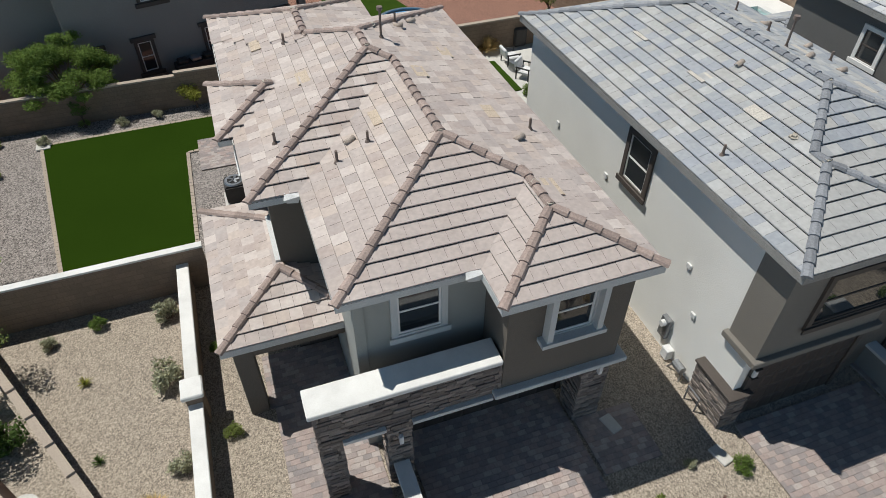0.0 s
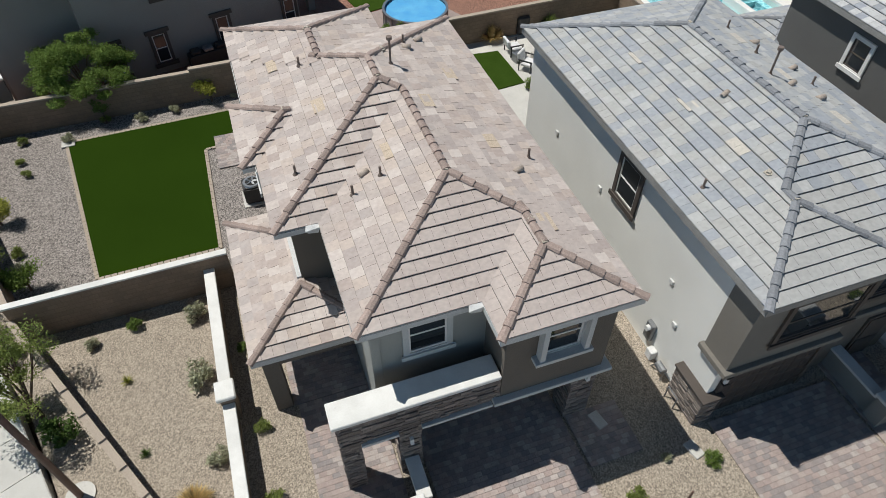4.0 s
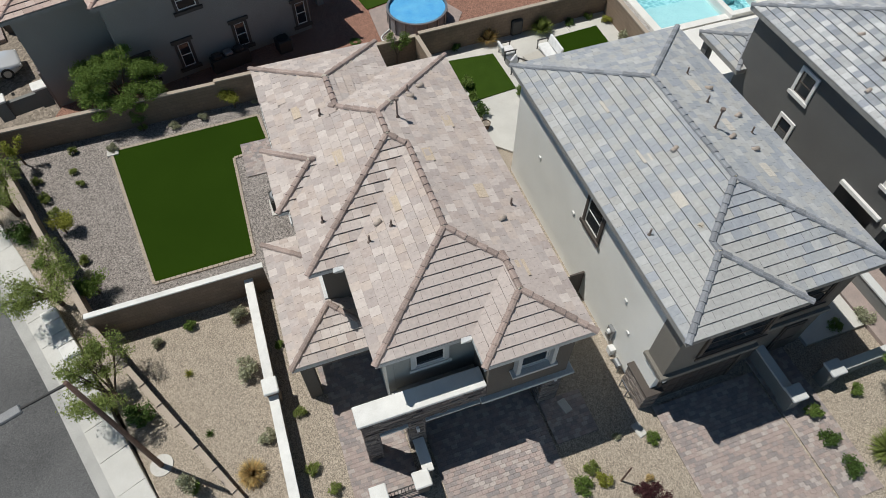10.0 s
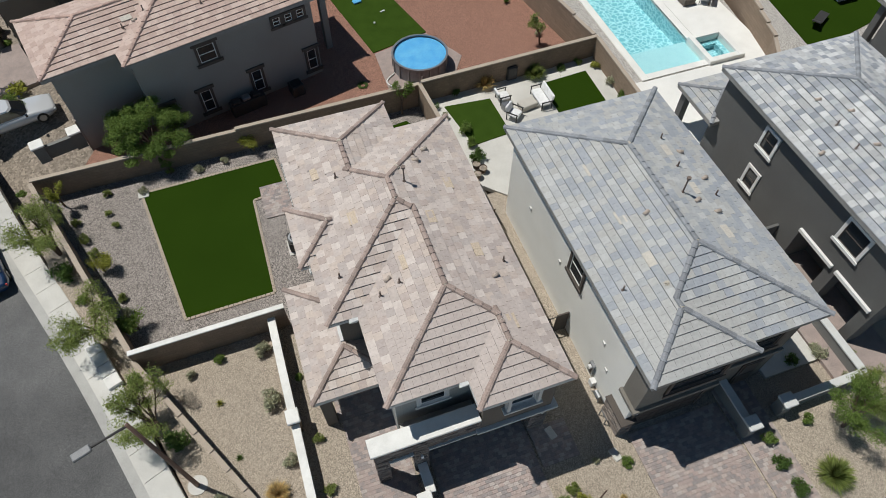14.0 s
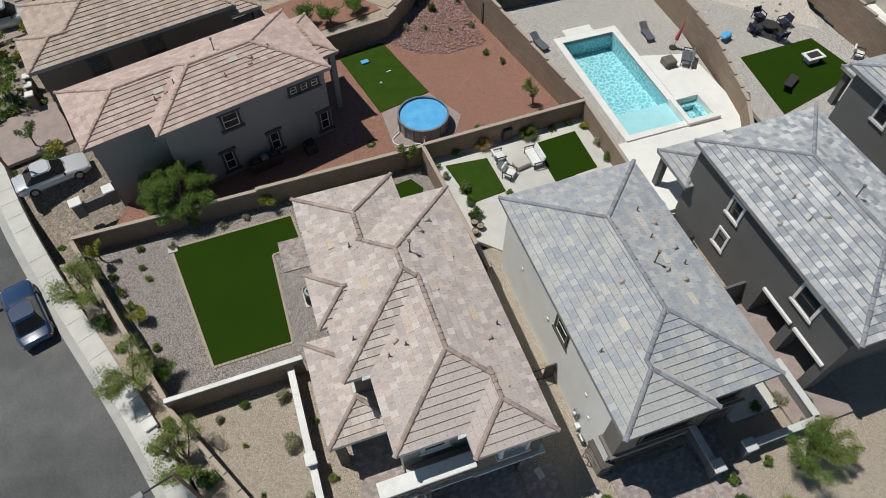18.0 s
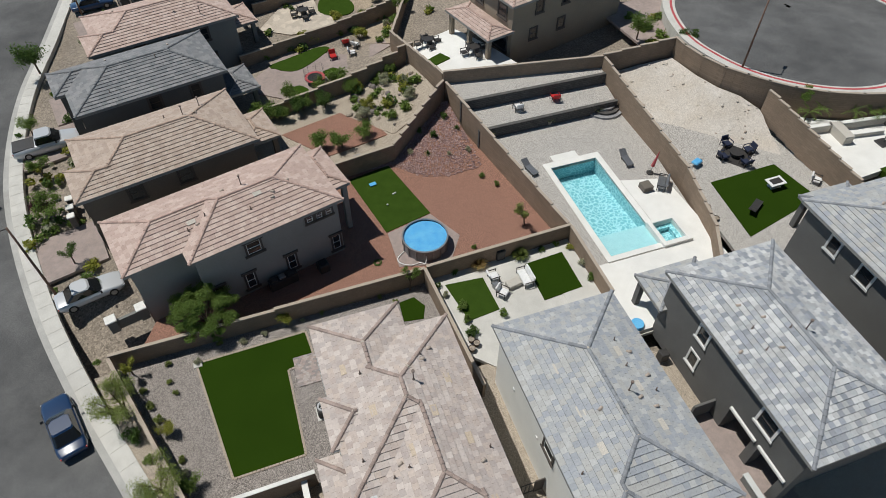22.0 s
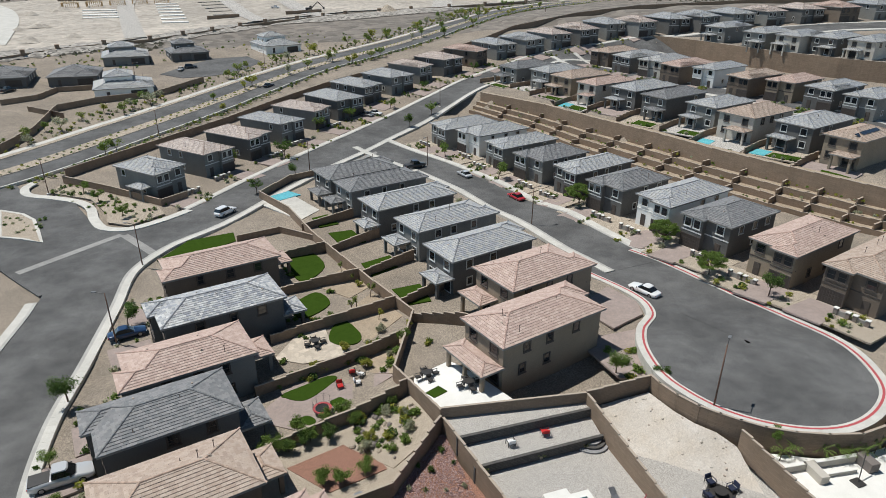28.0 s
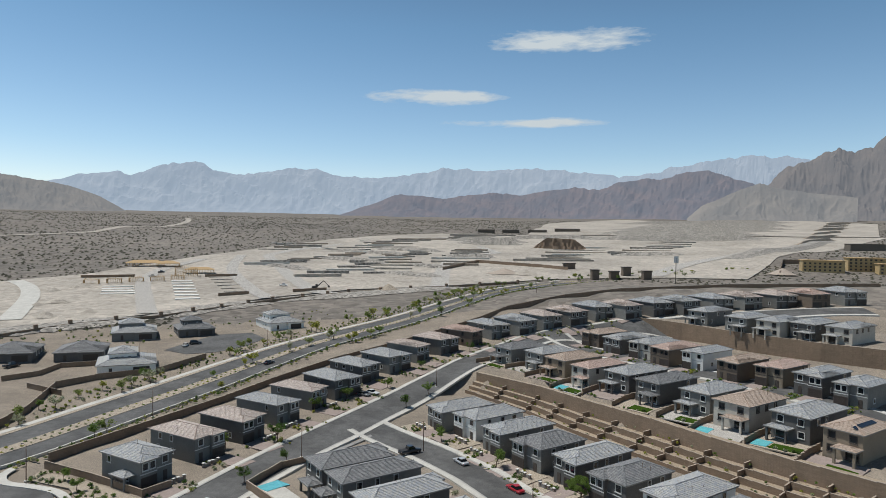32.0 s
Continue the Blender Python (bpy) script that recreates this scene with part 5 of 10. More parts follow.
slab("front_garden", [(-13.7, 12.5), (-7.3, 14.9), (0, 22), (6, 24), (22, 24), (34, 12), (24, -8), (0, -8), (-2.5, 2), (-7.1, 6.1), (-11.8, 10.3)], G0, "gravel_tan", "tan gravel front garden with small shrubs")
slab("garden_bed", [(-21.9, 22.8), (-13.6, 12.7), (-11.5, 10.6), (-6.7, 6.4), (-2.2, 2.2), (-4.0, -1.4), (-9.6, 5.6), (-13.0, 10.25), (-14.7, 11.9), (-17.0, 14.25), (-18.95, 16.2), (-20.65, 18.9), (-23.4, 22.25)], -0.93, "gravel_tan", "tan gravel planting strip beside the pavement")
slab("back_garden", [(-21.9, 22.8), (-13.7, 12.6), (-7.2, 15.0), (0, 17), (1, 26), (-1.3, 30.1)], G1, "gravel_grey", "grey gravel back garden")
LAWN = [(-16.6, 23.1), (-12.4, 15.2), (-8.3, 16.7), (-10.3, 22.6), (-8.6, 23.4), (-9.6, 25.7)]
slab("lawn", LAWN, G1 + .04, "turf", "flat bright green artificial turf lawn edged with pavers", "lawn")
slab("lawn", lot((6.05, 25.95), (7.45, 25.75), (7.9, 26.8), (7.35, 27.8), (6.2, 27.65)), G1 + .04, "turf", "small patch of green turf in gravel", "lawn")
slab("neighbour_garden", [(-1.3, 30.1), (1, 24), (5, 22), (16, 26), (12, 34), (9.8, 34.3)], -0.2, "concrete", "pale concrete patio garden")
slab("lawn", [(0.2, 29.6), (3.0, 30.3), (4.1, 27.4), (1.9, 26.4)], -.15, "turf_far", "small green turf lawn beside the patio", "lawn")
slab("lawn", [(6.3, 31.6), (9.2, 32.8), (10.3, 29.4), (7.4, 28.2)], -.125, "turf", "small green turf lawn beside the patio", "lawn")
slab("red_garden", [(-21, 23.6), (-1.3, 30.3), (9.7, 34.4), (0.2, 52), (-4.3, 44.3), (-9.1, 41.8), (-14, 33), (-20.5, 27)], -0.85, "gravel_red", "brick-red gravel back garden")
slab("lawn", [(-8.1, 41.7), (-4.8, 43.6), (-1.0, 37.7), (-4.5, 35.5)], -.8, "turf_far", "green turf lawn in red gravel", "lawn")
slab("pool_pad", [(-4.4, 35.4), (-3.3, 31.9), (0.6, 32.2), (1.4, 35.2), (-1.0, 37.6)], -.81, "paver_far", "rosy grey paved pad under a round pool")
slab("east_garden", [(16, 57), (22.7, 31.3), (25, 25), (40, 30), (35, 38), (29.8, 49.8), (23.2, 57.5)], 0.2, "gravel_pale", "pale gravel back garden")
slab("lawn", [(22.6, 40.2), (28.7, 42.5), (30.9, 38.4), (24.0, 34.0)], .25, "turf", "green turf lawn in pale gravel", "lawn")
slab("side_path", lot((17.7, 6.5), (20.5, 6.5), (20.5, 30), (17.7, 30)), -.15, "concrete", "pale concrete side path")
slab("carport_paving", lot((20.6, 5), (24, 5), (24, 13), (20.6, 13)), -.14, "paver_far", "rosy grey paved side yard")

poly_wall("garden_wall", [(-21.9, 22.8, 1.0), (-1.3, 30.1, 1.3)], 1.9)
poly_wall("garden_wall", [(-1.05, 30.19, 1.3), (9.8, 34.3, 1.4)], 1.9)
poly_wall("garden_wall", [(-21.8, 22.55, 1.0), (-13.85, 12.75, 1.35)], 1.9)
poly_wall("garden_wall", [(-13.7, 12.6, 1.35), (-7.4, 14.9, 1.35)], 1.7, cap="cap_white", label="brown block garden wall with a pale cap")
poly_wall("garden_wall", [(-1.2, 29.85, 1.3), (2.6, 20.6, 1.3)], 1.5)
poly_wall("garden_wall", [(0.35, 51.8, 2.4), (9.7, 34.5, 1.3)], 2.1, label="stepped brown block wall between two gardens")
poly_wall("garden_wall", [(9.95, 34.0, 1.4), (11.95, 27.95, 1.4)], 1.9)
poly_wall("garden_wall", [(-9.1, 41.8, 1.0), (-4.3, 44.3, 1.0), (0.1, 51.9, 2.6)], 1.9, label="stepped brown block wall between two gardens")
poly_wall("garden_wall", [(15.5, 54.4, 3.4), (20.2, 40, 2.1), (21.0, 34, 1.5), (20.2, 29, 1.4)], 1.9, label="stepped brown block wall between two gardens")
poly_wall("garden_wall", [(29.0, 48.3, 3.9), (33.8, 36.8, 2.3)], 1.9, label="stepped brown block wall between two gardens")
poly_wall("garden_wall", [(0.2, 52.1, 3.2), (15.4, 54.7, 3.4), (22.8, 57.0, 3.9), (23.3, 55.6, 3.9), (24.5, 53.6, 3.9), (26.1, 51.8, 3.9), (27.8, 50.6, 3.9), (29.4, 49.6, 3.9), (31.4, 48.6, 3.9), (34, 47.9, 3.9), (37, 47.6, 3.9), (40.2, 47.7, 3.9), (43.2, 48.9, 3.9), (46, 51, 3.9), (49, 55, 3.8)], 2.6, label="high brown block wall below the turning circle")
poly_wall("garden_wall", [(-5.4, 61.5, 2.0), (0.1, 52.3, 3.0)], 1.9)
# low stepped wall beside the planting strip
for k in range(9):
    a, b = Vector((-13.7, 12.4)), Vector((-6.4, 5.6))
    p, q = a + (b - a) * (k / 9), a + (b - a) * ((k + 1) / 9)
    poly_wall("low_wall", [(p.x, p.y, .75 - .07 * k), (q.x, q.y, .75 - .07 * k)], .9, .18, label="low stepped block wall with tan caps", group="low wall steps")
# white-capped wall with a pier
ww = thing("white_capped_wall", "low block wall with a white plaster cap and pier", "wall", at=LOT)
link("base", Soup().box(-2.86, -2.64, 11.6, 16.4, -.6, .72).mesh("base"), M["block"], ww)
link("base", Soup().box(-2.86, -2.64, 4.5, 11.1, -.6, .52).mesh("base"), M["block"], ww)
link("cap", bevel(Soup().box(-2.93, -2.57, 11.6, 16.45, .72, .82).mesh("cap"), .015), M["cap_white"], ww)
link("cap", bevel(Soup().box(-2.93, -2.57, 4.5, 11.1, .52, .62).mesh("cap"), .015), M["cap_white"], ww)
link("pier", Soup().box(-2.95, -2.55, 11.1, 11.6, -.6, .86).mesh("pier"), M["block"], ww)
link("pier_cap", bevel(Soup().box(-3.03, -2.47, 11.02, 11.68, .86, 1.02).mesh("pier_cap"), .03), M["cap_white"], ww)

# ---- the beige-roofed house ----
hero = thing("house", "two-storey dark taupe house with stone columns, rosy tile roof", "house", at=LOT)
PITCH = .36
HIPS = [(3.93, 7.63, 7.45, 15.5, 5.55, PITCH), (.88, 7.63, 8.6, 21.5, 5.55, PITCH), (-.3, 7.63, 12.4, 21.5, 5.55, PITCH), (-.35, 5.07, 15, 23.35, 5.55, PITCH), (-.72, 2.6, 15.28, 18.44, 5.55, PITCH)]
build_roof(hero, HIPS, "rose", wide=.33, split=lambda x, y: y < 11.2 and 1.6 < x < 6.9, fascia="trim_pale",
           bedding=((5.78, 9.3), (5.78, 10.1), (4.255, 11.975), (3.665, 16.365), (4.255, 18.12), (2.36, 20.6), (.86, 16.86)))
build_roof(hero, [(-1.76, 1.9, 10.86, 16.55, 2.5, PITCH)], "rose", "porch_roof", wide=.33, fascia="trim_pale", ridge=False)
link("wall_flashing", Soup().box(.02, .15, 12.85, 14.75, 3.12, 3.26).mesh("wall_flashing"), M["trim_pale"], hero, "pale flashing where the porch roof meets the wall")
for n, (x0, x1, y0, y1, mt) in enumerate(((1.3, 7.2, 9.05, 21.1, "sage"), (.15, 1.3, 12.85, 21.09, "dark"), (.1, 4.6, 21.1, 22.9, "mid"), (-.3, .15, 15.7, 18.0, "mid"))):
    link("wall", Soup().box(x0, x1, y0, y1, -.8, 5.36).mesh("wall"), M["stucco_" + mt], hero)
link("bay", Soup().box(4.3, 7.3, 7.85, 9.05, 2.3, 5.36).mesh("bay"), M["stucco_dark"], hero, "projecting dark taupe bay over the garage")
link("trim_band", bevel(Soup().box(4.08, 7.56, 7.66, 9.05, 2.16, 2.3).mesh("trim_band"), .02), M["trim_pale"], hero)
link("porch_post", bevel(Soup().box(-1.5, -1.02, 10.95, 11.43, -.6, 2.32).mesh("porch_post"), .02), M["stucco_dark"], hero)
link("porch_beam", Soup().box(-1.48, 1.3, 10.97, 11.4, 2.0, 2.3).mesh("porch_beam"), M["stucco_dark"], hero)
link("corner_board", bevel(Soup().box(1.25, 1.5, 9.0, 9.2, -.6, 5.36).mesh("corner_board"), .01), M["stucco_sage"], hero)
window(hero, 2.72, 9.045, 3.6, 0, 1.0, 1.4, "trim_pale", "trim_white")
link("window_hood", Soup().box(5.16, 5.3, 7.6, 7.845, 3.84, 5.3).box(6.38, 6.52, 7.6, 7.845, 3.84, 5.3).box(5.04, 6.62, 7.55, 7.845, 3.72, 3.84).mesh("window_hood"), M["trim_pale"], hero, "deep pale window surround")
window(hero, 5.84, 7.845, 3.72, 0, .98, 1.3, "trim_pale", "trim_white")
for yy, zz in ((14.2, 1.0), (19.5, 3.7), (16.8, 3.7)):
    window(hero, (.145 if abs(yy - 16.8) > 1.2 else -.305), yy, zz, -90, .9, 1.2, "trim_pale", "trim_white")
window(hero, 7.205, 15.0, 3.9, 90, .9, .8, "trim_pale", "trim_white")
link("entry_door", Soup().box(.45, 1.1, 12.79, 12.85, G0, 1.8).box(.52, 1.03, 12.76, 12.79, G0 + .2, .6).box(.52, 1.03, 12.76, 12.79, .8, 1.65).mesh("entry_door"), M["trim_dark"], hero)
garage_door(hero, 4.4, 9.04, G0, 0, 4.4, 2.2)
link("balcony_deck", Soup().box(1.3, 4.3, 8.45, 9.05, 2.3, 2.45).mesh("balcony_deck"), M["concrete"], hero)
# stone-faced entrance frame
STONES = [(-.02, 4.28, 7.85, 8.4, 2.16, 3.3), (-.02, .52, 7.85, 8.4, G0, 2.16), (1.5, 2.12, 7.85, 8.4, G0, 2.16), (6.55, 7.3, 7.9, 8.62, G0, 2.16)]
for x0, x1, y0, y1, z0, z1 in STONES:
    link("stone_core", Soup().box(x0 + .05, x1 - .05, y0 + .05, y1 - .05, z0 - .2, z1).mesh("stone_core"), M["stone"], hero, "mortar bed behind the ledge stones")
link("parapet_cap", bevel(Soup().box(-.12, 4.24, 7.76, 8.5, 3.3, 3.44).mesh("parapet_cap"), .02), M["cap_white"], hero, "broad white plaster parapet cap")
link("lintel", Soup().box(.52, 1.5, 7.76, 8.4, 2.05, 2.155).mesh("lintel"), M["trim_pale"], hero)
link("lintel", Soup().box(2.12, 4.07, 7.76, 8.4, 2.05, 2.155).mesh("lintel"), M["trim_pale"], hero)
rs = random.Random(5)
unit = [cached(("stone", k), lambda: bevel(Soup().box(-.5, .5, -.5, .5, -.5, .5).mesh("ledge_stone"), .1)) for k in range(1)]
stone_mat = material("ledge stone, single", (1, 1, 1), .9, (.8, .8, .8), 9, 60, .8, obj=[(.20, .165, .14), (.27, .225, .195), (.155, .13, .115), (.235, .2, .175), (.31, .265, .23), (.18, .155, .14)])
unit[0].materials.clear()
unit[0].materials.append(stone_mat)


def stone_face(parent, ax, a0, a1, fixed, z0, z1, out, lim=[300]):
    """Courses of ledge stones on an upright face; ax: the axis along which the face runs."""
    z = z0
    spare = Soup()
    while z < z1 - .03:
        h = min(rs.choice((.07, .09, .11, .13)), z1 - z)
        a = a0 - rs.uniform(0, .15)
        while a < a1 - .02:
            w = rs.uniform(.18, .48)
            b0, b1 = max(a, a0), min(a + w, a1)
            d = rs.uniform(.05, .10)
            if b1 - b0 > .04:
                c = ((b0 + b1) / 2, fixed + out * (d / 2 - .03), z + h / 2)
                sc = (b1 - b0 - .008, d, h - .008)
                if ax == 1:
                    c, sc = (c[1], c[0], c[2]), (sc[1], sc[0], sc[2])
                if lim[0] > 0:
                    lim[0] -= 1
                    link("ledge_stone", unit[0], None, parent, at=pose(*c) @ Matrix.Diagonal((*sc, 1)))
                else:
                    spare.box(c[0] - sc[0] / 2, c[0] + sc[0] / 2, c[1] - sc[1] / 2, c[1] + sc[1] / 2, c[2] - sc[2] / 2, c[2] + sc[2] / 2)
            a += w
        z += h
    if spare.v:
        link("ledge_stonework", spare.mesh("ledge_stonework"), M["stone"], parent, kind="stuff")


x0, x1, y0, y1, z0, z1 = STONES[0]
stone_face(hero, 0, x0, x1, y0 + .05, z0, z1, -1)
for x0, x1, y0, y1, z0, z1 in STONES[1:]:
    stone_face(hero, 0, x0, x1, y0 + .05, z0, z1, -1)
for x0, x1, y0, y1, z0, z1 in STONES:
    stone_face(hero, 1, y0, y1, x0 + .05, z0, z1, -1)
    stone_face(hero, 1, y0, y1, x1 - .05, z0, z1, 1)
for x, y in ((3.93, 8.6), (.88, 12.4)):
    link("valley_flashing", Soup().add([(.02, -.12, .06), (-.38, -.14, .03), (-.32, .03, .12), (0, .16, .14), (-.05, -.1, -.14), (-.3, -.11, -.08)], [(0, 1, 2, 3), (0, 4, 5, 1)]).mesh("valley_flashing"), M["metal_white"], hero, "crumpled bright metal valley flashing", at=pose(x, y, 5.5))
link("wall_lamp", bevel(Soup().box(-.05, .05, -.12, 0, -.14, .14).mesh("wall_lamp"), .01), M["metal_white"], hero, at=pose(1.82, 7.83, 1.6))
link("wall_lamp", bevel(Soup().box(-.05, .05, -.12, 0, -.14, .14).mesh("wall_lamp"), .01), M["metal_white"], hero, at=pose(6.95, 7.86, 1.9))


def on_roof(hips, x, y):
    return max(hip_height(h, x, y) for h in hips) + .03


SPOTS = [(.67, 14.12, .3), (2.75, 12.94, .3), (1.93, 12.77, .32), (7.0, 12.8, .32), (5.18, 18.83, .3), (1.72, 18.82, .3), (2.35, 13.28, .1), (6.34, 12.12, .12), (5.76, 19.15, .1), (5.18, 18.5, .1), (4.32, 17.27, .8)]
vents(hero, [(x, y, on_roof(HIPS, x, y), t) for x, y, t in SPOTS], 4)


def odd_tiles(parent, hips, spots, mat):
    """Pairs of newer, yellowish tiles."""
    for x, y in spots:
        h = max(hips, key=lambda q: hip_height(q, x, y))
        west, east = x - h[0], h[1] - x
        ang = (math.degrees(math.atan(PITCH)) - 7) * (-1 if west < east else 1)
        s = cached(("odd", mat), lambda: Soup().box(-.18, .17, -.325, -.004, 0, .025).box(-.18, .17, .004, .325, 0, .025).mesh("odd_tile"))
        link("replacement_tile", s, M[mat], parent, "yellowish replacement roof tile", at=pose(x, y, hip_height(h, x, y) + .026, 0, ang, 0))


M["tile_new"] = material("new roof tile, yellowish", (.53, .435, .33), .8, (.49, .40, .305), 3, 30, .2)
M["tile_new2"] = material("new roof tile, pale buff", (.54, .50, .435), .8, (.49, .455, .40), 3, 30, .2)
odd_tiles(hero, HIPS, ((3.2, 13.68), (4.83, 15.29), (1.84, 16.44), (6.13, 13.47), (6.22, 10.06), (6.2, 17.11), (.93, 19.54)), "tile_new")

# ---- the slate-roofed neighbour ----
nb = thing("house", "two-storey light grey stucco house with a slate-grey tile roof", "house", at=LOT)
NB = [(9.93, 14.4, 6.1, 13, 5.68, PITCH), (9.93, 17.85, 6.5, 19.75, 5.68, PITCH)]
build_roof(nb, NB, "slate", wide=.33, split=lambda x, y: 10.2 < x < 14.2 and y < 8.6, bedding=((12.165, 8.335), (12.165, 9.4), (13.89, 10.46), (13.89, 15.79)))
link("wall", Soup().box(10.3, 17.45, 6.95, 19.3, -.8, 5.5).mesh("wall"), M["stucco_grey"], nb)
link("wall", Soup().box(10.3, 10.55, 6.62, 6.95, -.8, 2.3).mesh("wall"), M["stucco_grey"], nb)
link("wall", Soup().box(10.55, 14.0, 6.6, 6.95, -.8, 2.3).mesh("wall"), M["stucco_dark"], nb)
link("bay", Soup().box(10.27, 14.0, 6.45, 7.42, 2.5, 5.49).mesh("bay"), M["stucco_taupe"], nb, "projecting taupe bay over the garage")
link("trim_band", bevel(Soup().box(10.14, 14.1, 6.3, 7.5, 2.3, 2.5).mesh("trim_band"), .02), M["stucco_taupe"], nb)
link("wall_lamp", bevel(Soup().box(-.07, .07, -.14, 0, -.16, .16).mesh("wall_lamp"), .02), M["metal_white"], nb, "white lantern in a dark frame", at=pose(10.62, 6.6, 1.75))
link("lamp_hood", Soup().box(-.1, .1, -.18, 0, .16, .2).box(-.1, .1, -.18, 0, -.2, -.16).mesh("lamp_hood"), M["metal_dark"], nb, at=pose(10.62, 6.6, 1.75))
link("stone_core", Soup().box(10.08, 10.7, 6.42, 7.7, -.8, .95).mesh("stone_core"), M["stone"], nb)
stone_face(nb, 1, 6.4, 7.72, 10.1, G0, .94, -1, [120])
stone_face(nb, 0, 10.08, 10.7, 6.44, G0, .94, -1, [60])
link("stone_cap", bevel(Soup().box(10.0, 10.75, 6.33, 7.78, .95, 1.03).mesh("stone_cap"), .015), M["trim_dark"], nb)
window(nb, 10.295, 12.28, 3.42, -90, 1.0, 1.45, "trim_dark", "trim_white")
window(nb, 12.65, 6.445, 3.2, 0, 2.4, 1.5, "trim_dark", "trim_dark")
link("wall", Soup().box(14.0, 17.46, 6.86, 6.95, -.8, 5.48).mesh("wall"), M["stucco_dark"], nb)
link("trim_band", bevel(Soup().box(14.1, 17.5, 6.72, 6.86, 2.3, 2.5).mesh("trim_band"), .02), M["stucco_taupe"], nb)
link("entry_door", Soup().box(15.9, 16.9, 6.8, 6.86, G0, 1.85).box(16.0, 16.8, 6.77, 6.8, G0 + .15, .7).box(16.0, 16.8, 6.77, 6.8, .85, 1.75).mesh("entry_door"), M["trim_dark"], nb)
window(nb, 15.8, 6.855, 3.2, 0, 1.6, 1.5, "trim_dark", "trim_dark")
garage_door(nb, 12.3, 6.595, G0, 0, 3.2, 2.2)
window(nb, 12.5, 19.305, 3.5, 180, 1.3, 1.3, "trim_dark", "trim_white")
window(nb, 15.5, 19.305, 0, 180, 2.2, 1.9, "trim_dark", "trim_white", False, "sliding_door")
for y, z in ((16.8, 3.0), (13.6, 3.0), (9.3, 3.0), (8.6, 1.8)):
    link("wall_vent", cached("wv", lambda: bevel(Soup().box(-.06, 0, -.09, .09, -.08, .08).mesh("wall_vent"), .015)), M["metal_white"], nb, at=pose(10.3, y, z))
link("meter_box", bevel(Soup().box(10.14, 10.3, 9.15, 9.5, .2, .95).mesh("meter_box"), .02), M["metal_grey"], nb)
link("meter_dial", Soup().tube((10.02, 9.32, .78), (10.16, 9.32, .78), .1, n=12).mesh("meter_dial"), M["metal_white"], nb)
link("gas_meter", Soup().tube((10.05, 8.05, G0), (10.05, 8.05, .1), .03, n=6).tube((10.05, 8.05, .12), (10.05, 8.4, .12), .13, n=10).tube((10.05, 8.4, .12), (10.05, 8.6, G0), .03, n=6).tube((9.85, 7.5, G0), (9.85, 7.5, .25), .025, n=6).tube((9.85, 7.5, .25), (9.85, 7.05, .25), .025, n=6).tube((9.85, 7.05, .25), (9.85, 7.05, G0), .025, n=6).mesh("gas_meter"), M["metal_grey"], nb)
link("cable_box", bevel(Soup().box(10.06, 10.3, 8.75, 9.05, -.28, .1).mesh("cable_box"), .02), M["metal_white"], nb)
vents(nb, [(x, y, on_roof(NB, x, y), t) for x, y, t in ((10.73, 9.93, .3), (12.9, 12.44, .12), (15.63, 14.41, .3), (15.86, 16.16, .3), (16.32, 15.28, .1), (16.55, 13.64, .1), (16.54, 12.7, .3), (15.28, 12.41, .1), (15.91, 11.78, .1), (14.88, 12.92, .8))], 6)
odd_tiles(nb, NB, ((12.04, 12.8), (12.02, 15.52), (12.12, 10.6), (15.68, 15.4), (15.65, 13.11), (15.68, 10.75)), "tile_new2")
# its porch wall and piers
pw = thing("porch_wall", "low pale plastered entry wall with capped piers", "wall", at=LOT)
for x0, x1, y0, y1 in ((15.25, 15.5, 4.9, 6.9), (17.5, 21.6, 5.0, 5.25), (21.4, 21.65, 5.25, 8.5)):
    link("panel", Soup().box(x0, x1, y0, y1, -.6, .5).mesh("panel"), M["stucco_mid"], pw)
    link("coping", bevel(Soup().box(x0 - .06, x1 + .06, y0 - .06, y1 + .06, .5, .6).mesh("coping"), .015), M["trim_pale"], pw)
for x, y in ((15.4, 4.75), (17.4, 5.1)):
    link("pier", Soup().box(x - .25, x + .25, y - .25, y + .25, -.6, .7).mesh("pier"), M["stucco_mid"], pw)
    link("pier_cap", bevel(Soup().box(x - .32, x + .32, y - .32, y + .32, .7, .84).mesh("pier_cap"), .03), M["trim_pale"], pw)

# ---- the charcoal house beyond ----
n3 = thing("house", "two-storey charcoal stucco house with open carport arches", "house", at=LOT)
N3 = [(21.85, 29.95, 6.4, 20, 5.7, .34)]
build_roof(n3, N3, "mottle", wide=.33)
build_roof(n3, [(21.7, 26.5, 19.0, 22.3, 2.75, .3)], "slate", "patio_roof")
link("wall", Soup().box(22.2, 29.5, 6.8, 19.6, 2.3, 5.52).mesh("wall"), M["stucco_char"], n3)
link("wall", Soup().box(23.8, 29.49, 7.2, 19.59, -.6, 2.3).mesh("wall"), M["stucco_char"], n3)
link("wall", Soup().box(22.2, 23.8, 11.8, 19.58, -.6, 2.3).mesh("wall"), M["stucco_char"], n3)
for y in (6.8, 9.2):
    link("pier", Soup().box(22.2, 23.0, y, y + .55, -.6, 2.3).mesh("pier"), M["stucco_char"], n3)
for a, b in ((7.0, 9.25), (9.5, 11.8)):
    link("lintel", bevel(Soup().box(22.05, 22.2, a, b, 2.3, 2.5).mesh("lintel"), .015), M["trim_white"], n3)
for y, z, w, h in ((15.7, 3.7, .8, 1.1), (15.6, 1.2, .7, 1.1), (9.6, 3.6, 1.2, 1.3)):
    window(n3, 22.195, y, z, -90, w, h, "trim_white", "trim_dark")
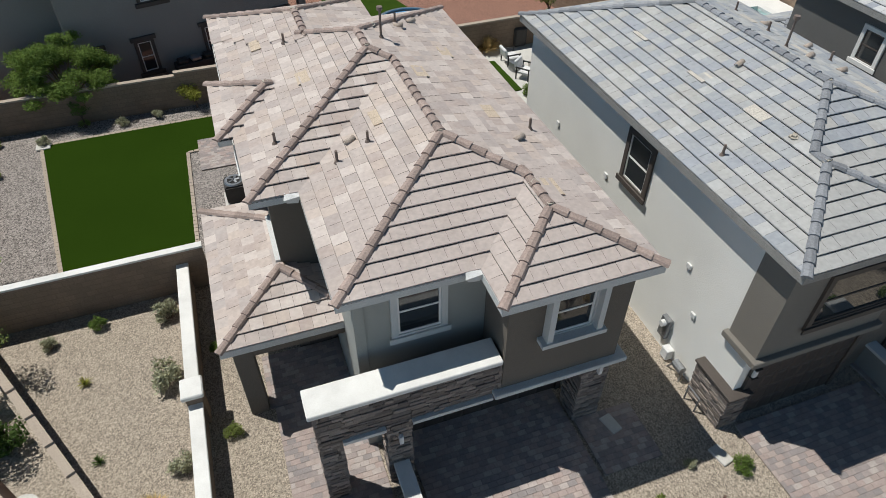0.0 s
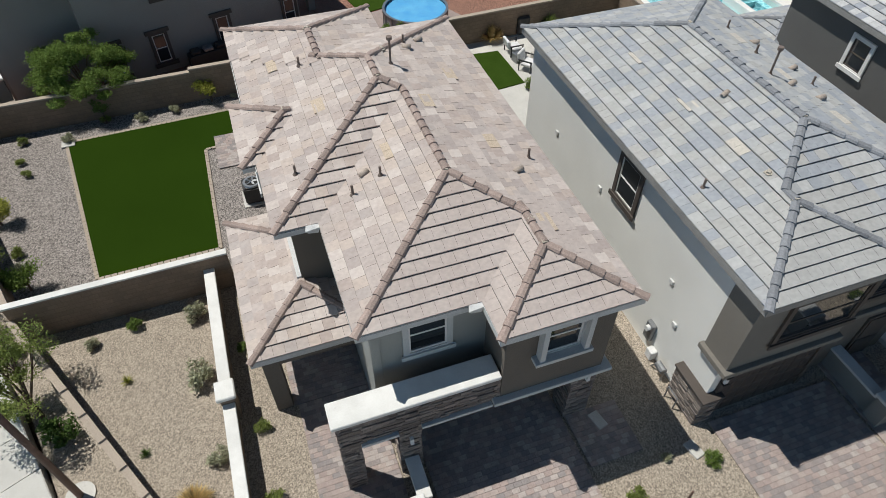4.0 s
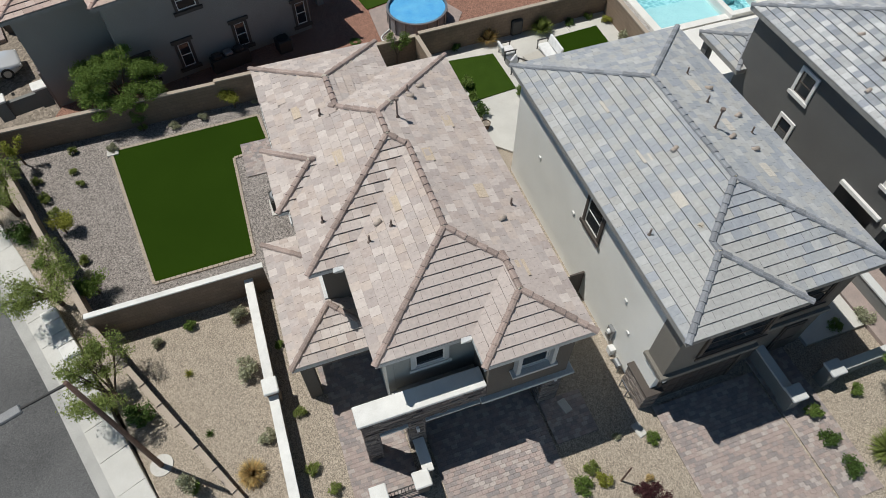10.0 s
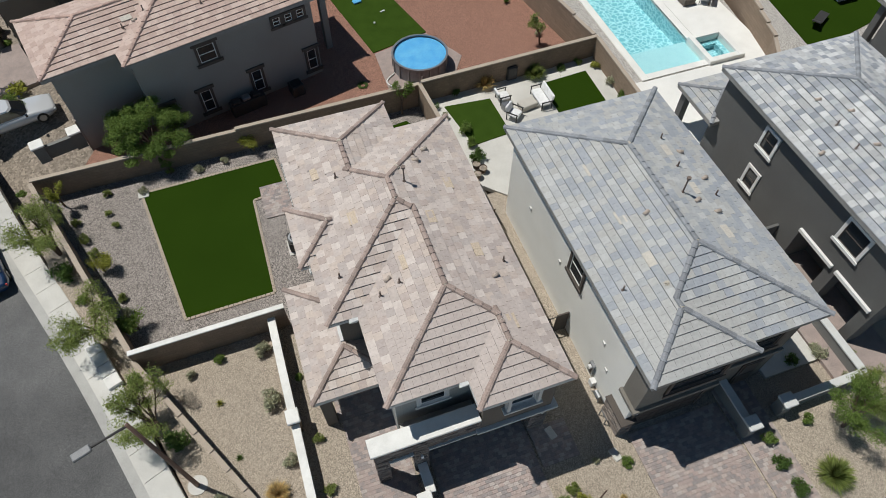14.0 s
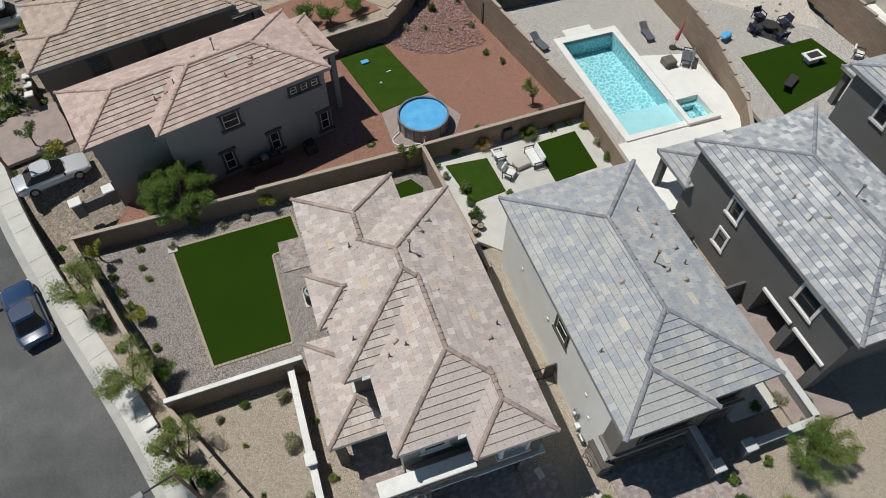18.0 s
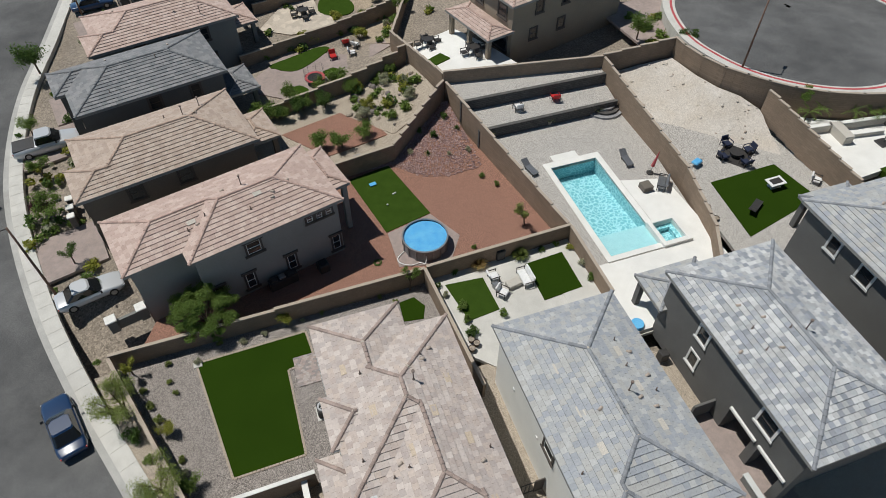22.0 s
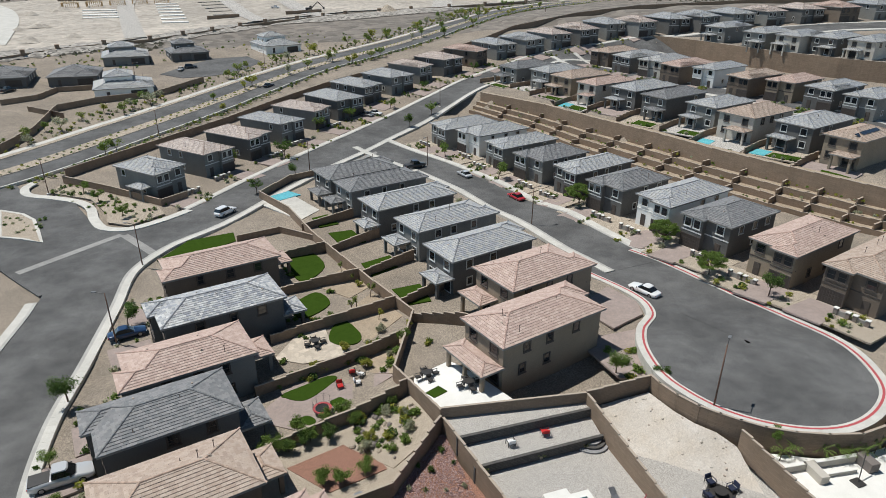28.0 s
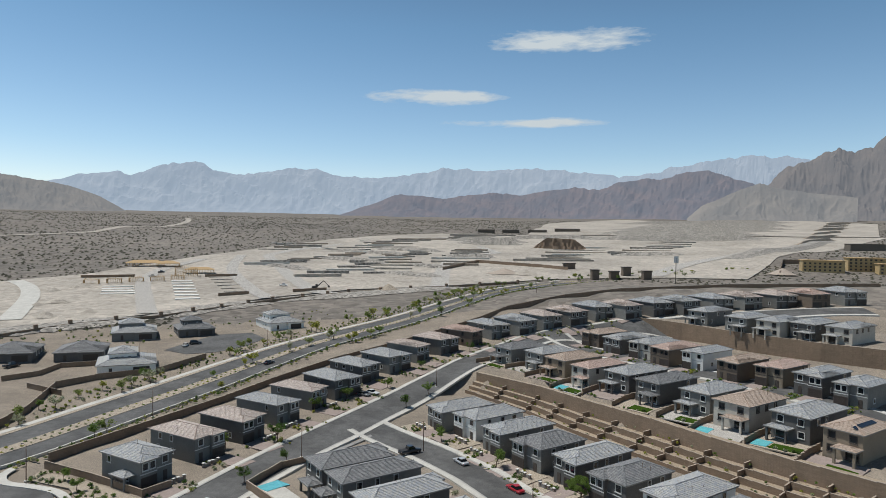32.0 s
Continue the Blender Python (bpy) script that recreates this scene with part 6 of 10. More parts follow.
for x in (22.1, 26.1):
    link("patio_post", Soup().box(x - .2, x + .2, 21.6, 22.0, -.4, 2.6).mesh("patio_post"), M["stucco_char"], n3)
link("side_fence", Soup().box(20.7, 22.2, 12.8, 12.95, -.4, 1.4).mesh("side_fence"), M["stucco_char"], n3)
vents(n3, [(x, y, on_roof(N3, x, y), t) for x, y, t in ((23.93, 15.88, .12), (23.78, 14.27, .3), (23.66, 12.81, .3), (22.44, 13.31, .1), (24.36, 12.56, .1), (25.43, 13.37, .3), (26.1, 12.94, .8), (24.6, 14.6, .1))], 8)
cx, cy = (LOT @ Vector((38.0, 15.4, 0)))[:2]
estate_house(cx, cy, .4, 19, 8.2, 13.6, "slate", "char", "trim_pale", "two-storey charcoal house with a patio roof behind", seed=11, eave=5.7)
cx, cy = (LOT @ Vector((50.5, 15.4, 0)))[:2]
estate_house(cx, cy, .8, 19, 8.6, 13.6, "tan", "tan", "trim_pale", "two-storey sandy house with a tan tile roof", seed=12, eave=5.7)

# ---- the pink-roofed house across the back wall ----
S1 = pose(-16.66, 27.36, -.85, 0, 0, 33.3)
s1 = thing("house", "two-storey grey-brown stucco house with a pinkish tile roof", "house", at=S1)
SH = [(0, 11.4, 0, 7.3, 5.6, .33), (-3.95, 6, 1.3, 7.3, 5.6, .33)]
build_roof(s1, SH, "red")
build_roof(s1, [(10.4, 12.9, 2.0, 7.0, 4.9, .33)], "red", "patio_roof")
link("wall", Soup().box(.4, 11.0, .4, 6.9, -.4, 5.42).mesh("wall"), M["stucco_warm"], s1)
link("wall", Soup().box(-3.5, .4, 1.75, 6.89, -.4, 5.42).mesh("wall"), M["stucco_warm"], s1)
link("patio_post", Soup().box(12.3, 12.7, 2.2, 2.6, -.4, 4.72).mesh("patio_post"), M["stucco_warm"], s1)
link("stone_corner", Soup().box(-3.62, -3.0, 1.85, 2.5, -.4, 2.2).mesh("stone_corner"), M["stone"], s1)
for x, z, w, h in ((4.4, 3.72, 1.0, 1.05), (3.5, .45, .62, 1.45), (6.75, .45, .62, 1.45), (10.45, .42, .6, 1.4), (1.2, .45, .62, 1.45)):
    window(s1, x, .395, z, 0, w, h, "trim_dark", "trim_white", ears=True)
for x in (8.75, 9.5, 10.25):
    window(s1, x, .395, 4.3, 0, .45, .5, "trim_dark", "trim_white")
garage_door(s1, -3.505, 4.4, 0, -90, 4.4, 2.15)
window(s1, -3.505, 3.6, 3.6, -90, 1.1, 1.3, "trim_dark", "trim_white")
window(s1, -3.505, 6.0, 3.6, -90, 1.1, 1.3, "trim_dark", "trim_white")
vents(s1, [(x, y, on_roof(SH, x, y), t) for x, y, t in ((1.0, 2.6, .3), (1.7, 2.7, .1), (2.4, 3.0, .3), (5.3, 2.0, .3), (7.2, 2.6, .1), (7.0, 2.2, .1), (8.5, 3.0, .1), (5.6, 4.4, .8), (4.2, 4.6, .12))], 9)
for x, y in ((1.4, 3.1), (6.2, 2.9)):
    link("skylight_tile", Soup().box(-.3, .3, -.16, .16, 0, .03).mesh("skylight_tile"), M["tile_new2"], s1, at=pose(x, y, on_roof(SH, x, y) + .02, 18, 0, 0))

# ---- paving of separate stones ----
paver_unit = material("paver, single", (1, 1, 1), .92, (.85, .85, .85), 6, 60, .4,
                      obj=[(.39, .315, .285), (.32, .28, .265), (.44, .365, .33), (.36, .305, .285), (.30, .27, .26), (.41, .33, .30), (.46, .40, .37)])


def pavers(name, rects, z, label, at, nearest=None, size=(.235, .155)):
    """Pavers in running courses over rectangles, each a little uneven."""
    r = random.Random(3)
    base = thing(name, label, "paving", kind="structure", at=at)
    bed = Soup()
    rest = Soup()
    unit = cached(("paver", size), lambda: bevel(Soup().box(-size[0] / 2 + .003, size[0] / 2 - .003, -size[1] / 2 + .003, size[1] / 2 - .003, -.03, .03).mesh("paver"), .004))
    if not unit.materials:
        unit.materials.append(paver_unit)
    left = 290
    for x0, x1, y0, y1 in rects:
        link("sand_bed", Soup().box(x0, x1, y0, y1, z - .1, z + .015).mesh("sand_bed"), M["gravel_tan"], base)
        rows = int(round((y1 - y0) / size[1]))
        for j in range(rows):
            y = y0 + (j + .5) * size[1]
            x = x0
            while x < x1 - .02:
                wide = min(size[0] * (.5 if j % 2 and x == x0 else 1), x1 - x)
                c = (x + wide / 2, y, z + .02 + r.uniform(-.004, .004))
                if left > 0 and nearest and wide > size[0] - .001 and nearest[0] < c[0] < nearest[1] and nearest[2] < c[1] < nearest[3]:
                    left -= 1
                    link("paver", unit, None, base, at=pose(*c, r.uniform(-.6, .6), r.uniform(-.6, .6), 0))
                else:
                    rest.box(c[0] - wide / 2 + .003, c[0] + wide / 2 - .003, c[1] - size[1] / 2 + .003, c[1] + size[1] / 2 - .003, z - .02, c[2] + .028)
                x += wide
    link("paving_field", rest.mesh("paving_field"), M["paver"], base, kind="stuff")
    return base


pavers("driveway", [(2.2, 6.5, -2, 8.95), (6.62, 8.3, 6.2, 7.85)], G0, "rosy grey paved driveway in front of the garage", LOT, (2.2, 6.5, 5.4, 7.2))
pavers("walkway", [(-.88, 1.45, -1, 10.9), (-1.0, 1.28, 10.95, 12.8)], G0, "rosy grey paved walkway to the covered porch", LOT)
pavers("driveway", [(10.6, 15.0, -1, 6.3), (15.1, 16.8, 1, 6.9)], G0, "rosy grey paved driveway of the neighbouring house", LOT)
pavers("patio", [(-1.95, .1, 23.2, 25.6)], G1 + .01, "small rosy paved patio beside the lawn", LOT)
rim = thing("lawn_edging", "row of tan pavers round the lawn", "edging", kind="structure")
edge = Soup()
for (ax, ay), (bx, by) in zip(LAWN, LAWN[1:] + LAWN[:1]):
    L = math.hypot(bx - ax, by - ay)
    n = int(L / .22)
    ang = math.degrees(math.atan2(by - ay, bx - ax))
    for k in range(n):
        t = (k + .5) / n
        edge.box(-.1, .1, -.07, .07, -.08, .05, pose(ax + (bx - ax) * t, ay + (by - ay) * t, G1, 0, 0, ang))
link("edging_row", edge.mesh("edging_row"), M["block_cap"], rim, kind="stuff")

# ---- front gate and utilities ----
gate = thing("garden_gate", "low iron gate between white-capped piers", "gate", at=LOT)
for x in (1.48, -.04):
    link("pier", Soup().box(x - .2, x + .2, 6.2, 6.6, -.6, .62).mesh("pier"), M["stucco_dark"], gate)
    link("pier_cap", bevel(Soup().box(x - .3, x + .3, 6.1, 6.7, .62, .74).mesh("pier_cap"), .03), M["cap_white"], gate)
for h in (.38, -.2):
    link("rail", Soup().box(.16, 1.28, 6.38, 6.42, h, h + .04).mesh("rail"), M["metal_dark"], gate)
for k in range(9):
    link("bar", cached("gatebar", lambda: Soup().box(-.012, .012, -.012, .012, -.2, .4).mesh("bar")), M["metal_dark"], gate, at=pose(.22 + k * .125, 6.4, 0))
ew = thing("entry_wall", "short white-capped wall beside the entrance column", "wall", at=LOT)
link("panel", Soup().box(1.68, 1.92, 6.6, 7.85, -.6, .42).mesh("panel"), M["stucco_dark"], ew)
link("coping", bevel(Soup().box(1.6, 2.0, 6.62, 7.85, .42, .52).mesh("coping"), .015), M["cap_white"], ew)
for u, v in ((7.5, 7.45), (9.7, 5.7)):
    tagged(link("utility_box", bevel(Soup().box(-.17, .17, -.28, .28, -.05, .04).mesh("utility_lid"), .02), M["concrete"], at=LOT @ pose(u, v, G0 + .03, 0, 0, 12)), "buff plastic utility box sunk in gravel", "utility box")
ac = thing("air_conditioner", "dark grey outdoor air conditioning unit on a pad", "air conditioner", at=LOT @ pose(-.75, 20.9, G1))
link("casing", bevel(Soup().box(-.4, .4, -.4, .4, .06, .85).mesh("casing"), .06, 2), M["metal_dark"], ac)
link("top_ring", Soup().tube((0, 0, .85), (0, 0, .9), .37, .34, 20).mesh("top_ring"), M["metal_grey"], ac)
link("fan_well", Soup().tube((0, 0, .86), (0, 0, .905), .25, n=20).mesh("fan_well"), M["rubber"], ac)
for k in range(5):
    link("fan_blade", cached("fb", lambda: Soup().box(.03, .23, -.04, .04, 0, .012).mesh("fan_blade")), M["metal_grey"], ac, at=pose(0, 0, .91, 12, 0, 72 * k))
link("pad", Soup().box(-.5, .5, -.5, .5, -.05, .06).mesh("pad"), M["concrete"], ac)
street_lamp(-10.36, 7.55, -.95, 218)
stake = tagged(link("tree_stake", Soup().tube((0, 0, -.2), (.03, .02, 1.5), .035, .03, 7).mesh("tree_stake"), M["pole"], at=pose(6.35, 6.7, G0)), "slender rust-brown tree stake in gravel", "stake")

# ---- planting of the near gardens ----
for x, y, s, leaf in ((-8.3, 13.4, 1.15, "sage"), (-10.3, 13.0, .75, "green"), (-11.4, 12.2, .7, "sage"), (-7.5, 11.0, 1.3, "sage"), (-6.35, 8.3, .85, "sage"), (-9.0, 6.6, 1.1, "sage"), (-6.55, 12.1, .5, "green"), (-5.35, 9.3, .65, "olive"), (-4.6, 7.2, .75, "olive"), (-3.7, 6.4, .7, "olive"),
                      (5.3, 7.2, .8, "olive"), (4.9, 6.5, 1.0, "green"), (7.7, 8.2, .75, "green"), (5.9, 5.6, .8, "sage"), (6.45, 8.3, .45, "sage"), (5.7, 6.65, .8, "lime"), (7.35, 6.75, .5, "straw"), (13.9, 9.0, .95, "green"), (14.2, 8.15, 1.0, "dark"), (14.65, 7.1, 1.05, "dark"), (15.8, 10.05, .8, "green"), (17.3, 13.1, 1.1, "sage"), (16.0, 12.8, .9, "green"), (18.8, 13.1, .8, "green"), (18.3, 11.9, .8, "sage")):
    shrub(x, y, G0, s, leaf)
for x, y, s, leaf in ((-9.9, 10.9, .6, "lime"), (-8.6, 8.5, .55, "dark")):
    shrub(x, y, G0, s, leaf, "spiky")
shrub(-6.75, 7.0, G0, 1.0, "straw", "tuft")
shrub(7.0, 6.2, G0, 1.1, "maroon")
tree(7.2, 5.9, G0, "sapling", .62, "maroon", "small maroon-leaved sapling beside a stake")
shrub(16.2, 7.6, G0, 1.5, "olive", "tuft", "broad olive-green grass tuft in gravel")
tree(17.4, 9.7, G0, "paloverde", .8, "green", "airy yellow-green palo verde in gravel")
tree(18.4, 10.5, G0, "paloverde", .7, "olive")
for x, y, s, leaf in ((-18.4, 23.0, .7, "olive"), (-17.95, 21.7, .6, "olive"), (-17.35, 20.8, .6, "olive"), (-19.5, 21.0, .75, "olive"), (-18.7, 19.85, .8, "olive"), (-17.9, 19.05, .85, "olive"), (-15.75, 16.35, .75, "olive"), (-15.3, 15.5, .8, "sage"), (-16.5, 23.25, .75, "sage"), (-15.3, 24.55, .7, "olive"), (-13.75, 24.75, .75, "sage"), (-12.45, 25.35, .7, "sage"), (-6.7, 28.3, .8, "green"), (-8.6, 27.2, .55, "olive"), (-4.6, 28.6, .5, "olive"), (-3.4, 28.2, .6, "olive"), (-9.9, 26.6, .5, "sage")):
    shrub(x, y, G1, s, leaf)
tree(-17.1, 18.0, G1, "citrus", .66, "lime", "small bright yellow-green bush in grey gravel")
tree(-10.9, 26.3, G1, "citrus", .72, "lime", "small bright yellow-green tree by the wall")
tree(-14.6, 14.75, G1, "citrus", .8, "green", "young green tree in grey gravel")
tree(-20.6, 22.3, G1, "sapling", .85, "lime", "young yellow-green tree in the wall corner")
tree(-15.3, 24.6, G1, "sapling", .55, "dark")
tagged(link("corner_slab", bevel(Soup().box(-.28, .28, -.22, .22, 0, .06).mesh("corner_slab"), .015), M["concrete"], at=pose(-16.45, 23.0, G1 + .03, 0, 0, 20)), "pale concrete slab at the lawn corner", "slab")
tree(-2.4, 29.3, G1, "sapling", 1.0, "green", "slender young green tree by the wall")
for x, y, s in ((-20.1, 19.4, .95), (-16.35, 14.5, .92), (-12.5, 10.05, .9)):
    tree(x, y, -.95, "paloverde", s, "olive", "airy olive-green palo verde beside the pavement")
for x, y, s in ((-11.5, 9.3, 1.5), (-14.3, 12.2, .9), (-18.0, 16.6, .9), (-19.3, 18.1, 1.6), (-22.4, 23.6, 1.1), (-23.5, 23.4, .8), (-9.0, 6.7, .9)):
    shrub(x, y, -.95, s, "dark" if s > 1 else "green")
tree(-16.45, 26.25, -.85, "mesquite", .97, "green", "broad feathery green mesquite tree by the wall")
cab = thing("utility_cabinet", "row of pale concrete slabs beside the pavement", "utility box", at=pose(-15.85, 12.98, -.92, 0, 0, 130))
for k in range(4):
    link("slab", cached("ucab", lambda: bevel(Soup().box(-.33, .33, -.33, .33, -.1, .3).mesh("slab"), .02)), M["cap_white"], cab, at=pose(-1.03 + k * .69, 0, 0))

# ---- cars on the west street ----
car(-23.9, 18.7, -1.15, 127, "blue", "sedan", "dark blue parked saloon car")
car(-26.0, 29.3, -.95, 33, "silver", "sedan", "silver classic coupe parked on a paved drive")
car(-36.2, 46.5, -1.15, 27, "silver", "pickup", "silver pickup truck parked on a paved drive")
car(-39.3, 37.2, -1.2, 60, "white", "suv", "white sport utility vehicle parked at the kerb")
car(29.3, 81.0, .86, 128, "white", "sedan", "white saloon parked by the turning circle")
car(16.2, 130.0, -2.95, 120, "red", "sedan", "bright red saloon parked at the kerb")
car(5.6, 146.2, -3.2, 120, "silver", "sedan", "silver saloon parked at the kerb")
car(-6.5, 152, -2.95, 35, "black", "pickup", "black pickup truck parked on a drive")
car(-42.5, 118, -1.9, 65, "white", "suv", "white car on the street")
car(-23, 198, -1.0, 330, "grey", "sedan", "grey car parked on a drive")
car(-20.5, 200, -.9, 330, "white", "sedan", "white car parked on a drive")
car(-1, 208, -.6, 60, "black", "suv", "black car parked at the kerb")
car(-41.5, 72.5, -1.25, 30, "blue", "sedan", "dark blue car parked on a drive")

# ---- round pool ----
M["frame_grey"] = material("grey steel and vinyl wall", (.30, .30, .30), .6, (.22, .22, .23), 6, 40, .2)
rp = thing("round_pool", "round above-ground pool with a bright blue cover", "pool", at=pose(-1.35, 34.2, -.81))
wall_ring = Soup()
for k in range(48):
    t0, t1 = 2 * math.pi * k / 48, 2 * math.pi * (k + 1) / 48
    wall_ring.add([(1.75 * math.cos(t), 1.75 * math.sin(t), z) for z in (0, 1.05) for t in (t0, t1)], [(0, 1, 3, 2)])
link("pool_wall", wall_ring.mesh("pool_wall", True), M["frame_grey"], rp)
cov = Soup()
for i in range(12):
    for k in range(48):
        r0, r1 = 1.72 * i / 12, 1.72 * (i + 1) / 12
        q = [(r * math.cos(t), r * math.sin(t)) for r, t in ((r0, 2 * math.pi * k / 48), (r1, 2 * math.pi * k / 48), (r1, 2 * math.pi * (k + 1) / 48), (r0, 2 * math.pi * (k + 1) / 48))]
        cov.add([(x, y, .93 + .025 * noise.noise(Vector((x * 2.2, y * 2.2, 1)))) for x, y in q], [(0, 1, 2, 3)])
link("cover", cov.mesh("cover", True), M["blue_cover"], rp, "wrinkled bright blue pool cover")
for k in range(16):
    t = 2 * math.pi * k / 16
    link("upright", cached("upr", lambda: Soup().box(-.04, .04, -.04, .04, 0, 1.08).mesh("upright")), M["metal_grey"], rp, at=pose(1.79 * math.cos(t), 1.79 * math.sin(t), 0, 0, 0, math.degrees(t)))
rr = Soup()
for k in range(48):
    t0, t1 = 2 * math.pi * k / 48, 2 * math.pi * (k + 1) / 48
    rr.add([(r * math.cos(t), r * math.sin(t), z) for r, z in ((1.70, 1.04), (1.70, 1.09), (1.83, 1.09), (1.83, 1.04)) for t in (t0, t1)], [(0, 1, 3, 2), (2, 3, 5, 4), (4, 5, 7, 6)])
link("top_rail", rr.mesh("top_rail"), M["metal_grey"], rp)

# ---- swimming pool, spa and deck ----
from mathutils.geometry import tessellate_polygon


def holed_slab(name, outer, inners, z, mat, label, thick=.3):
    loops = [[Vector((x, y, 0)) for x, y in loop] for loop in [outer] + inners]
    pts = [(p.x, p.y, z) for loop in loops for p in loop]
    tris = [t if (Vector(pts[t[1]]) - Vector(pts[t[0]])).cross(Vector(pts[t[2]]) - Vector(pts[t[0]])).z > 0 else t[::-1] for t in tessellate_polygon(loops)]
    s = Soup().add(pts, tris)
    for inner in inners:
        n = len(inner)
        s.add([(x, y, z) for x, y in inner] + [(x, y, z - thick) for x, y in inner], [(i, (i + 1) % n, n + (i + 1) % n, n + i) for i in range(n)])
    return tagged(link(name, s.mesh(name), M[mat]), label, "ground cover", kind="structure")


BASIN = lot((22.6, 26.2), (26.9, 26.2), (26.9, 36.8), (22.6, 36.8))
holed_slab("pool_garden", [(9.9, 34.4), (0.3, 52.1), (16, 57), (21.0, 34.0), (20.2, 29), (16, 25), (13, 27)], [BASIN, lot((27.15, 25.9), (29.1, 25.9), (29.1, 28.1), (27.15, 28.1))], 0.05, "gravel_pale", "pale gravel pool garden")
water = bpy.data.materials.new("pool water")
water.use_nodes = True
wb_ = water.node_tree.nodes["Principled BSDF"]
wb_.inputs["Base Color"].default_value = (.62, .90, .93, 1)
wb_.inputs["Roughness"].default_value = .03
wb_.inputs["Transmission Weight"].default_value = 1.0
wb_.inputs["IOR"].default_value = 1.1
wnz = water.node_tree.nodes.new("ShaderNodeTexNoise")
wnz.inputs["Scale"].default_value = 3.5
wbp = water.node_tree.nodes.new("ShaderNodeBump")
wbp.inputs["Strength"].default_value = .35
wbp.inputs["Distance"].default_value = .05
water.node_tree.links.new(wnz.outputs["Fac"], wbp.inputs["Height"])
water.node_tree.links.new(wbp.outputs[0], wb_.inputs["Normal"])
M["water"] = water
# pool plaster; the net of light from ripples is painted into its colour
pl = bpy.data.materials.new("pool plaster, aqua with painted light net")
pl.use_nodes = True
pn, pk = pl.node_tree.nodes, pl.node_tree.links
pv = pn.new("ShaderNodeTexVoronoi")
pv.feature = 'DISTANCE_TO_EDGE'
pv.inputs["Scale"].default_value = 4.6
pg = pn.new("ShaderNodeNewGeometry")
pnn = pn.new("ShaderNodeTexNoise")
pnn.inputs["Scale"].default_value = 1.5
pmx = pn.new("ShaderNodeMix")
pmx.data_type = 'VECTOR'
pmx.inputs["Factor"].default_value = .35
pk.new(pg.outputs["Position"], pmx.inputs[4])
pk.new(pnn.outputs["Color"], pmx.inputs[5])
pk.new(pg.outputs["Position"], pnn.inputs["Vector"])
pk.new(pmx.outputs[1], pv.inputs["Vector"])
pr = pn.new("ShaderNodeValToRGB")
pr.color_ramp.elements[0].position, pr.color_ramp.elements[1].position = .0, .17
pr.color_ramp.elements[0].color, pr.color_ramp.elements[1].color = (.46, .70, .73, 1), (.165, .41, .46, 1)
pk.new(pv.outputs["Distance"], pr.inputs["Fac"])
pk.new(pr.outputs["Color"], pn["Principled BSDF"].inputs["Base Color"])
M["plaster"] = pl
M["shelf_pale"] = material("pool shelf tile, pale", (.40, .60, .62), .6, (.35, .55, .58), 2, 30, .1)
pool = thing("swimming_pool", "rectangular in-ground pool of clear turquoise water", "pool", at=LOT)
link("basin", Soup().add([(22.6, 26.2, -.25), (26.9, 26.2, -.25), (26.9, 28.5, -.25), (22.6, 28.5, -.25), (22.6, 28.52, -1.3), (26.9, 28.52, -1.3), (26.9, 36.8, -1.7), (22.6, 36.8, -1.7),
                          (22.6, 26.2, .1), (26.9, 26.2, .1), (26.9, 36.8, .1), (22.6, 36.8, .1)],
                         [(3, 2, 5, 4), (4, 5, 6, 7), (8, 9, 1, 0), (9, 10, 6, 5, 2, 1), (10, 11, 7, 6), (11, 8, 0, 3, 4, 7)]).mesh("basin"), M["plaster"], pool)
link("shelf", Soup().box(22.6, 26.9, 26.2, 28.5, -.32, -.25).mesh("shelf"), M["shelf_pale"], pool, "pale shallow shelf")
link("water_surface", Soup().add([(22.6, 26.2, -.02), (26.9, 26.2, -.02), (26.9, 36.8, -.02), (22.6, 36.8, -.02)], [(0, 1, 2, 3)]).mesh("water_surface"), M["water"], pool).visible_shadow = False
for x0, x1, y0, y1 in ((22.1, 22.6, 25.7, 37.5), (26.9, 27.45, 28.2, 37.5), (22.6, 26.9, 36.8, 37.5), (22.6, 27.0, 25.7, 26.2), (23.2, 25.6, 37.5, 38.3)):
    link("coping", bevel(Soup().box(x0, x1, y0, y1, -.1, .13).mesh("coping"), .02), M["concrete_white"], pool)
spa = thing("spa", "raised square spa with pale coping", "spa", at=LOT)
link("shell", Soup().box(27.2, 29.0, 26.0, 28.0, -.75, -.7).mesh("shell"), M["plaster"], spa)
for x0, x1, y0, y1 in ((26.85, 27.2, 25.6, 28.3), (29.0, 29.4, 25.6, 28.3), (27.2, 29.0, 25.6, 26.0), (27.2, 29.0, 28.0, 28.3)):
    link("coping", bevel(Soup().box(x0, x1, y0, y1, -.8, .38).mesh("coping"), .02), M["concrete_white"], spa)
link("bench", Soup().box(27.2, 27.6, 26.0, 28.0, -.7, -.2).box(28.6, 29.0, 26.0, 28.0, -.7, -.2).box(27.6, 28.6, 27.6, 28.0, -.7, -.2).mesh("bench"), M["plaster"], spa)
link("water_surface", Soup().add([(27.2, 26.0, .22), (29.0, 26.0, .22), (29.0, 28.0, .22), (27.2, 28.0, .22)], [(0, 1, 2, 3)]).mesh("water_surface"), M["water"], spa).visible_shadow = False
slab("pool_deck", lot((20.6, 19.5), (31.2, 19.5), (31.2, 25.6), (22.1, 25.6), (22.1, 25.69), (20.6, 25.69)), .09, "concrete_white", "pale concrete pool deck")
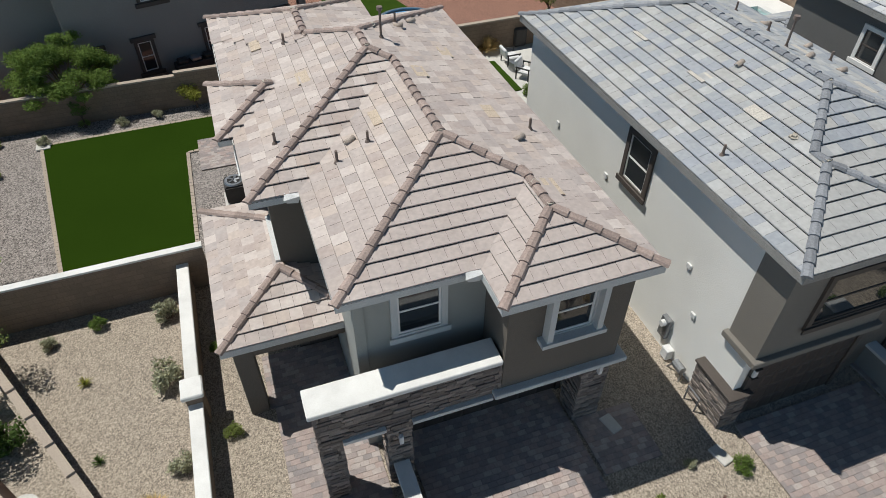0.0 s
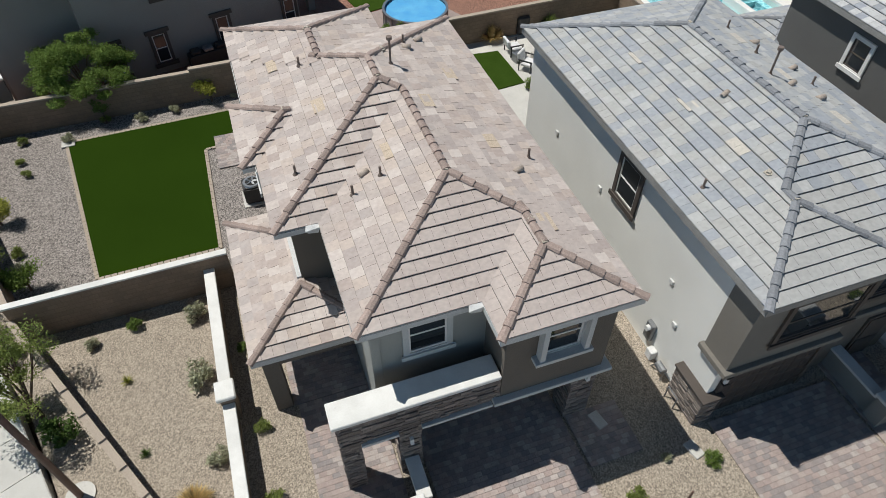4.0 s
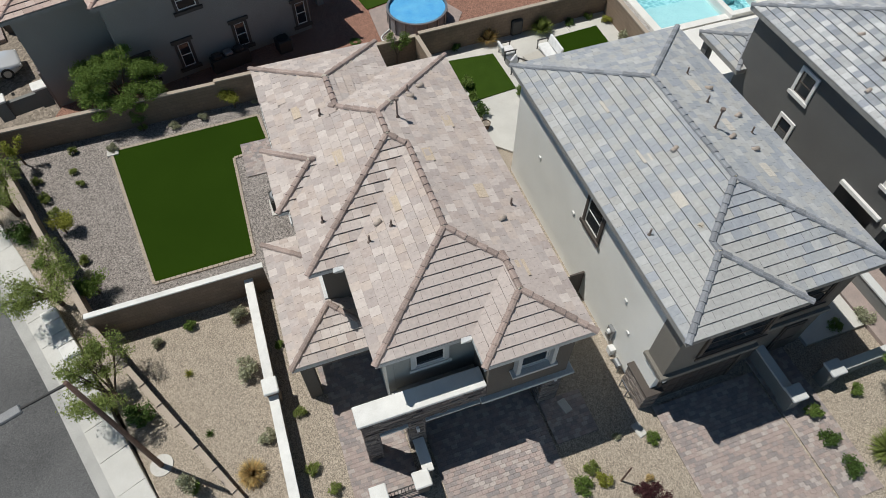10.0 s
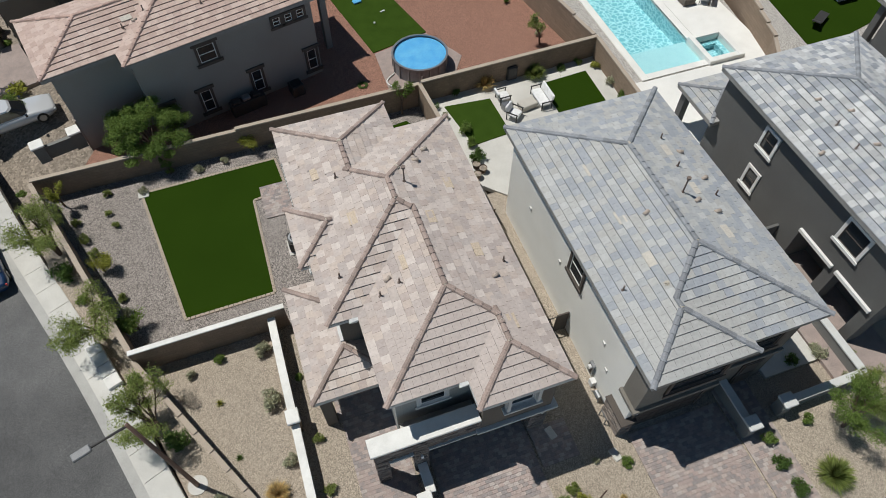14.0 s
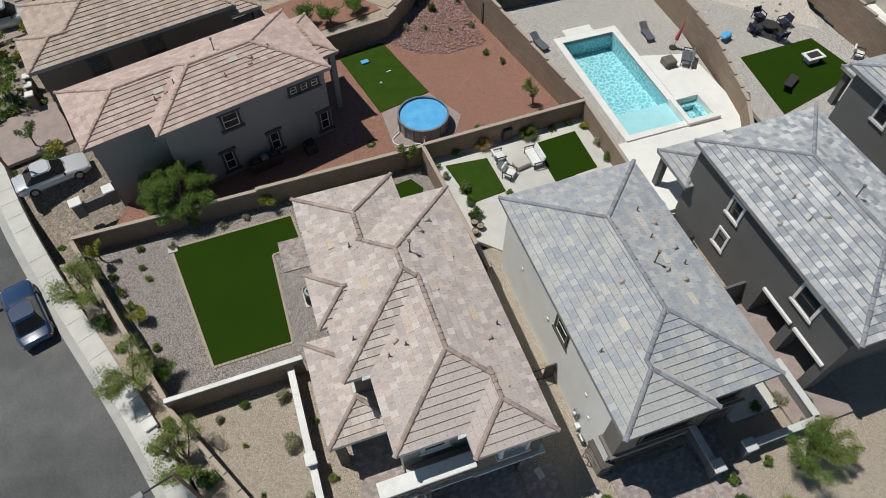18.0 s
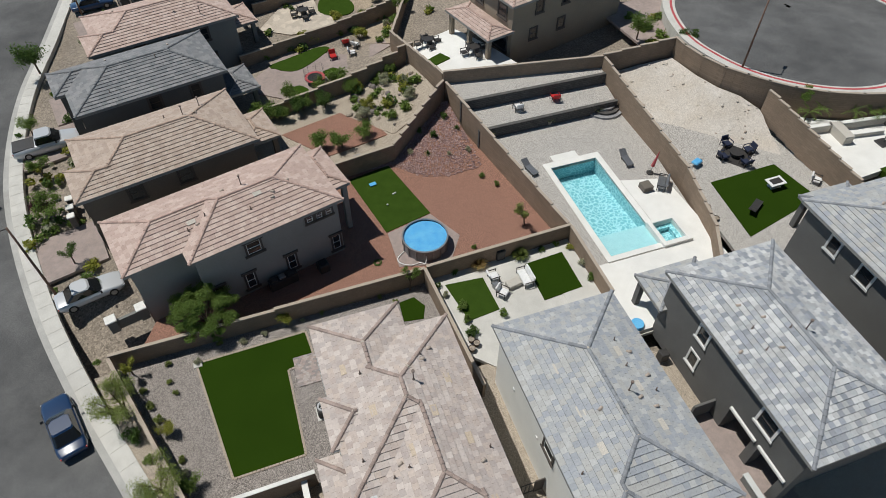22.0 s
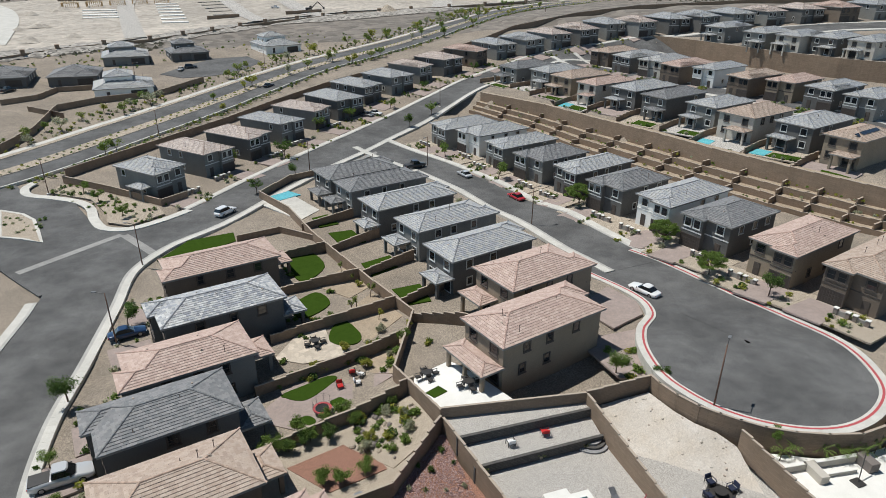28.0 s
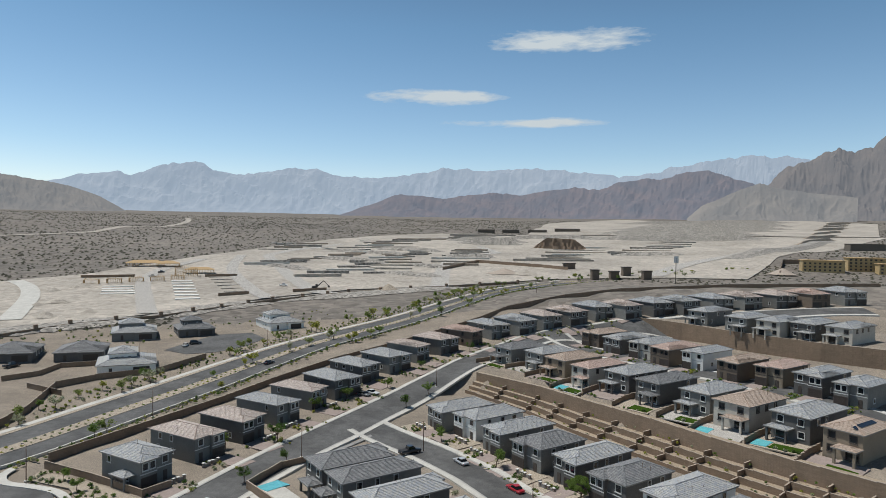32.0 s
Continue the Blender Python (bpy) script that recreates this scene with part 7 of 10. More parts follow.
slab("pool_deck", lot((29.4, 25.6), (31.4, 25.6), (31.2, 32.5), (27.5, 33.5), (27.5, 28.3), (29.4, 28.3)), .085, "concrete_white", "pale concrete pool deck")


def lounger(x, y, z, yaw, mat="metal_grey", back=25):
    ob = thing("sun_lounger", "grey sling sun lounger beside the pool", "lounger", "pool loungers", at=pose(x, y, z, 0, 0, yaw))
    link("seat", Soup().box(-.3, .3, -.95, .3, .28, .34).mesh("seat"), M[mat], ob)
    link("backrest", Soup().box(-.3, .3, 0, .7, -.03, .03).mesh("backrest"), M[mat], ob, at=pose(0, .3, .31, back, 0, 0))
    for px in (-.26, .26):
        for py in (-.85, .25):
            link("leg", cached("lleg", lambda: Soup().box(-.02, .02, -.02, .02, 0, .28).mesh("leg")), M["metal_dark"], ob, at=pose(px, py, 0))


for x, y, a in ((7.5, 42.0, 30), (16.0, 43.2, 15)):
    lounger(x, y, .06, a)
lounger(25.2, 37.0, .25, 140, "metal_dark")


def armchair(x, y, z, yaw, mat="white_plastic", tubing="metal_dark", label="white cushioned patio armchair", wide=.7):
    ob = thing("patio_chair", label, "chair", "patio chairs", at=pose(x, y, z, 0, 0, yaw))
    link("seat", bevel(Soup().box(-wide / 2, wide / 2, -.35, .3, .25, .42).mesh("seat"), .05), M[mat], ob)
    link("backrest", bevel(Soup().box(-wide / 2, wide / 2, 0, .14, 0, .5).mesh("backrest"), .04), M[mat], ob, at=pose(0, .28, .4, -14, 0, 0))
    for px in (-wide / 2 - .05, wide / 2 + .05):
        link("armrest", Soup().box(px - .03, px + .03, -.35, .38, .56, .61).mesh("armrest"), M[tubing], ob)
        for py in (-.3, .33):
            link("leg", cached("cleg", lambda: Soup().box(-.025, .025, -.025, .025, 0, .56).mesh("leg")), M[tubing], ob, at=pose(px, py, 0))
    return ob


for x, y, a in ((3.8, 30.2, 110), (4.4, 28.7, 60)):
    armchair(x, y, -.2, a)
armchair(6.1, 30.1, -.2, 290, wide=1.5, label="white cushioned two-seat patio sofa")
tagged(link("patio_table", bevel(Soup().box(-.55, .55, -.35, .35, 0, .38).mesh("patio_table"), .04), M["stucco_cream"], at=LOT @ pose(14.6, 26.3, -.2, 0, 0, 10)), "pale stone patio table", "table")
tagged(link("side_table", bevel(Soup().box(-.2, .2, -.2, .2, 0, .45).mesh("side_table"), .02), M["metal_grey"], at=pose(3.9, 29.4, -.2, 0, 0, 30)), "small grey patio side table", "table")
armchair(7.0, 49.3, 1.02, 200, label="white slatted garden chair on the terrace")
armchair(10.6, 50.8, 1.02, 190, "red_plastic", "red_plastic", "bright red slatted garden chair on the terrace")
armchair(18.4, 40.0, .1, 250, "metal_grey", wide=1.5, label="grey outdoor sofa beside the pool")
fp = tagged(link("fire_table", bevel(Soup().box(-.45, .45, -.45, .45, 0, .5).mesh("fire_table"), .04), M["stucco_dark"], at=pose(17.0, 39.6, .1, 0, 0, 20)), "dark square fire table by the pool", "table")
um = thing("parasol", "closed dark red garden parasol on a stand", "parasol", at=pose(17.8, 41.6, .05))
link("pole", Soup().tube((0, 0, 0), (.25, 0, 2.3), .03, n=8).mesh("pole"), M["metal_grey"], um)
link("canopy", Soup().tube((.07, 0, .8), (.26, 0, 2.35), .16, .03, 10).mesh("canopy"), M["kerb_red"], um)
link("foot", Soup().tube((0, 0, 0), (0, 0, .1), .3, n=14).mesh("foot"), M["metal_dark"], um)
# fire pit seats on a rug, and the lawn table
tagged(link("rug", Soup().box(-1.25, 1.25, -1.25, 1.25, 0, .02).mesh("rug"), M["metal_dark"], at=pose(25.7, 43.7, .2, 0, 0, 55)), "dark square outdoor rug", "rug")
pit = thing("fire_pit", "dark round fire pit table", "fire pit", at=pose(25.7, 43.7, .22))
link("top", Soup().tube((0, 0, .38), (0, 0, .45), .6, n=24).mesh("top"), M["metal_dark"], pit)
link("base", Soup().tube((0, 0, 0), (0, 0, .38), .38, n=16).mesh("base"), M["metal_dark"], pit)
for k in range(4):
    a = radians(20 + 90 * k)
    armchair(25.7 + 1.35 * math.cos(a), 43.7 + 1.35 * math.sin(a), .22, math.degrees(a) - 90, "navy", "navy", "navy blue patio armchair by the fire pit")
tt = thing("lawn_table", "pale square lawn table with a dark top", "table", at=pose(27.7, 39.7, .25, 0, 0, 20))
link("frame", bevel(Soup().box(-.75, .75, -.5, .5, .5, .6).mesh("frame"), .02), M["white_plastic"], tt)
link("inset", Soup().box(-.5, .5, -.3, .3, .6, .615).mesh("inset"), M["metal_dark"], tt)
link("pedestal", Soup().box(-.45, .45, -.3, .3, 0, .5).mesh("pedestal"), M["white_plastic"], tt)
wbar = thing("wheelbarrow", "blue wheelbarrow parked on pale gravel", "wheelbarrow", at=pose(21.9, 42.4, .2, 0, 0, 40))
link("tray", bevel(Soup().box(-.45, .45, -.3, .3, .3, .55).mesh("tray"), .08), M["blue_cover"], wbar)
link("wheel", Soup().tube((.6, -.05, .18), (.6, .05, .18), .18, n=14).mesh("wheel"), M["rubber"], wbar)
for sy in (-.25, .25):
    link("handle", Soup().tube((.5, sy * .4, .25), (-1.0, sy, .5), .02, n=6).mesh("handle"), M["trunk"], wbar)
for x, y in ((32.6, 41.4), (31.4, 40.2)):
    armchair(x, y, .2, 60, label="white plastic garden chair on gravel")


def pot(x, y, z, size=1.0, plant="spiky", leaf="olive", mat="block_cap"):
    ob = thing("plant_pot", "round clay plant pot with a spiky plant" if plant else "empty round dark plant pot", "plant pot", "plant pots", at=pose(x, y, z) @ Matrix.Diagonal((size, size, size, 1)))
    link("pot", cached("pot", lambda: Soup().tube((0, 0, 0), (0, 0, .42), .19, .28, 16, False).mesh("pot", True)).copy(), M[mat], ob)
    link("soil", cached("potsoil", lambda: Soup().tube((0, 0, .3), (0, 0, .37), .25, n=14).mesh("soil")), M["soil"], ob)
    if plant:
        link("foliage", cached(("potp", leaf), lambda: tuft_mesh(4, .5, .75, 70)), M["leaf_" + leaf], ob, at=pose(0, 0, .35))


for x, y, s in ((4.2, 46.4, 1.1), (9.9, 48.4, 1.0), (14.6, 50.0, 1.0)):
    pot(x, y, .05, s)
for x, y in ((21.5, 37.2), (21.8, 35.9)):
    pot(x, y, .05, .9, None, mat="trunk")
for u, v in ((10.3, 22.6), (10.75, 22.9), (10.5, 23.3)):
    q = LOT @ Vector((u - .6, v - .6, 0))
    pot(q.x, q.y, -.2, .85, None, mat="trunk")
# terraces behind the pool
slab("terrace", [(3.4, 46.2), (16.3, 50.65), (15.6, 54.6), (1.2, 51.9)], 1.02, "gravel_pale", "pale grey gravel terrace", thick=1.1)
slab("terrace", [(1.7, 49.15), (16.0, 53.75), (15.6, 54.7), (0.4, 52.0)], 2.0, "gravel_pale", "upper pale gravel terrace", thick=1.2)
poly_wall("terrace_wall", [(3.4, 46.15, 1.1), (16.3, 50.6, 1.1)], 1.1, .3, "block_dark", "block_dark", "dark split-block terrace wall")
poly_wall("terrace_wall", [(1.8, 49.1, 2.08), (16.0, 53.7, 2.08)], 1.2, .3, "block_dark", "block_dark", "dark split-block terrace wall")
for k in range(4):
    pts = [(15.3 + (1.9 - .4 * k) * math.cos(t), 50.9 + (1.9 - .4 * k) * math.sin(t)) for t in [radians(150 + 15 * j) for j in range(15)]]
    tagged(link("garden_step", Soup().prism(pts, -.1, .24 + .2 * k).mesh("garden_step"), M["block_dark" if k % 2 else "frame_grey"]), "curved grey block garden step", "step", "garden steps")
for x, y in ((7.3, 47.9), (11.7, 49.5)):
    tagged(link("lamp_post", bevel(Soup().box(-.12, .12, -.12, .12, 0, .75).mesh("lamp_post"), .02), M["block_cap"], at=pose(x, y, .05)), "short tan stone garden lamp post", "lamp post")
# the red garden
for x, y, s, leaf in ((3.4, 42.2, .75, "green"), (4.6, 41.1, .75, "green"), (6.6, 37.4, .8, "sage"), (2.5, 33.9, .6, "green"), (1.0, 44.0, .5, "olive")):
    shrub(x, y, -.85, s, leaf)
tree(6.7, 36.3, -.85, "sapling", 1.0, "olive", "young olive-green tree in red gravel")
RB_TOE = [(-7.6, 42.9), (-4.4, 43.6), (-1.9, 42.2), (.7, 42.2), (3.6, 43.6)]
RB_TOP = [(-4.45, 44.5), (-2.9, 46.9), (-1.3, 49.5), (-.1, 51.4), (.45, 51.4)]


def rock_slope(t, w):
    """A place on the rocky bank: t along it, w up it."""
    a = min(3, int(t * 4))
    p = Vector(RB_TOE[a]).lerp(Vector(RB_TOE[a + 1]), t * 4 - a)
    q = Vector(RB_TOP[a]).lerp(Vector(RB_TOP[a + 1]), t * 4 - a)
    c = p.lerp(q, w)
    return (c.x, c.y, -.86 + (.25 + 1.1 * t) * w ** .8 + .07 * noise.noise(Vector((c.x * 1.3, c.y * 1.3, 2))) * (w > 0))


rb_s = Soup()
rb_s.v = [rock_slope(i / 24, k / 12) for k in range(13) for i in range(25)]
rb_s.f = [(k * 25 + i, k * 25 + i + 1, (k + 1) * 25 + i + 1, (k + 1) * 25 + i) for k in range(12) for i in range(24)]
tagged(link("red_bank", rb_s.mesh("red_bank", True), M["gravel_red"]), "bank of broken dusty-red rock below the wall", "bank", kind="structure")
rk = Soup()
rr_ = random.Random(2)
for k in range(4600):
    x, y, z = rock_slope(rr_.random(), rr_.random())
    q = rr_.uniform(.035, .085)
    rk.box(-q, q, -q * .75, q * .75, -q * .6, q * .6, pose(x, y, z + q * .2, rr_.uniform(0, 90), rr_.uniform(0, 90), rr_.uniform(0, 90)))
tagged(link("broken_rock", rk.mesh("broken_rock"), M["rock_rose"]), "loose broken dusty-red rock on a bank", "rocks", kind="stuff")
for x, y, s in ((-4.0, 46.0, .8), (-2.2, 47.6, .8), (-.8, 47.0, 1.0), (2.3, 45.2, .8), (.6, 44.7, .8), (-1.3, 44.8, .9), (-2.9, 44.9, .7), (0.2, 49.4, .9), (1.3, 47.8, .8)):
    shrub(x, y, min((Vector(rock_slope(a / 20, b / 10)) for a in range(21) for b in range(11)), key=lambda v: math.hypot(v.x - x, v.y - y)).z, s * 1.15, "dark" if int(x * 7) % 2 else "sage", "shrub" if int(x * 5) % 3 else "spiky")
bbq = thing("barbecue", "stainless barbecue grill on a cart", "barbecue", at=pose(-7.4, 43.6, -.8, 0, 0, 30))
link("cart", bevel(Soup().box(-.4, .4, -.25, .25, .1, .8).mesh("cart"), .02), M["metal_dark"], bbq)
link("hood", bevel(Soup().box(-.42, .42, -.28, .28, .8, 1.15).mesh("hood"), .1, 2), M["metal_grey"], bbq)
link("side_shelf", Soup().box(-.85, .85, -.22, .22, .78, .82).mesh("side_shelf"), M["metal_grey"], bbq)
tagged(link("board_game", bevel(Soup().box(-.3, .3, -.2, .2, 0, .1).mesh("board_game"), .02), M["blue_cover"], at=pose(-6.0, 41.1, -.78, 0, 0, 30)), "blue plastic box lying on turf", "toy")
# beside the pink-roofed house
for x, y, mt in ((9.0, -.2, "metal_dark"),):
    u2 = thing("heat_pump", "dark outdoor air conditioning unit by the wall", "air conditioner", at=S1 @ pose(x - .3, y - .35, .0))
    link("casing", bevel(Soup().box(-.4, .4, -.4, .4, 0, .8).mesh("casing"), .05), M[mt], u2)
    link("fan_grille", Soup().tube((0, 0, .8), (0, 0, .84), .33, n=18).mesh("fan_grille"), M["rubber"], u2)
bench = thing("outdoor_kitchen", "long dark barbecue counter along the house wall", "barbecue", at=S1 @ pose(5.6, -.2, .0))
link("counter", bevel(Soup().box(-1.1, 1.1, -.3, .3, 0, .85).mesh("counter"), .03), M["metal_dark"], bench)
for k in range(3):
    link("lid", bevel(Soup().box(-.25, .25, -.24, .24, .85, 1.05).mesh("lid"), .05), M["metal_grey"] if k == 1 else M["metal_dark"], bench, at=pose(-.7 + .65 * k, 0, 0))
gpw = thing("garden_pier_wall", "low plastered entry wall with white-capped piers", "wall", at=pose(-22.3, 27.0, -.9, 0, 0, 33))
for k, x in enumerate((-1.2, .9)):
    link("pier", Soup().box(x - .3, x + .3, -.3, .3, -.2, .95).mesh("pier"), M["stucco_mid"], gpw)
    link("pier_cap", bevel(Soup().box(x - .38, x + .38, -.38, .38, .95, 1.08).mesh("pier_cap"), .03), M["cap_white"], gpw)
link("panel", Soup().box(-.9, .6, -.12, .12, -.2, .7).mesh("panel"), M["stucco_mid"], gpw)
# neighbour's garden
for x, y, s, leaf in ((1.5, 27.5, 1.1, "green"), (2.0, 25.4, 1.3, "dark"), (1.7, 26.4, 1.0, "green"), (9.9, 33.2, .9, "lime"), (10.8, 31.6, 1.3, "sage"), (11.0, 30.2, 1.1, "green"), (4.3, 26.9, .9, "green"), (0.2, 28.6, .8, "sage"), (-.4, 29.4, .8, "dark"), (1.0, 30.6, .8, "dark"), (7.6, 33.0, .8, "dark"), (8.8, 33.5, .7, "green")):
    shrub(x, y, -.2, s, leaf)
for x, y in ((2.7, 31.5), (5.9, 32.4)):
    shrub(x, y, -.2, 1.35, "straw" if x < 4 else "olive", "tuft")
tagged(link("grill_cover", bevel(Soup().box(-.35, .35, -.25, .25, 0, 1.0).mesh("grill_cover"), .08), M["metal_dark"], at=pose(4.4, 32.2, -.2, 0, 0, 20)), "black covered barbecue against the wall", "barbecue")
tagged(link("float_toy", Soup().tube((0, 0, 0), (0, 0, .25), .5, .45, 16).mesh("float_toy"), M["blue_cover"], at=LOT @ pose(21.2, 20.0, .09)), "bright blue inflatable lying on the deck", "toy")
tagged(link("bin", bevel(Soup().box(-.3, .3, -.3, .3, 0, .8).mesh("bin"), .05), M["metal_dark"], at=LOT @ pose(21.5, 17.2, -.15)), "dark outdoor condenser beside the wall", "air conditioner")

# ---- the middle of the block, the far rows and the building site ----
def patch(name, poly, lift, mat, label, category="ground cover", cell=3.0, at=ground_z):
    """A ground cover that follows the lie of the land."""
    s = Soup()
    x0, x1 = min(p[0] for p in poly), max(p[0] for p in poly)
    y0, y1 = min(p[1] for p in poly), max(p[1] for p in poly)
    for i in range(int((x1 - x0) / cell) + 1):
        strip = clip(clip(poly, 0, x0 + i * cell, True), 0, x0 + (i + 1) * cell, False)
        for j in range(int((y1 - y0) / cell) + 1):
            if len(strip) < 3:
                break
            q = clip(clip(strip, 1, y0 + j * cell, True), 1, y0 + (j + 1) * cell, False)
            if len(q) > 2:
                a = sum(q[m][0] * q[(m + 1) % len(q)][1] - q[(m + 1) % len(q)][0] * q[m][1] for m in range(len(q)))
                q = q if a > 0 else q[::-1]
                s.add([(x, y, at(x, y) + lift) for x, y in q], [tuple(range(len(q)))])
    n = len(poly)
    for k in range(n):
        (ax, ay), (bx, by) = poly[k], poly[(k + 1) % n]
        m = max(1, int(math.hypot(bx - ax, by - ay) / cell))
        for t in range(m):
            p, q = [(ax + (bx - ax) * u / m, ay + (by - ay) * u / m) for u in (t, t + 1)]
            s.add([(*p, at(*p) + lift), (*q, at(*q) + lift), (*q, at(*q) + lift - .25), (*p, at(*p) + lift - .25)], [(0, 1, 2, 3)])
    return tagged(link(name, s.welded().mesh(name), M[mat]), label, category, kind="structure")


def gwall(pts, h=1.7, label="stepped brown block wall between gardens", name="garden_wall", thick=.2):
    out = []
    for (ax, ay), (bx, by) in zip(pts, pts[1:]):
        out.append((ax, ay, ground_z(ax, ay) + h))
    out.append((*pts[-1], ground_z(*pts[-1]) + h))
    return poly_wall(name, out, h, thick, label=label)


def rounded(poly):
    """The same outline with soft corners."""
    line = smooth_line([(x, y, 0) for x, y in poly + poly[:2]], 4)
    n = len(poly) * 4
    return [(p.x, p.y) for p in line[2:n + 2]]


for poly in ([(-25.6, 95.7), (-22.3, 99), (-18.8, 93.4), (-21.4, 87.8)], [(-21.8, 79.9), (-18.6, 84), (-15.9, 80.5), (-18.9, 76.6)], [(-14.5, 70.9), (-13.2, 69.8), (-10.7, 70.2), (-10.6, 72.5), (-13.4, 76.1), (-14.6, 73.8)],
             [(-18.2, 59.4), (-16.5, 58.5), (-14.7, 58.9), (-12.3, 62.6), (-13.5, 63.1), (-15.9, 61.3)], [(-15.6, 55.0), (-14.5, 55.8), (-13.4, 55.0), (-13.8, 54.2)], [(-12.4, 58.2), (-11.4, 59), (-10.6, 58.2), (-11.6, 57.2)]):
    patch("lawn", rounded(poly), .14, "turf_far", "small green turf lawn with a curved edge behind a house", "lawn", 1.5)
for poly in ([(-13, 94.3), (-8.6, 97.5), (-6.9, 92.7), (-10.7, 89.2)], [(-7.3, 84.7), (-3.1, 86.1), (-1.3, 80.4), (-4.5, 79.7)], [(-25.1, 115.9), (-22.5, 118.4), (-19.4, 112.9), (-22.6, 110.4)], [(-20.5, 107.5), (-16.5, 109.5), (-13.2, 103.8), (-17, 101.2)]):
    patch("lawn", poly, .14, "turf_far", "small green turf lawn behind a house", "lawn")
patch("lawn", [(-47.2, 96.2), (-44.9, 104.3), (-38.1, 108.3), (-36.4, 104.1), (-42.5, 97.3)], .12, "turf_far", "green grass verge beside the pavement", "lawn")
patch("patio", [(-20.7, 66.8), (-19.1, 72.2), (-15.5, 73.8), (-14.4, 70.9), (-11.8, 68.7), (-12.4, 67.1), (-16.9, 65.7)], .12, "flagstone", "pale flagstone patio", "patio")
patch("patio", [(-20.5, 55.2), (-16.5, 62.5), (-10, 61.5), (-6.5, 64.8), (-5.6, 62.4), (-10.2, 58.2), (-14.5, 53.2)], .09, "paver_far", "rosy grey paved patio", "patio")
for poly in ([(-18.9, 86), (-15.6, 93.3), (-10, 86.7), (-13.3, 82.2)], [(-13.9, 77.3), (-10.2, 83.9), (-5.2, 76.8), (-9.6, 69.9)], [(-12.6, 66.2), (-9.6, 69.2), (-4.8, 71.5), (-4.4, 62.5), (-8.5, 63.5)]):
    patch("bank", poly, .08, "bank_tan", "bare tan bank planted with saplings", "bank")
patch("garden_ground", [(-24, 36.5), (-17, 38.3), (-9.3, 42.1), (-4.5, 44.6), (-.1, 52.1), (-3.4, 58), (-14, 52), (-24, 45.5)], .05, "gravel_tan", "tan gravel between the back gardens", "garden", 2.0)
patch("garden_bed", [(-15, 47.9), (-8.4, 52.2), (-5.1, 47.6), (-10.3, 44.7)], .10, "gravel_red", "red gravel garden with citrus bushes", "garden")
patch("garden_bed", [(-10.1, 51.3), (-5.9, 58.9), (-.1, 52.2), (-4.5, 47.6)], .10, "gravel_tan", "tan rocky garden bank", "garden")
patch("patio", [(-3.9, 60.2), (1.1, 63.7), (7.9, 56.1), (.4, 52.6)], .12, "concrete_white", "bright white concrete patio", "patio")
patch("lawn", [(-1.6, 57.6), (-.2, 58.5), (.8, 57.4), (-.6, 56.5)], .17, "turf_far", "small square of turf in a white patio", "lawn")
for poly, mt, lb in (([(24.3, 82.7), (27.4, 78.0), (27.2, 74.5), (22.5, 71.0), (19, 77)], "paver_far", "rosy paved drive"), ([(17, 68.5), (25.5, 70.5), (24, 60), (20.5, 60)], "paver_far", "rosy paved drive"),
                     ([(-36.5, 123.1), (-27.1, 114.7), (-24.5, 121), (-33, 131)], "concrete", "pale concrete pool terrace")):
    patch("paved_yard", poly, .1, mt, lb, "paving")
patch("pool", [(-36.5, 127.6), (-33.0, 131.6), (-30.0, 129.6), (-33.5, 125.6)], .2, "pool_far", "small blue swimming pool", "pool")
# walls
poly_wall("garden_wall", [(-5.4, 61.5, 1.6), (-3.7, 75.7, 1.1), (-9.8, 84.2, 1.0), (-15.8, 93.2, .8), (-22.6, 104.2, .3), (-30, 118, -.2), (-38, 127, -.3), (-34, 139, -.6), (-29, 143, -.8)], 1.8, label="long stepped brown block wall behind the gardens")
for a, b in (((-18, 49.5), (-3, 59)), ((-21, 59.5), (-5.3, 69.5)), ((-22, 70.5), (-6.2, 79.5)), ((-24, 83.5), (-12.5, 88.5)), ((-27, 96), (-19.5, 99.5)), ((-3.9, 75), (3.5, 72.5)), ((-6, 79.2), (1, 84.5)), ((-12.5, 88.5), (-4.5, 95.5)), ((-19, 98.5), (-10.5, 107)), ((-25.5, 109), (-16.5, 118))):
    m = 5
    pts = [(a[0] + (b[0] - a[0]) * k / m, a[1] + (b[1] - a[1]) * k / m) for k in range(m + 1)]
    poly_wall("garden_wall", [(x, y, ground_z(x, y) + 1.3 + .7 * k / m) for k, (x, y) in enumerate(pts)], 1.9, label="sawtooth-topped brown block wall between gardens")
gwall([(-36, 104), (-29.5, 108), (-22.6, 104.2)], 1.2)
gwall([(-84.6, 137.2), (-70, 130), (-56.8, 122.4), (-53.4, 127.4)], 1.5)
gwall([(-111.8, 158.2), (-113.1, 175.8), (-119.9, 200.3), (-113.1, 210.8), (-96.8, 223.0), (-88.4, 243.5)], 2.0, "brown block wall along the boulevard verge")
gwall([(-128, 199), (-113.5, 192.5)], 1.7)
gwall([(-140, 205), (-133.0, 213.3), (-132.5, 224.2), (-120, 230)], 1.7)
# junction: curved pavement and planted island
cp = [Vector((p.x, p.y)) for p in smooth_line([(a, b, 0) for a, b in [(-49.5, 119.5), (-53.2, 113.2), (-57.6, 108.8), (-63.1, 109.3), (-67.4, 114.0), (-71.1, 120.0), (-75.3, 123.6), (-81.1, 125.6), (-87.4, 127.2), (-90.9, 131.3), (-91.4, 136.1)]], 5)]
s = Soup()
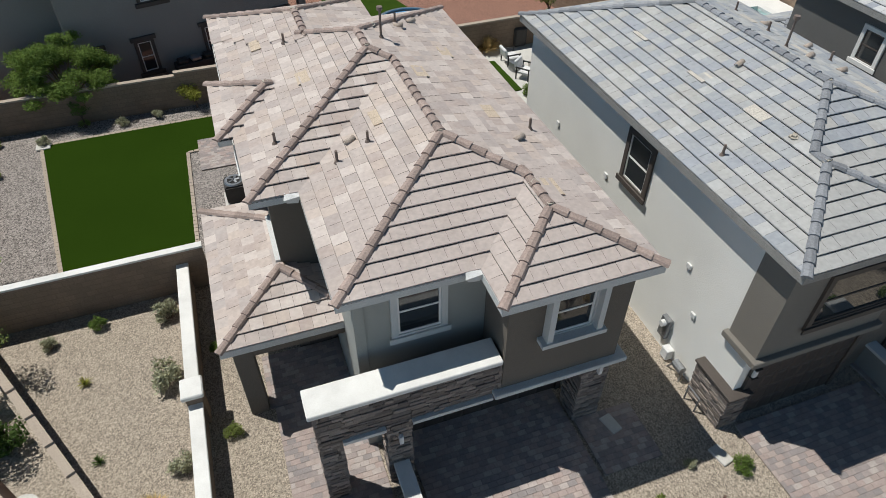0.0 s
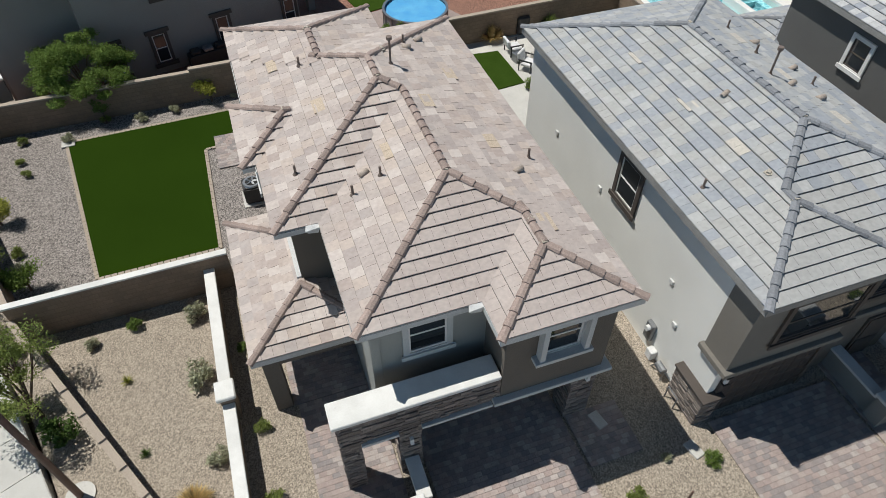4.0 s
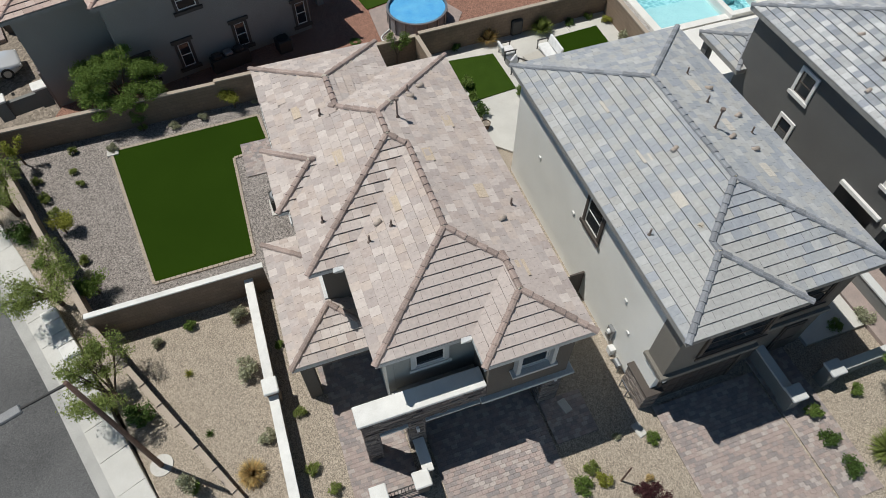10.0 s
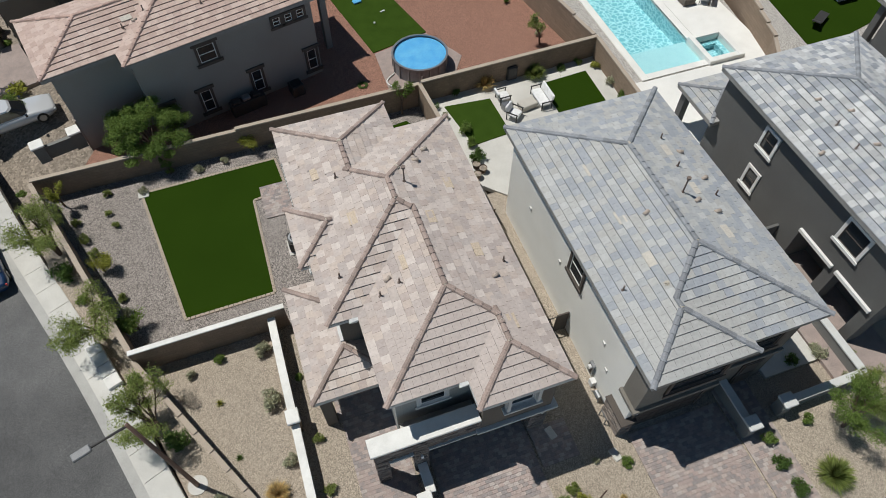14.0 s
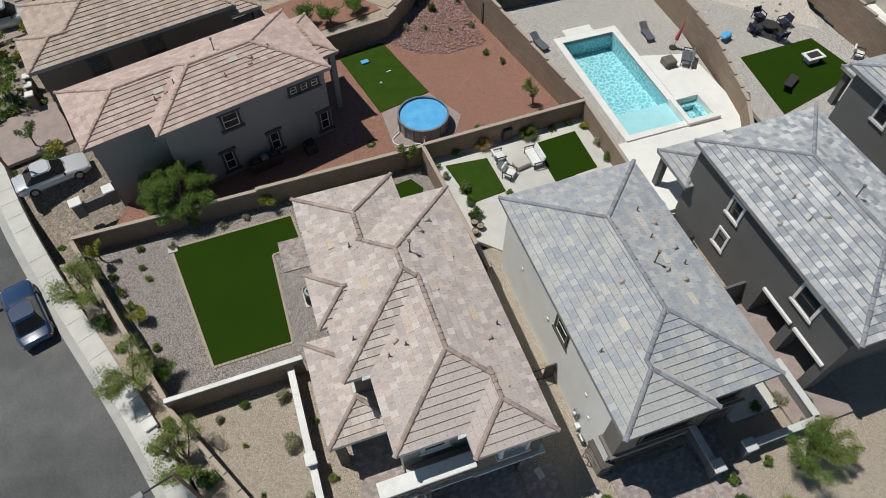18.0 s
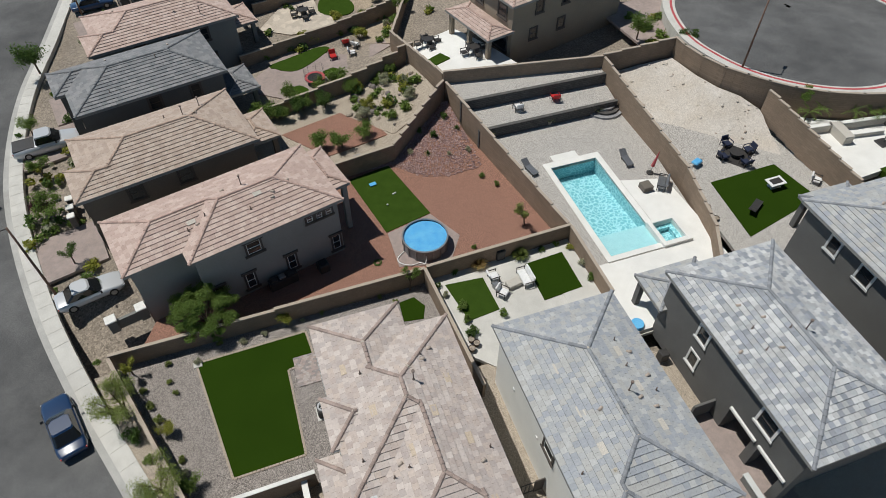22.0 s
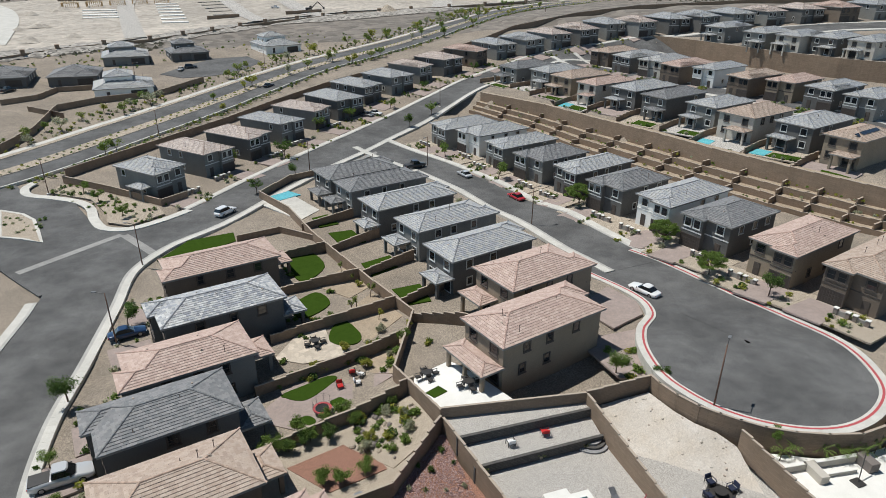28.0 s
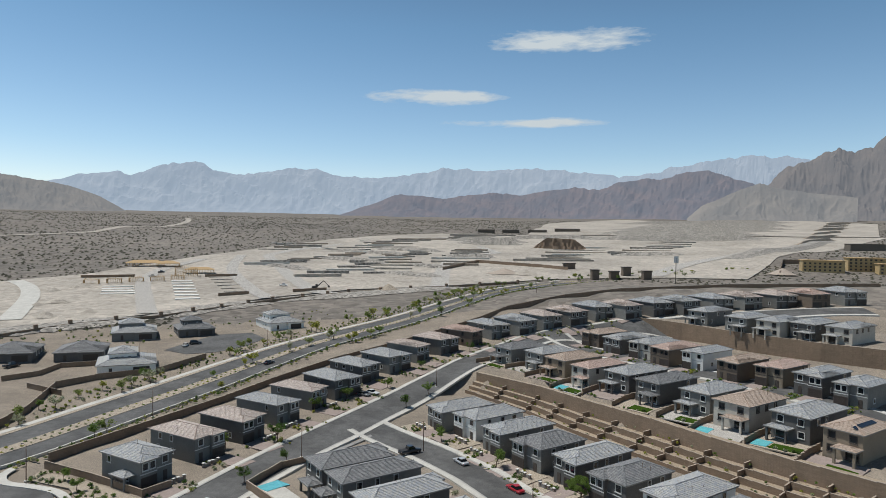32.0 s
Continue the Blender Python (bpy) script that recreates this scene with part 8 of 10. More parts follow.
ribbon(s, cp, 0, -1.8, .2)
tagged(link("pavement", s.mesh("pavement"), M["concrete"]), "pale concrete pavement curving round the corner", "pavement", kind="structure")
isl = [(-87.5, 118.9), (-81.8, 117.0), (-77.9, 114.0), (-73.9, 108.4), (-70.3, 103.2), (-74.6, 104.8), (-79.2, 105.6)]
patch("junction_road", [(-55, 88), (-52, 104), (-50.5, 118), (-57.6, 109.2), (-63.1, 109.6), (-67.4, 114.3), (-75.3, 124), (-87.4, 127.6), (-104, 146), (-112, 136), (-96, 112), (-78, 98), (-66, 88.5), (-60, 84)], .055, "asphalt", "worn grey asphalt at the junction", "road")
patch("planted_island", isl, .22, "gravel_tan", "planted gravel island with a concrete edge", "island")
s = Soup()
ribbon(s, [Vector(p) for p in isl + isl[:1]], .3, -.3, .25)
tagged(link("kerb", s.mesh("kerb"), M["concrete"]), "pale concrete kerb of the island", "kerb", kind="structure")
patch("planting_bed", [(-54.5, 118), (-58.6, 111.6), (-63.5, 113.2), (-66, 118), (-73, 126), (-84, 130), (-84, 135), (-70, 129), (-57, 121.5)], .1, "gravel_tan", "gravel planting bed at the corner", "garden")
for a, b, half in (((-67.6, 91.4), (-58.0, 107.0), .75), ((-57.4, 106.8), (-47.9, 98.1), .75), ((-25.6, 149.0), (-16.6, 166.2), .6)):
    d = (Vector(b) - Vector(a)).normalized()
    n = Vector((-d.y, d.x)) * half
    patch("crossing_band", [tuple(Vector(a) - n), tuple(Vector(b) - n), tuple(Vector(b) + n), tuple(Vector(a) + n)], .085, "band_grey", "pale concrete band across the asphalt", "road", 2.0)
# far close beyond the boulevard
patch("side_close", [(-98.3, 249.0), (-109.1, 254.7), (-104, 272), (-98.2, 285.5), (-84.8, 290.1), (-75.1, 277.7), (-80, 262), (-87.9, 252.8)], .13, "asphalt", "asphalt close beyond the boulevard", "road")


# drives and front gardens
def local(row, x, y):
    a = radians(row[3])
    return (row[0] + x * math.cos(a) - y * math.sin(a), row[1] + x * math.sin(a) + y * math.cos(a))


leaf_r = random.Random(31)
gardens = {k: Soup() for k in ("green", "sage", "lime", "dark")}


def bush(x, y, size, kind, base=None):
    """A low bush of small leaves added to the common planting."""
    z = ground_z(x, y) if base is None else base
    leaf_cloud(gardens[kind], (x, y, z + size * .35), (size * .55, size * .55, size * .45), int(26 + 40 * size), .13 + .06 * size, leaf_r)


for key, row, length in (("S", ROW_S, 5.2), ("A", ROW_A, 7.0), ("H", ROW_H[:16], 9.0), ("M", ROW_M[:5], 6.5), ("U1", ROW_U1, 7.0), ("U2", ROW_U2, 6.5)):
    for k, h in enumerate(row):
        w, d = h[4], h[5]
        half = w * .52
        flip = 1 if (k * 7 + len(key) * 3 + ord(key[0])) % 2 else -1
        gx = (-w / 2 + half / 2) * flip
        y0 = -d / 2 + .2
        if key in ("A", "M"):
            patch("front_garden", [local(h, -6.4, y0 + 1.5), local(h, -6.4, y0 - length + .6), local(h, 6.4, y0 - length + .6), local(h, 6.4, y0 + 1.5)], .085 if k % 2 else .07, "gravel_tan", "tan gravel front garden with desert planting", "garden", 4)
        patch("driveway", [local(h, gx - 2.4, y0), local(h, gx - 2.5, y0 - length), local(h, gx + 2.5, y0 - length), local(h, gx + 2.4, y0)][::-1], .12, "paver_far", "rosy grey paved driveway", "driveway", 4)
        for m in range(leaf_r.randint(12, 18)):
            px = -gx + leaf_r.uniform(-1.9, 1.9) if leaf_r.random() < .75 else gx + 2.9 * leaf_r.choice((-1, 1))
            q = local(h, px, y0 - leaf_r.uniform(.2, length))
            bush(*q, leaf_r.uniform(.4, 1.3), leaf_r.choice(("green", "sage", "lime", "dark")))
# low entry walls with capped piers
for k, h in enumerate(ROW_A + ROW_H[:5]):
    key, n = ("A", k) if k < len(ROW_A) else ("H", k - len(ROW_A))
    flip = 1 if (n * 7 + 3 + ord(key)) % 2 else -1
    w, y0 = h[4], -h[5] / 2 + .2
    ex = (w / 2 - w * .24) * flip
    q = local(h, ex, y0 - 2.2)
    ew = thing("entry_wall", "low plastered entry wall with pale-capped piers", "wall", "entry walls", at=pose(q[0], q[1], ground_z(*q), 0, 0, h[3]))
    link("panel", cached("ewp", lambda: Soup().box(-1.9, -.5, -.12, .12, -.5, .75).box(.5, 1.9, -.12, .12, -.5, .75).mesh("panel")), M["stucco_warm"], ew)
    for px in (-2.0, -.45, .45, 2.0):
        pier = link("pier", cached("ewpier", lambda: Soup().box(-.24, .24, -.24, .24, -.5, .95).mesh("pier")), M["stone"], ew, at=pose(px, 0, 0))
        link("pier_cap", cached("ewcap", lambda: bevel(Soup().box(-.32, .32, -.32, .32, .95, 1.07).mesh("pier_cap"), .03)), M["cap_white"], pier)
# back gardens on the upper terrace
for k, h in enumerate(ROW_U1):
    w, d = h[4], h[5]
    X, Y = w / 2 + 1.2, d / 2
    kind = leaf_r.choice(("gravel_tan", "paver_far", "gravel_pale"))
    patch("back_garden", [local(h, -X, Y + .2), local(h, X, Y + .2), local(h, X, Y + 6.5), local(h, -X, Y + 6.5)], .08, kind, "small back garden above the retaining wall", "garden", 4)
    if k % 3 != 1:
        patch("lawn", [local(h, -X + .6, Y + 3.4), local(h, X - 4.4, Y + 3.4), local(h, X - 4.4, Y + 6), local(h, -X + .6, Y + 6)], .14, "turf_far", "small green turf lawn behind a house", "lawn", 4)
    if k in (3, 7, 8):
        patch("pool", [local(h, X - 4, Y + 2.9), local(h, X - .6, Y + 2.9), local(h, X - .6, Y + 6), local(h, X - 4, Y + 6)], .16, "pool_far", "small turquoise swimming pool", "pool", 4)
    q = [local(h, X, Y - 3), local(h, X, Y + 7)]
    gwall([q[0], ((q[0][0] + q[1][0]) / 2, (q[0][1] + q[1][1]) / 2), q[1]], 1.5)
    for m in range(5):
        bush(*local(h, leaf_r.uniform(-X, X), Y + leaf_r.uniform(5.6, 6.6)), leaf_r.uniform(.4, 1.2), leaf_r.choice(("green", "sage", "dark")))
# bushes at the back of the S row, on banks, by the pavement and along the boulevard
for x, y in ((-13.9, 51.3), (-11.4, 52.2), (-15.8, 50.4), (-11, 45.5), (-9.1, 45.9), (-7.3, 47.4)):
    tree(x, y, ground_z(x, y), "citrus", 1.1, "dark" if x < -11.2 else "green", "round leafy citrus bush in red gravel")
for x, y in ((-8.7, 54.9), (-3.8, 54.9), (-7.2, 52.1), (-4.7, 50), (-15.3, 64.9), (-17.6, 62.6), (-14.2, 64.3), (-9.2, 69.8), (-12.4, 68.7), (-9.9, 66.1), (-16.6, 75.0), (-17.6, 75.6), (-14.9, 76), (-11.3, 78), (-12.4, 86), (-9, 64.6), (-6.3, 66.9), (-8, 73), (-3.2, 52.6), (-5.9, 55.6), (-5.2, 57.2), (-7.4, 50.2)):
    shrub(x, y, ground_z(x, y) + .1, leaf_r.uniform(1.2, 2.2), leaf_r.choice(("green", "lime", "dark", "sage")))
for x, y in ((-16.6, 50.7), (-14.6, 53.0), (-12.4, 55.0), (-10.5, 55.7), (-9.1, 54.1), (-17.4, 50.0), (-13.4, 51.8), (-15.3, 50.3)):
    tree(x, y, ground_z(x, y), "citrus", leaf_r.uniform(.95, 1.2), "green", "round leafy citrus bush along a wall")
for x, y in ((-15.8, 91.3), (-13.7, 87.8), (-9.6, 77.9), (-11.9, 79.3), (-12.4, 78.6), (-8.5, 76.0), (-10.3, 82.6), (-4.1, 72.8)):
    tree(x, y, ground_z(x, y), "sapling", leaf_r.uniform(.6, 1.0), "lime" if x > -9 else "olive", "young tree planted on a bare bank")
for x, y, q in ((-4.0, 55.1, 1.6), (-5.0, 55.8, 1.5), (-6.5, 55.8, 1.3), (-8.4, 54.8, 1.4), (-4.8, 52.1, 1.6), (-3.8, 51.1, 1.2), (-6.6, 53.9, 1.2), (-7.9, 51.7, 1.1), (-5.8, 65.3, 1.5), (-1.7, 68.5, 1.2), (-5.6, 67.4, 1.4), (-21.4, 71.8, .8), (-18.1, 71.6, .9), (-16.8, 74.4, .8),
                (-18.5, 61.3, 1.3), (-16.9, 62.7, 1.5), (-15.6, 62.7, 1.2), (-14.0, 65.1, 1.5), (-11.1, 66.1, 1.4), (-8.6, 70.1, 1.3), (-19.4, 66.2, .9), (-12, 65.8, 1.2), (-9.6, 66.4, 1), (-7.2, 68.8, 1.1), (-6.4, 64, 1), (-3.6, 53.4, 1.5), (-2.6, 54.3, 1.3), (-5.8, 51, 1), (-7.2, 56.9, .9), (-8.9, 52.9, .9),
                (-25, 92, 1), (-23.6, 90.5, 1), (-26.5, 97.5, 1.2), (-16.4, 83.9, .9), (-20.5, 76.3, .9), (-15.5, 77.4, .8), (21.5, 63, 1.3), (22.6, 61.4, 1.5), (20.5, 66, 1), (23, 65, 1.1), (21.2, 59.6, 1.4)):
    for m in range(3):
        bush(x + leaf_r.uniform(-.5, .5), y + leaf_r.uniform(-.5, .5), q * leaf_r.uniform(.6, 1), leaf_r.choice(("green", "green", "dark", "lime")))
for k in range(150):
    t = leaf_r.random()
    i = t * 8
    f0 = leaf_r.choice((.15, .5, .82))
    g = {.15: 0, .5: .26, .82: .52}[f0]
    x, y, z = bank(i, f0 + leaf_r.uniform(-.1, .1), g)
    bush(x, y, leaf_r.uniform(.3, .8), leaf_r.choice(("green", "sage", "lime")), z - .25)
for k in range(70):
    x, y = -84 + 30 * leaf_r.random(), 0
    y = 140 - (x + 84) * .62 - leaf_r.uniform(3.5, 11)
    if y > 110:
        bush(x, y, leaf_r.uniform(.4, 1.1), leaf_r.choice(("green", "sage", "dark")))
for k in range(26):
    bush(-80 + 9 * leaf_r.uniform(-.7, .7), 111 + 5 * leaf_r.uniform(-.8, .8), leaf_r.uniform(.4, 1.0), leaf_r.choice(("green", "sage", "dark")))
for i in range(len(bl) - 1):
    p, q = bl[i], bl[i + 1]
    d = (q - p)
    s = Vector((-d.y, d.x)).normalized()
    n = int(d.length / 2.2)
    for m in range(n):
        c = p + d * (m / n)
        for off in (-1.1, 1.1):
            if leaf_r.random() < .85:
                c2 = c + s * (off + leaf_r.uniform(-.3, .3))
                bush(c2.x, c2.y, leaf_r.uniform(.7, 1.1), leaf_r.choice(("lime", "lime", "sage", "green")))
        for side in (1, -1):
            for m2 in range(5):
                if leaf_r.random() < .8:
                    c2 = c + s * (leaf_r.uniform(14, 24) if side > 0 else -leaf_r.uniform(9.8, 13))
                    bush(c2.x, c2.y, leaf_r.uniform(.4, 1.3), leaf_r.choice(("green", "sage", "dark", "lime")))
for k in range(170):
    t = leaf_r.random()
    x, y = -205 + 150 * t + leaf_r.uniform(-14, 14), 232 + 118 * t + leaf_r.uniform(-24, 14)
    bush(x, y, leaf_r.uniform(.5, 1.4), leaf_r.choice(("green", "sage", "lime", "dark")))
WORD = {"green": "green", "sage": "grey-green", "lime": "yellow-green", "dark": "dark green"}
for k, sp in gardens.items():
    tagged(link("bushes", sp.mesh("bushes"), M["leaf_" + k]), "many small %s desert bushes in gravel beds" % WORD[k], "bushes", kind="stuff")
# trees
for x, y, size in ((-42.1, 58.6, 1.1), (-31.8, 37.2, .8), (-35.5, 43, .6), (-38.4, 48.2, .6), (-42.5, 74.9, .9), (-38.2, 88.7, .7), (-39.5, 130.2, .9), (-33.6, 142.1, .9), (-9.3, 188, 1), (-2.9, 199, 1), (-35.5, 184, 1.1),
                   (-39.3, 157, 1.2), (-28, 194.5, 1), (-16, 205, .9), (-4.4, 69, .6), (13.3, 142.3, 1.2), (45.9, 78.6, 1), (20.3, 61.1, .9), (24.6, 58.5, .6), (32, 48.6, .6), (1.1, 160.8, 1), (50.5, 53, .9),
                   (-44.4, 172, 1), (-50, 150, 1), (-6, 223, .9), (12, 243, .9), (55, 205, .9), (66, 190, .9), (84, 152, .9), (-71, 125, .8), (-76, 129, .8), (-62, 116, .8)):
    tree(x, y, ground_z(x, y), "street" if y < 150 else "far", size, "green" if int(x) % 3 else "dark", "leafy green street tree with a slim trunk")
for x, y, size in ((27.8, 121.4, 1.25), (38, 100, 1.1), (40.6, 86.4, 1.0)):
    tree(x, y, ground_z(x, y), "mesquite", size, "green", "broad leafy green tree in a front garden")
for i in range(3, len(bl) - 1):
    p, q = bl[i], bl[i + 1]
    d = (q - p).normalized()
    s = Vector((-d.y, d.x))
    for off in (-11.5, 0, 15, 18, 21):
        if leaf_r.random() < .36:
            c = p + d * leaf_r.uniform(0, 8) + s * (off + leaf_r.uniform(-1, 1))
            if (c - Vector((-90, 136))).length > 14:
                tree(c.x, c.y, ground_z(c.x, c.y), "far", leaf_r.uniform(.7, 1.25), leaf_r.choice(("green", "olive", "sage", "lime")), "slender green tree along the boulevard")
# lamps
for x, y, a in ((-83.8, 129.6, 150), (-78.6, 175.9, 160), (-31.2, 146.5, 150), (-3.3, 153.9, -120), (17.1, 111.6, 30), (-42.3, 70.9, 170), (-48.9, 94.5, 170), (27.9, 52.4, 60), (-.4, 205, -30), (-112, 240, 0), (-70, 262, 160), (60, 395, 120), (130, 415, 120)):
    street_lamp(x, y, (3.3 if (x, y) == (27.9, 52.4) else ground_z(x, y)), a)
# parked cars far off
for x, y, yaw, paint, style, lb in ((-62.5, 236, 60, "black", "sedan", ""), (-103.5, 262, 100, "white", "sedan", ""), (-101, 266, 20, "black", "suv", ""), (-30, 206, 55, "white", "sedan", ""), (-26, 203, 55, "black", "sedan", ""), (-148, 222, 70, "black", "pickup", "")):
    car(x, y, ground_z(x, y) + .15, yaw, paint, style, lb or "%s car parked on the asphalt" % paint)
# single-storey houses beyond the boulevard
for x, y, yaw, w, d, roof, wall, two in ((-156, 235, 20, 15, 17, "dark", "char", 0), (-134, 241, 20, 15, 17, "dark", "char", 0), (-132, 278, 25, 16, 18, "slate", "mid", 1), (-110, 226, 25, 17, 17, "slate", "grey", 1), (-110, 288, 30, 14, 16, "dark", "char", 1), (-76, 306, 35, 15, 19, "slate", "grey", 1), (-190, 238, 15, 15, 17, "dark", "char", 0)):
    z = ground_z(x, y)
    w, d = w * 1.12, d * 1.12
    estate_house(x, y, z, yaw, w, d, roof, wall, "trim_white", "low %s stucco house with a spreading grey tile roof" % ("pale" if wall == "grey" else "dark"), tiles=False, low=False, single=True, seed=int(abs(x)), group="low houses beyond the boulevard")
    if two:
        estate_house(x - 1.5, y + 1.5, z, yaw + 90, w * .62, d * .55, roof, wall, "trim_white", "upper storey with a hipped grey tile roof", tiles=False, low=False, bay=False, seed=int(abs(y)), group="low houses beyond the boulevard", eave=6.3)

# trampoline, fire seats and table in the middle gardens
z = ground_z(-13.3, 56.2) + .12
tp = thing("trampoline", "round garden trampoline with a red pad and net", "trampoline", at=pose(-12.9, 56.4, z) @ Matrix.Diagonal((.68, .68, .68, 1)))
ring_pts = [(1.55 * math.cos(k * math.pi / 8), 1.55 * math.sin(k * math.pi / 8)) for k in range(16)]
link("jump_mat", Soup().prism([(x * .72, y * .72) for x, y in ring_pts], .78, .81).mesh("jump_mat"), M["rubber"], tp)
s = Soup()
for k in range(16):
    a, b = ring_pts[k], ring_pts[(k + 1) % 16]
    s.prism([a, b, (b[0] * .74, b[1] * .74), (a[0] * .74, a[1] * .74)], .78, .85)
link("pad_ring", s.mesh("pad_ring"), M["kerb_red"], tp, "red safety pad")
for k in range(0, 16, 4):
    x, y = ring_pts[k]
    link("leg", Soup().tube((x, y, 0), (x, y, .8), .03).mesh("leg"), M["metal_grey"], tp)
for k in range(0, 16, 2):
    x, y = ring_pts[k]
    link("net_pole", Soup().tube((x, y, .8), (x, y, 2.5), .02).mesh("net_pole"), M["metal_dark"], tp)
s = Soup()
for k in range(16):
    a, b = ring_pts[k], ring_pts[(k + 1) % 16]
    for h in (.9, 1.3, 1.7, 2.1, 2.5):
        s.tube((*a, h), (*b, h), .008, n=3, cap=False)
link("net", s.mesh("net"), M["rubber"], tp)
for x, y, yaw in ((-10.6, 63.6, 200), (-9.6, 61.4, 100), (-11.6, 60.8, 20), (-9.4, 63, 150)):
    armchair(x, y, ground_z(x, y) + .1, yaw, "red_plastic" if x < -10.4 else "white_plastic", label="%s cushioned chair on a paved patio" % ("red" if x < -10.4 else "white"))
for x, y in ((-16.1, 69.9), (3.2, 58.2), (-1.5, 60.6)):
    z = ground_z(x, y) + .12
    tb = thing("garden_table", "dark round garden table on a pale patio", "table", "garden tables", at=pose(x, y, z))
    link("tabletop", Soup().tube((0, 0, .7), (0, 0, .75), .6, n=20).mesh("tabletop"), M["metal_dark"], tb)
    link("pedestal", Soup().tube((0, 0, 0), (0, 0, .7), .08, n=8).mesh("pedestal"), M["metal_dark"], tb)
    for k in range(4):
        armchair(x + 1.05 * math.cos(k * 1.57 + .4), y + 1.05 * math.sin(k * 1.57 + .4), z, math.degrees(k * 1.57 + .4) + 90, "metal_dark", label="dark garden chair round a table", wide=.55)
rk = random.Random(12)
for k in range(34):
    x, y = rk.uniform(-9, -2.5), rk.uniform(48.5, 57)
    if abs((x + 9.5) * .8 + (y - 56)) > 6:
        continue
    r = rk.uniform(.15, .38)
    tagged(link("boulder", cached(("boulder", k % 5), lambda: bevel(Soup().box(-1, 1, -.75, .75, -.5, .6).mesh("boulder"), .45)), M["stone" if k % 3 else "gravel_tan"], at=pose(x, y, ground_z(x, y) + .15, rk.uniform(-15, 15), rk.uniform(-15, 15), rk.uniform(0, 180)) @ Matrix.Diagonal((r, r, r, 1))), "rounded tan garden boulder", "boulder", "garden boulders")

# ---- the building site ----
def inside(poly, x, y):
    c = False
    for k in range(len(poly)):
        (ax, ay), (bx, by) = poly[k - 1], poly[k]
        if (ay > y) != (by > y) and x < (bx - ax) * (y - ay) / (by - ay) + ax:
            c = not c
    return c


SITE = [(-300, 427), (-271, 496), (-250, 711), (-223, 953), (-145, 1247), (3, 1400), (300, 1500), (690, 1480), (880, 1249), (378, 717), (330, 640), (250, 520), (189, 530), (93, 520), (3, 470), (-60, 445), (-104, 400), (-145, 335), (-187, 280), (-240, 250)]


def far_z(x, y):
    return sheet_at(x, y)


patch("building_site", SITE, .7, "raw_dirt", "pale graded dirt of a large building site", "ground", 30, far_z)
patch("graded_slope", [(200, 1470), (420, 2500), (900, 3300), (1700, 3000), (1500, 2200), (860, 1255)], 2.0, "raw_dirt", "pale graded slope above the building site", "ground", 60, far_z)
for pts, half, mt, lb in (([(-201, 300), (-233, 365), (-262, 410), (-290, 440)], 5, "concrete", "pale new street of the building site"), ([(-150, 330), (-169, 369), (-212, 462), (-232, 540), (-236, 640)], 5, "gravel_pale", "haul road of the building site"),
                          ([(-105, 395), (-129, 438), (-180, 558), (-215, 700)], 5, "gravel_pale", "haul road of the building site"), ([(-70, 420), (-93, 450), (-150, 600), (-194, 760), (-150, 1000)], 6, "gravel_pale", "haul road of the building site"),
                          ([(0, 455), (4, 600), (20, 751), (76, 868), (60, 1000)], 7, "gravel_pale", "haul road of the building site"), ([(180, 540), (260, 660), (420, 830), (560, 1000), (700, 1180)], 8, "gravel_pale", "haul road of the building site"),
                          ([(-900, 620), (-613, 898), (-646, 1308), (-620, 1420), (-727, 1849), (-900, 2300)], 9, "raw_dirt", "pale dirt road across the desert")):
    line = [Vector((p.x, p.y)) for p in smooth_line([(a, b, 0) for a, b in pts], 8)]
    s = Soup()
    for a, b in zip(line, line[1:]):
        d = (b - a).normalized()
        n = Vector((-d.y, d.x)) * half
        q = [a - n, b - n, b + n, a + n]
        s.add([(v.x, v.y, far_z(v.x, v.y) + 1.0) for v in q], [(0, 1, 2, 3)])
    tagged(link("site_road", s.mesh("site_road"), M[mt]), lb, "road", kind="structure")


def site_pad(x, y, w, d, yaw, mat="concrete_white"):
    ob = link("concrete_pad", Soup().box(-w / 2, w / 2, -d / 2, d / 2, -1, 1.05).mesh("concrete_pad"), M[mat], at=pose(x, y, far_z(x, y), 0, 0, yaw))
    tagged(ob, "pale new concrete house slab on graded dirt", "slab", "new house slabs")


for k in range(4):
    site_pad(-215 + 5.5 * k, 430 - 11 * k, 19, 5, 17)
for k in range(7):
    site_pad(-188 + 6.2 * k, 469 - 14 * k, 14, 6, 22)
for k in range(7):
    site_pad(-176 + 7.6 * k, 515 - 15.5 * k, 21, 3, 35, "raw_dirt" if k % 2 else "rubble")
for k in range(6):
    site_pad(-225 + 12 * k, 980 - 24 * k, 60, 5, 20, "rubble" if k % 2 else "concrete")
for k in range(6):
    site_pad(-120 + 11 * k, 1150 - 40 * k, 70, 7, 15, "rubble" if k % 2 else "concrete")


# rows of low walls and terraced plots over the graded ground
rw = random.Random(21)
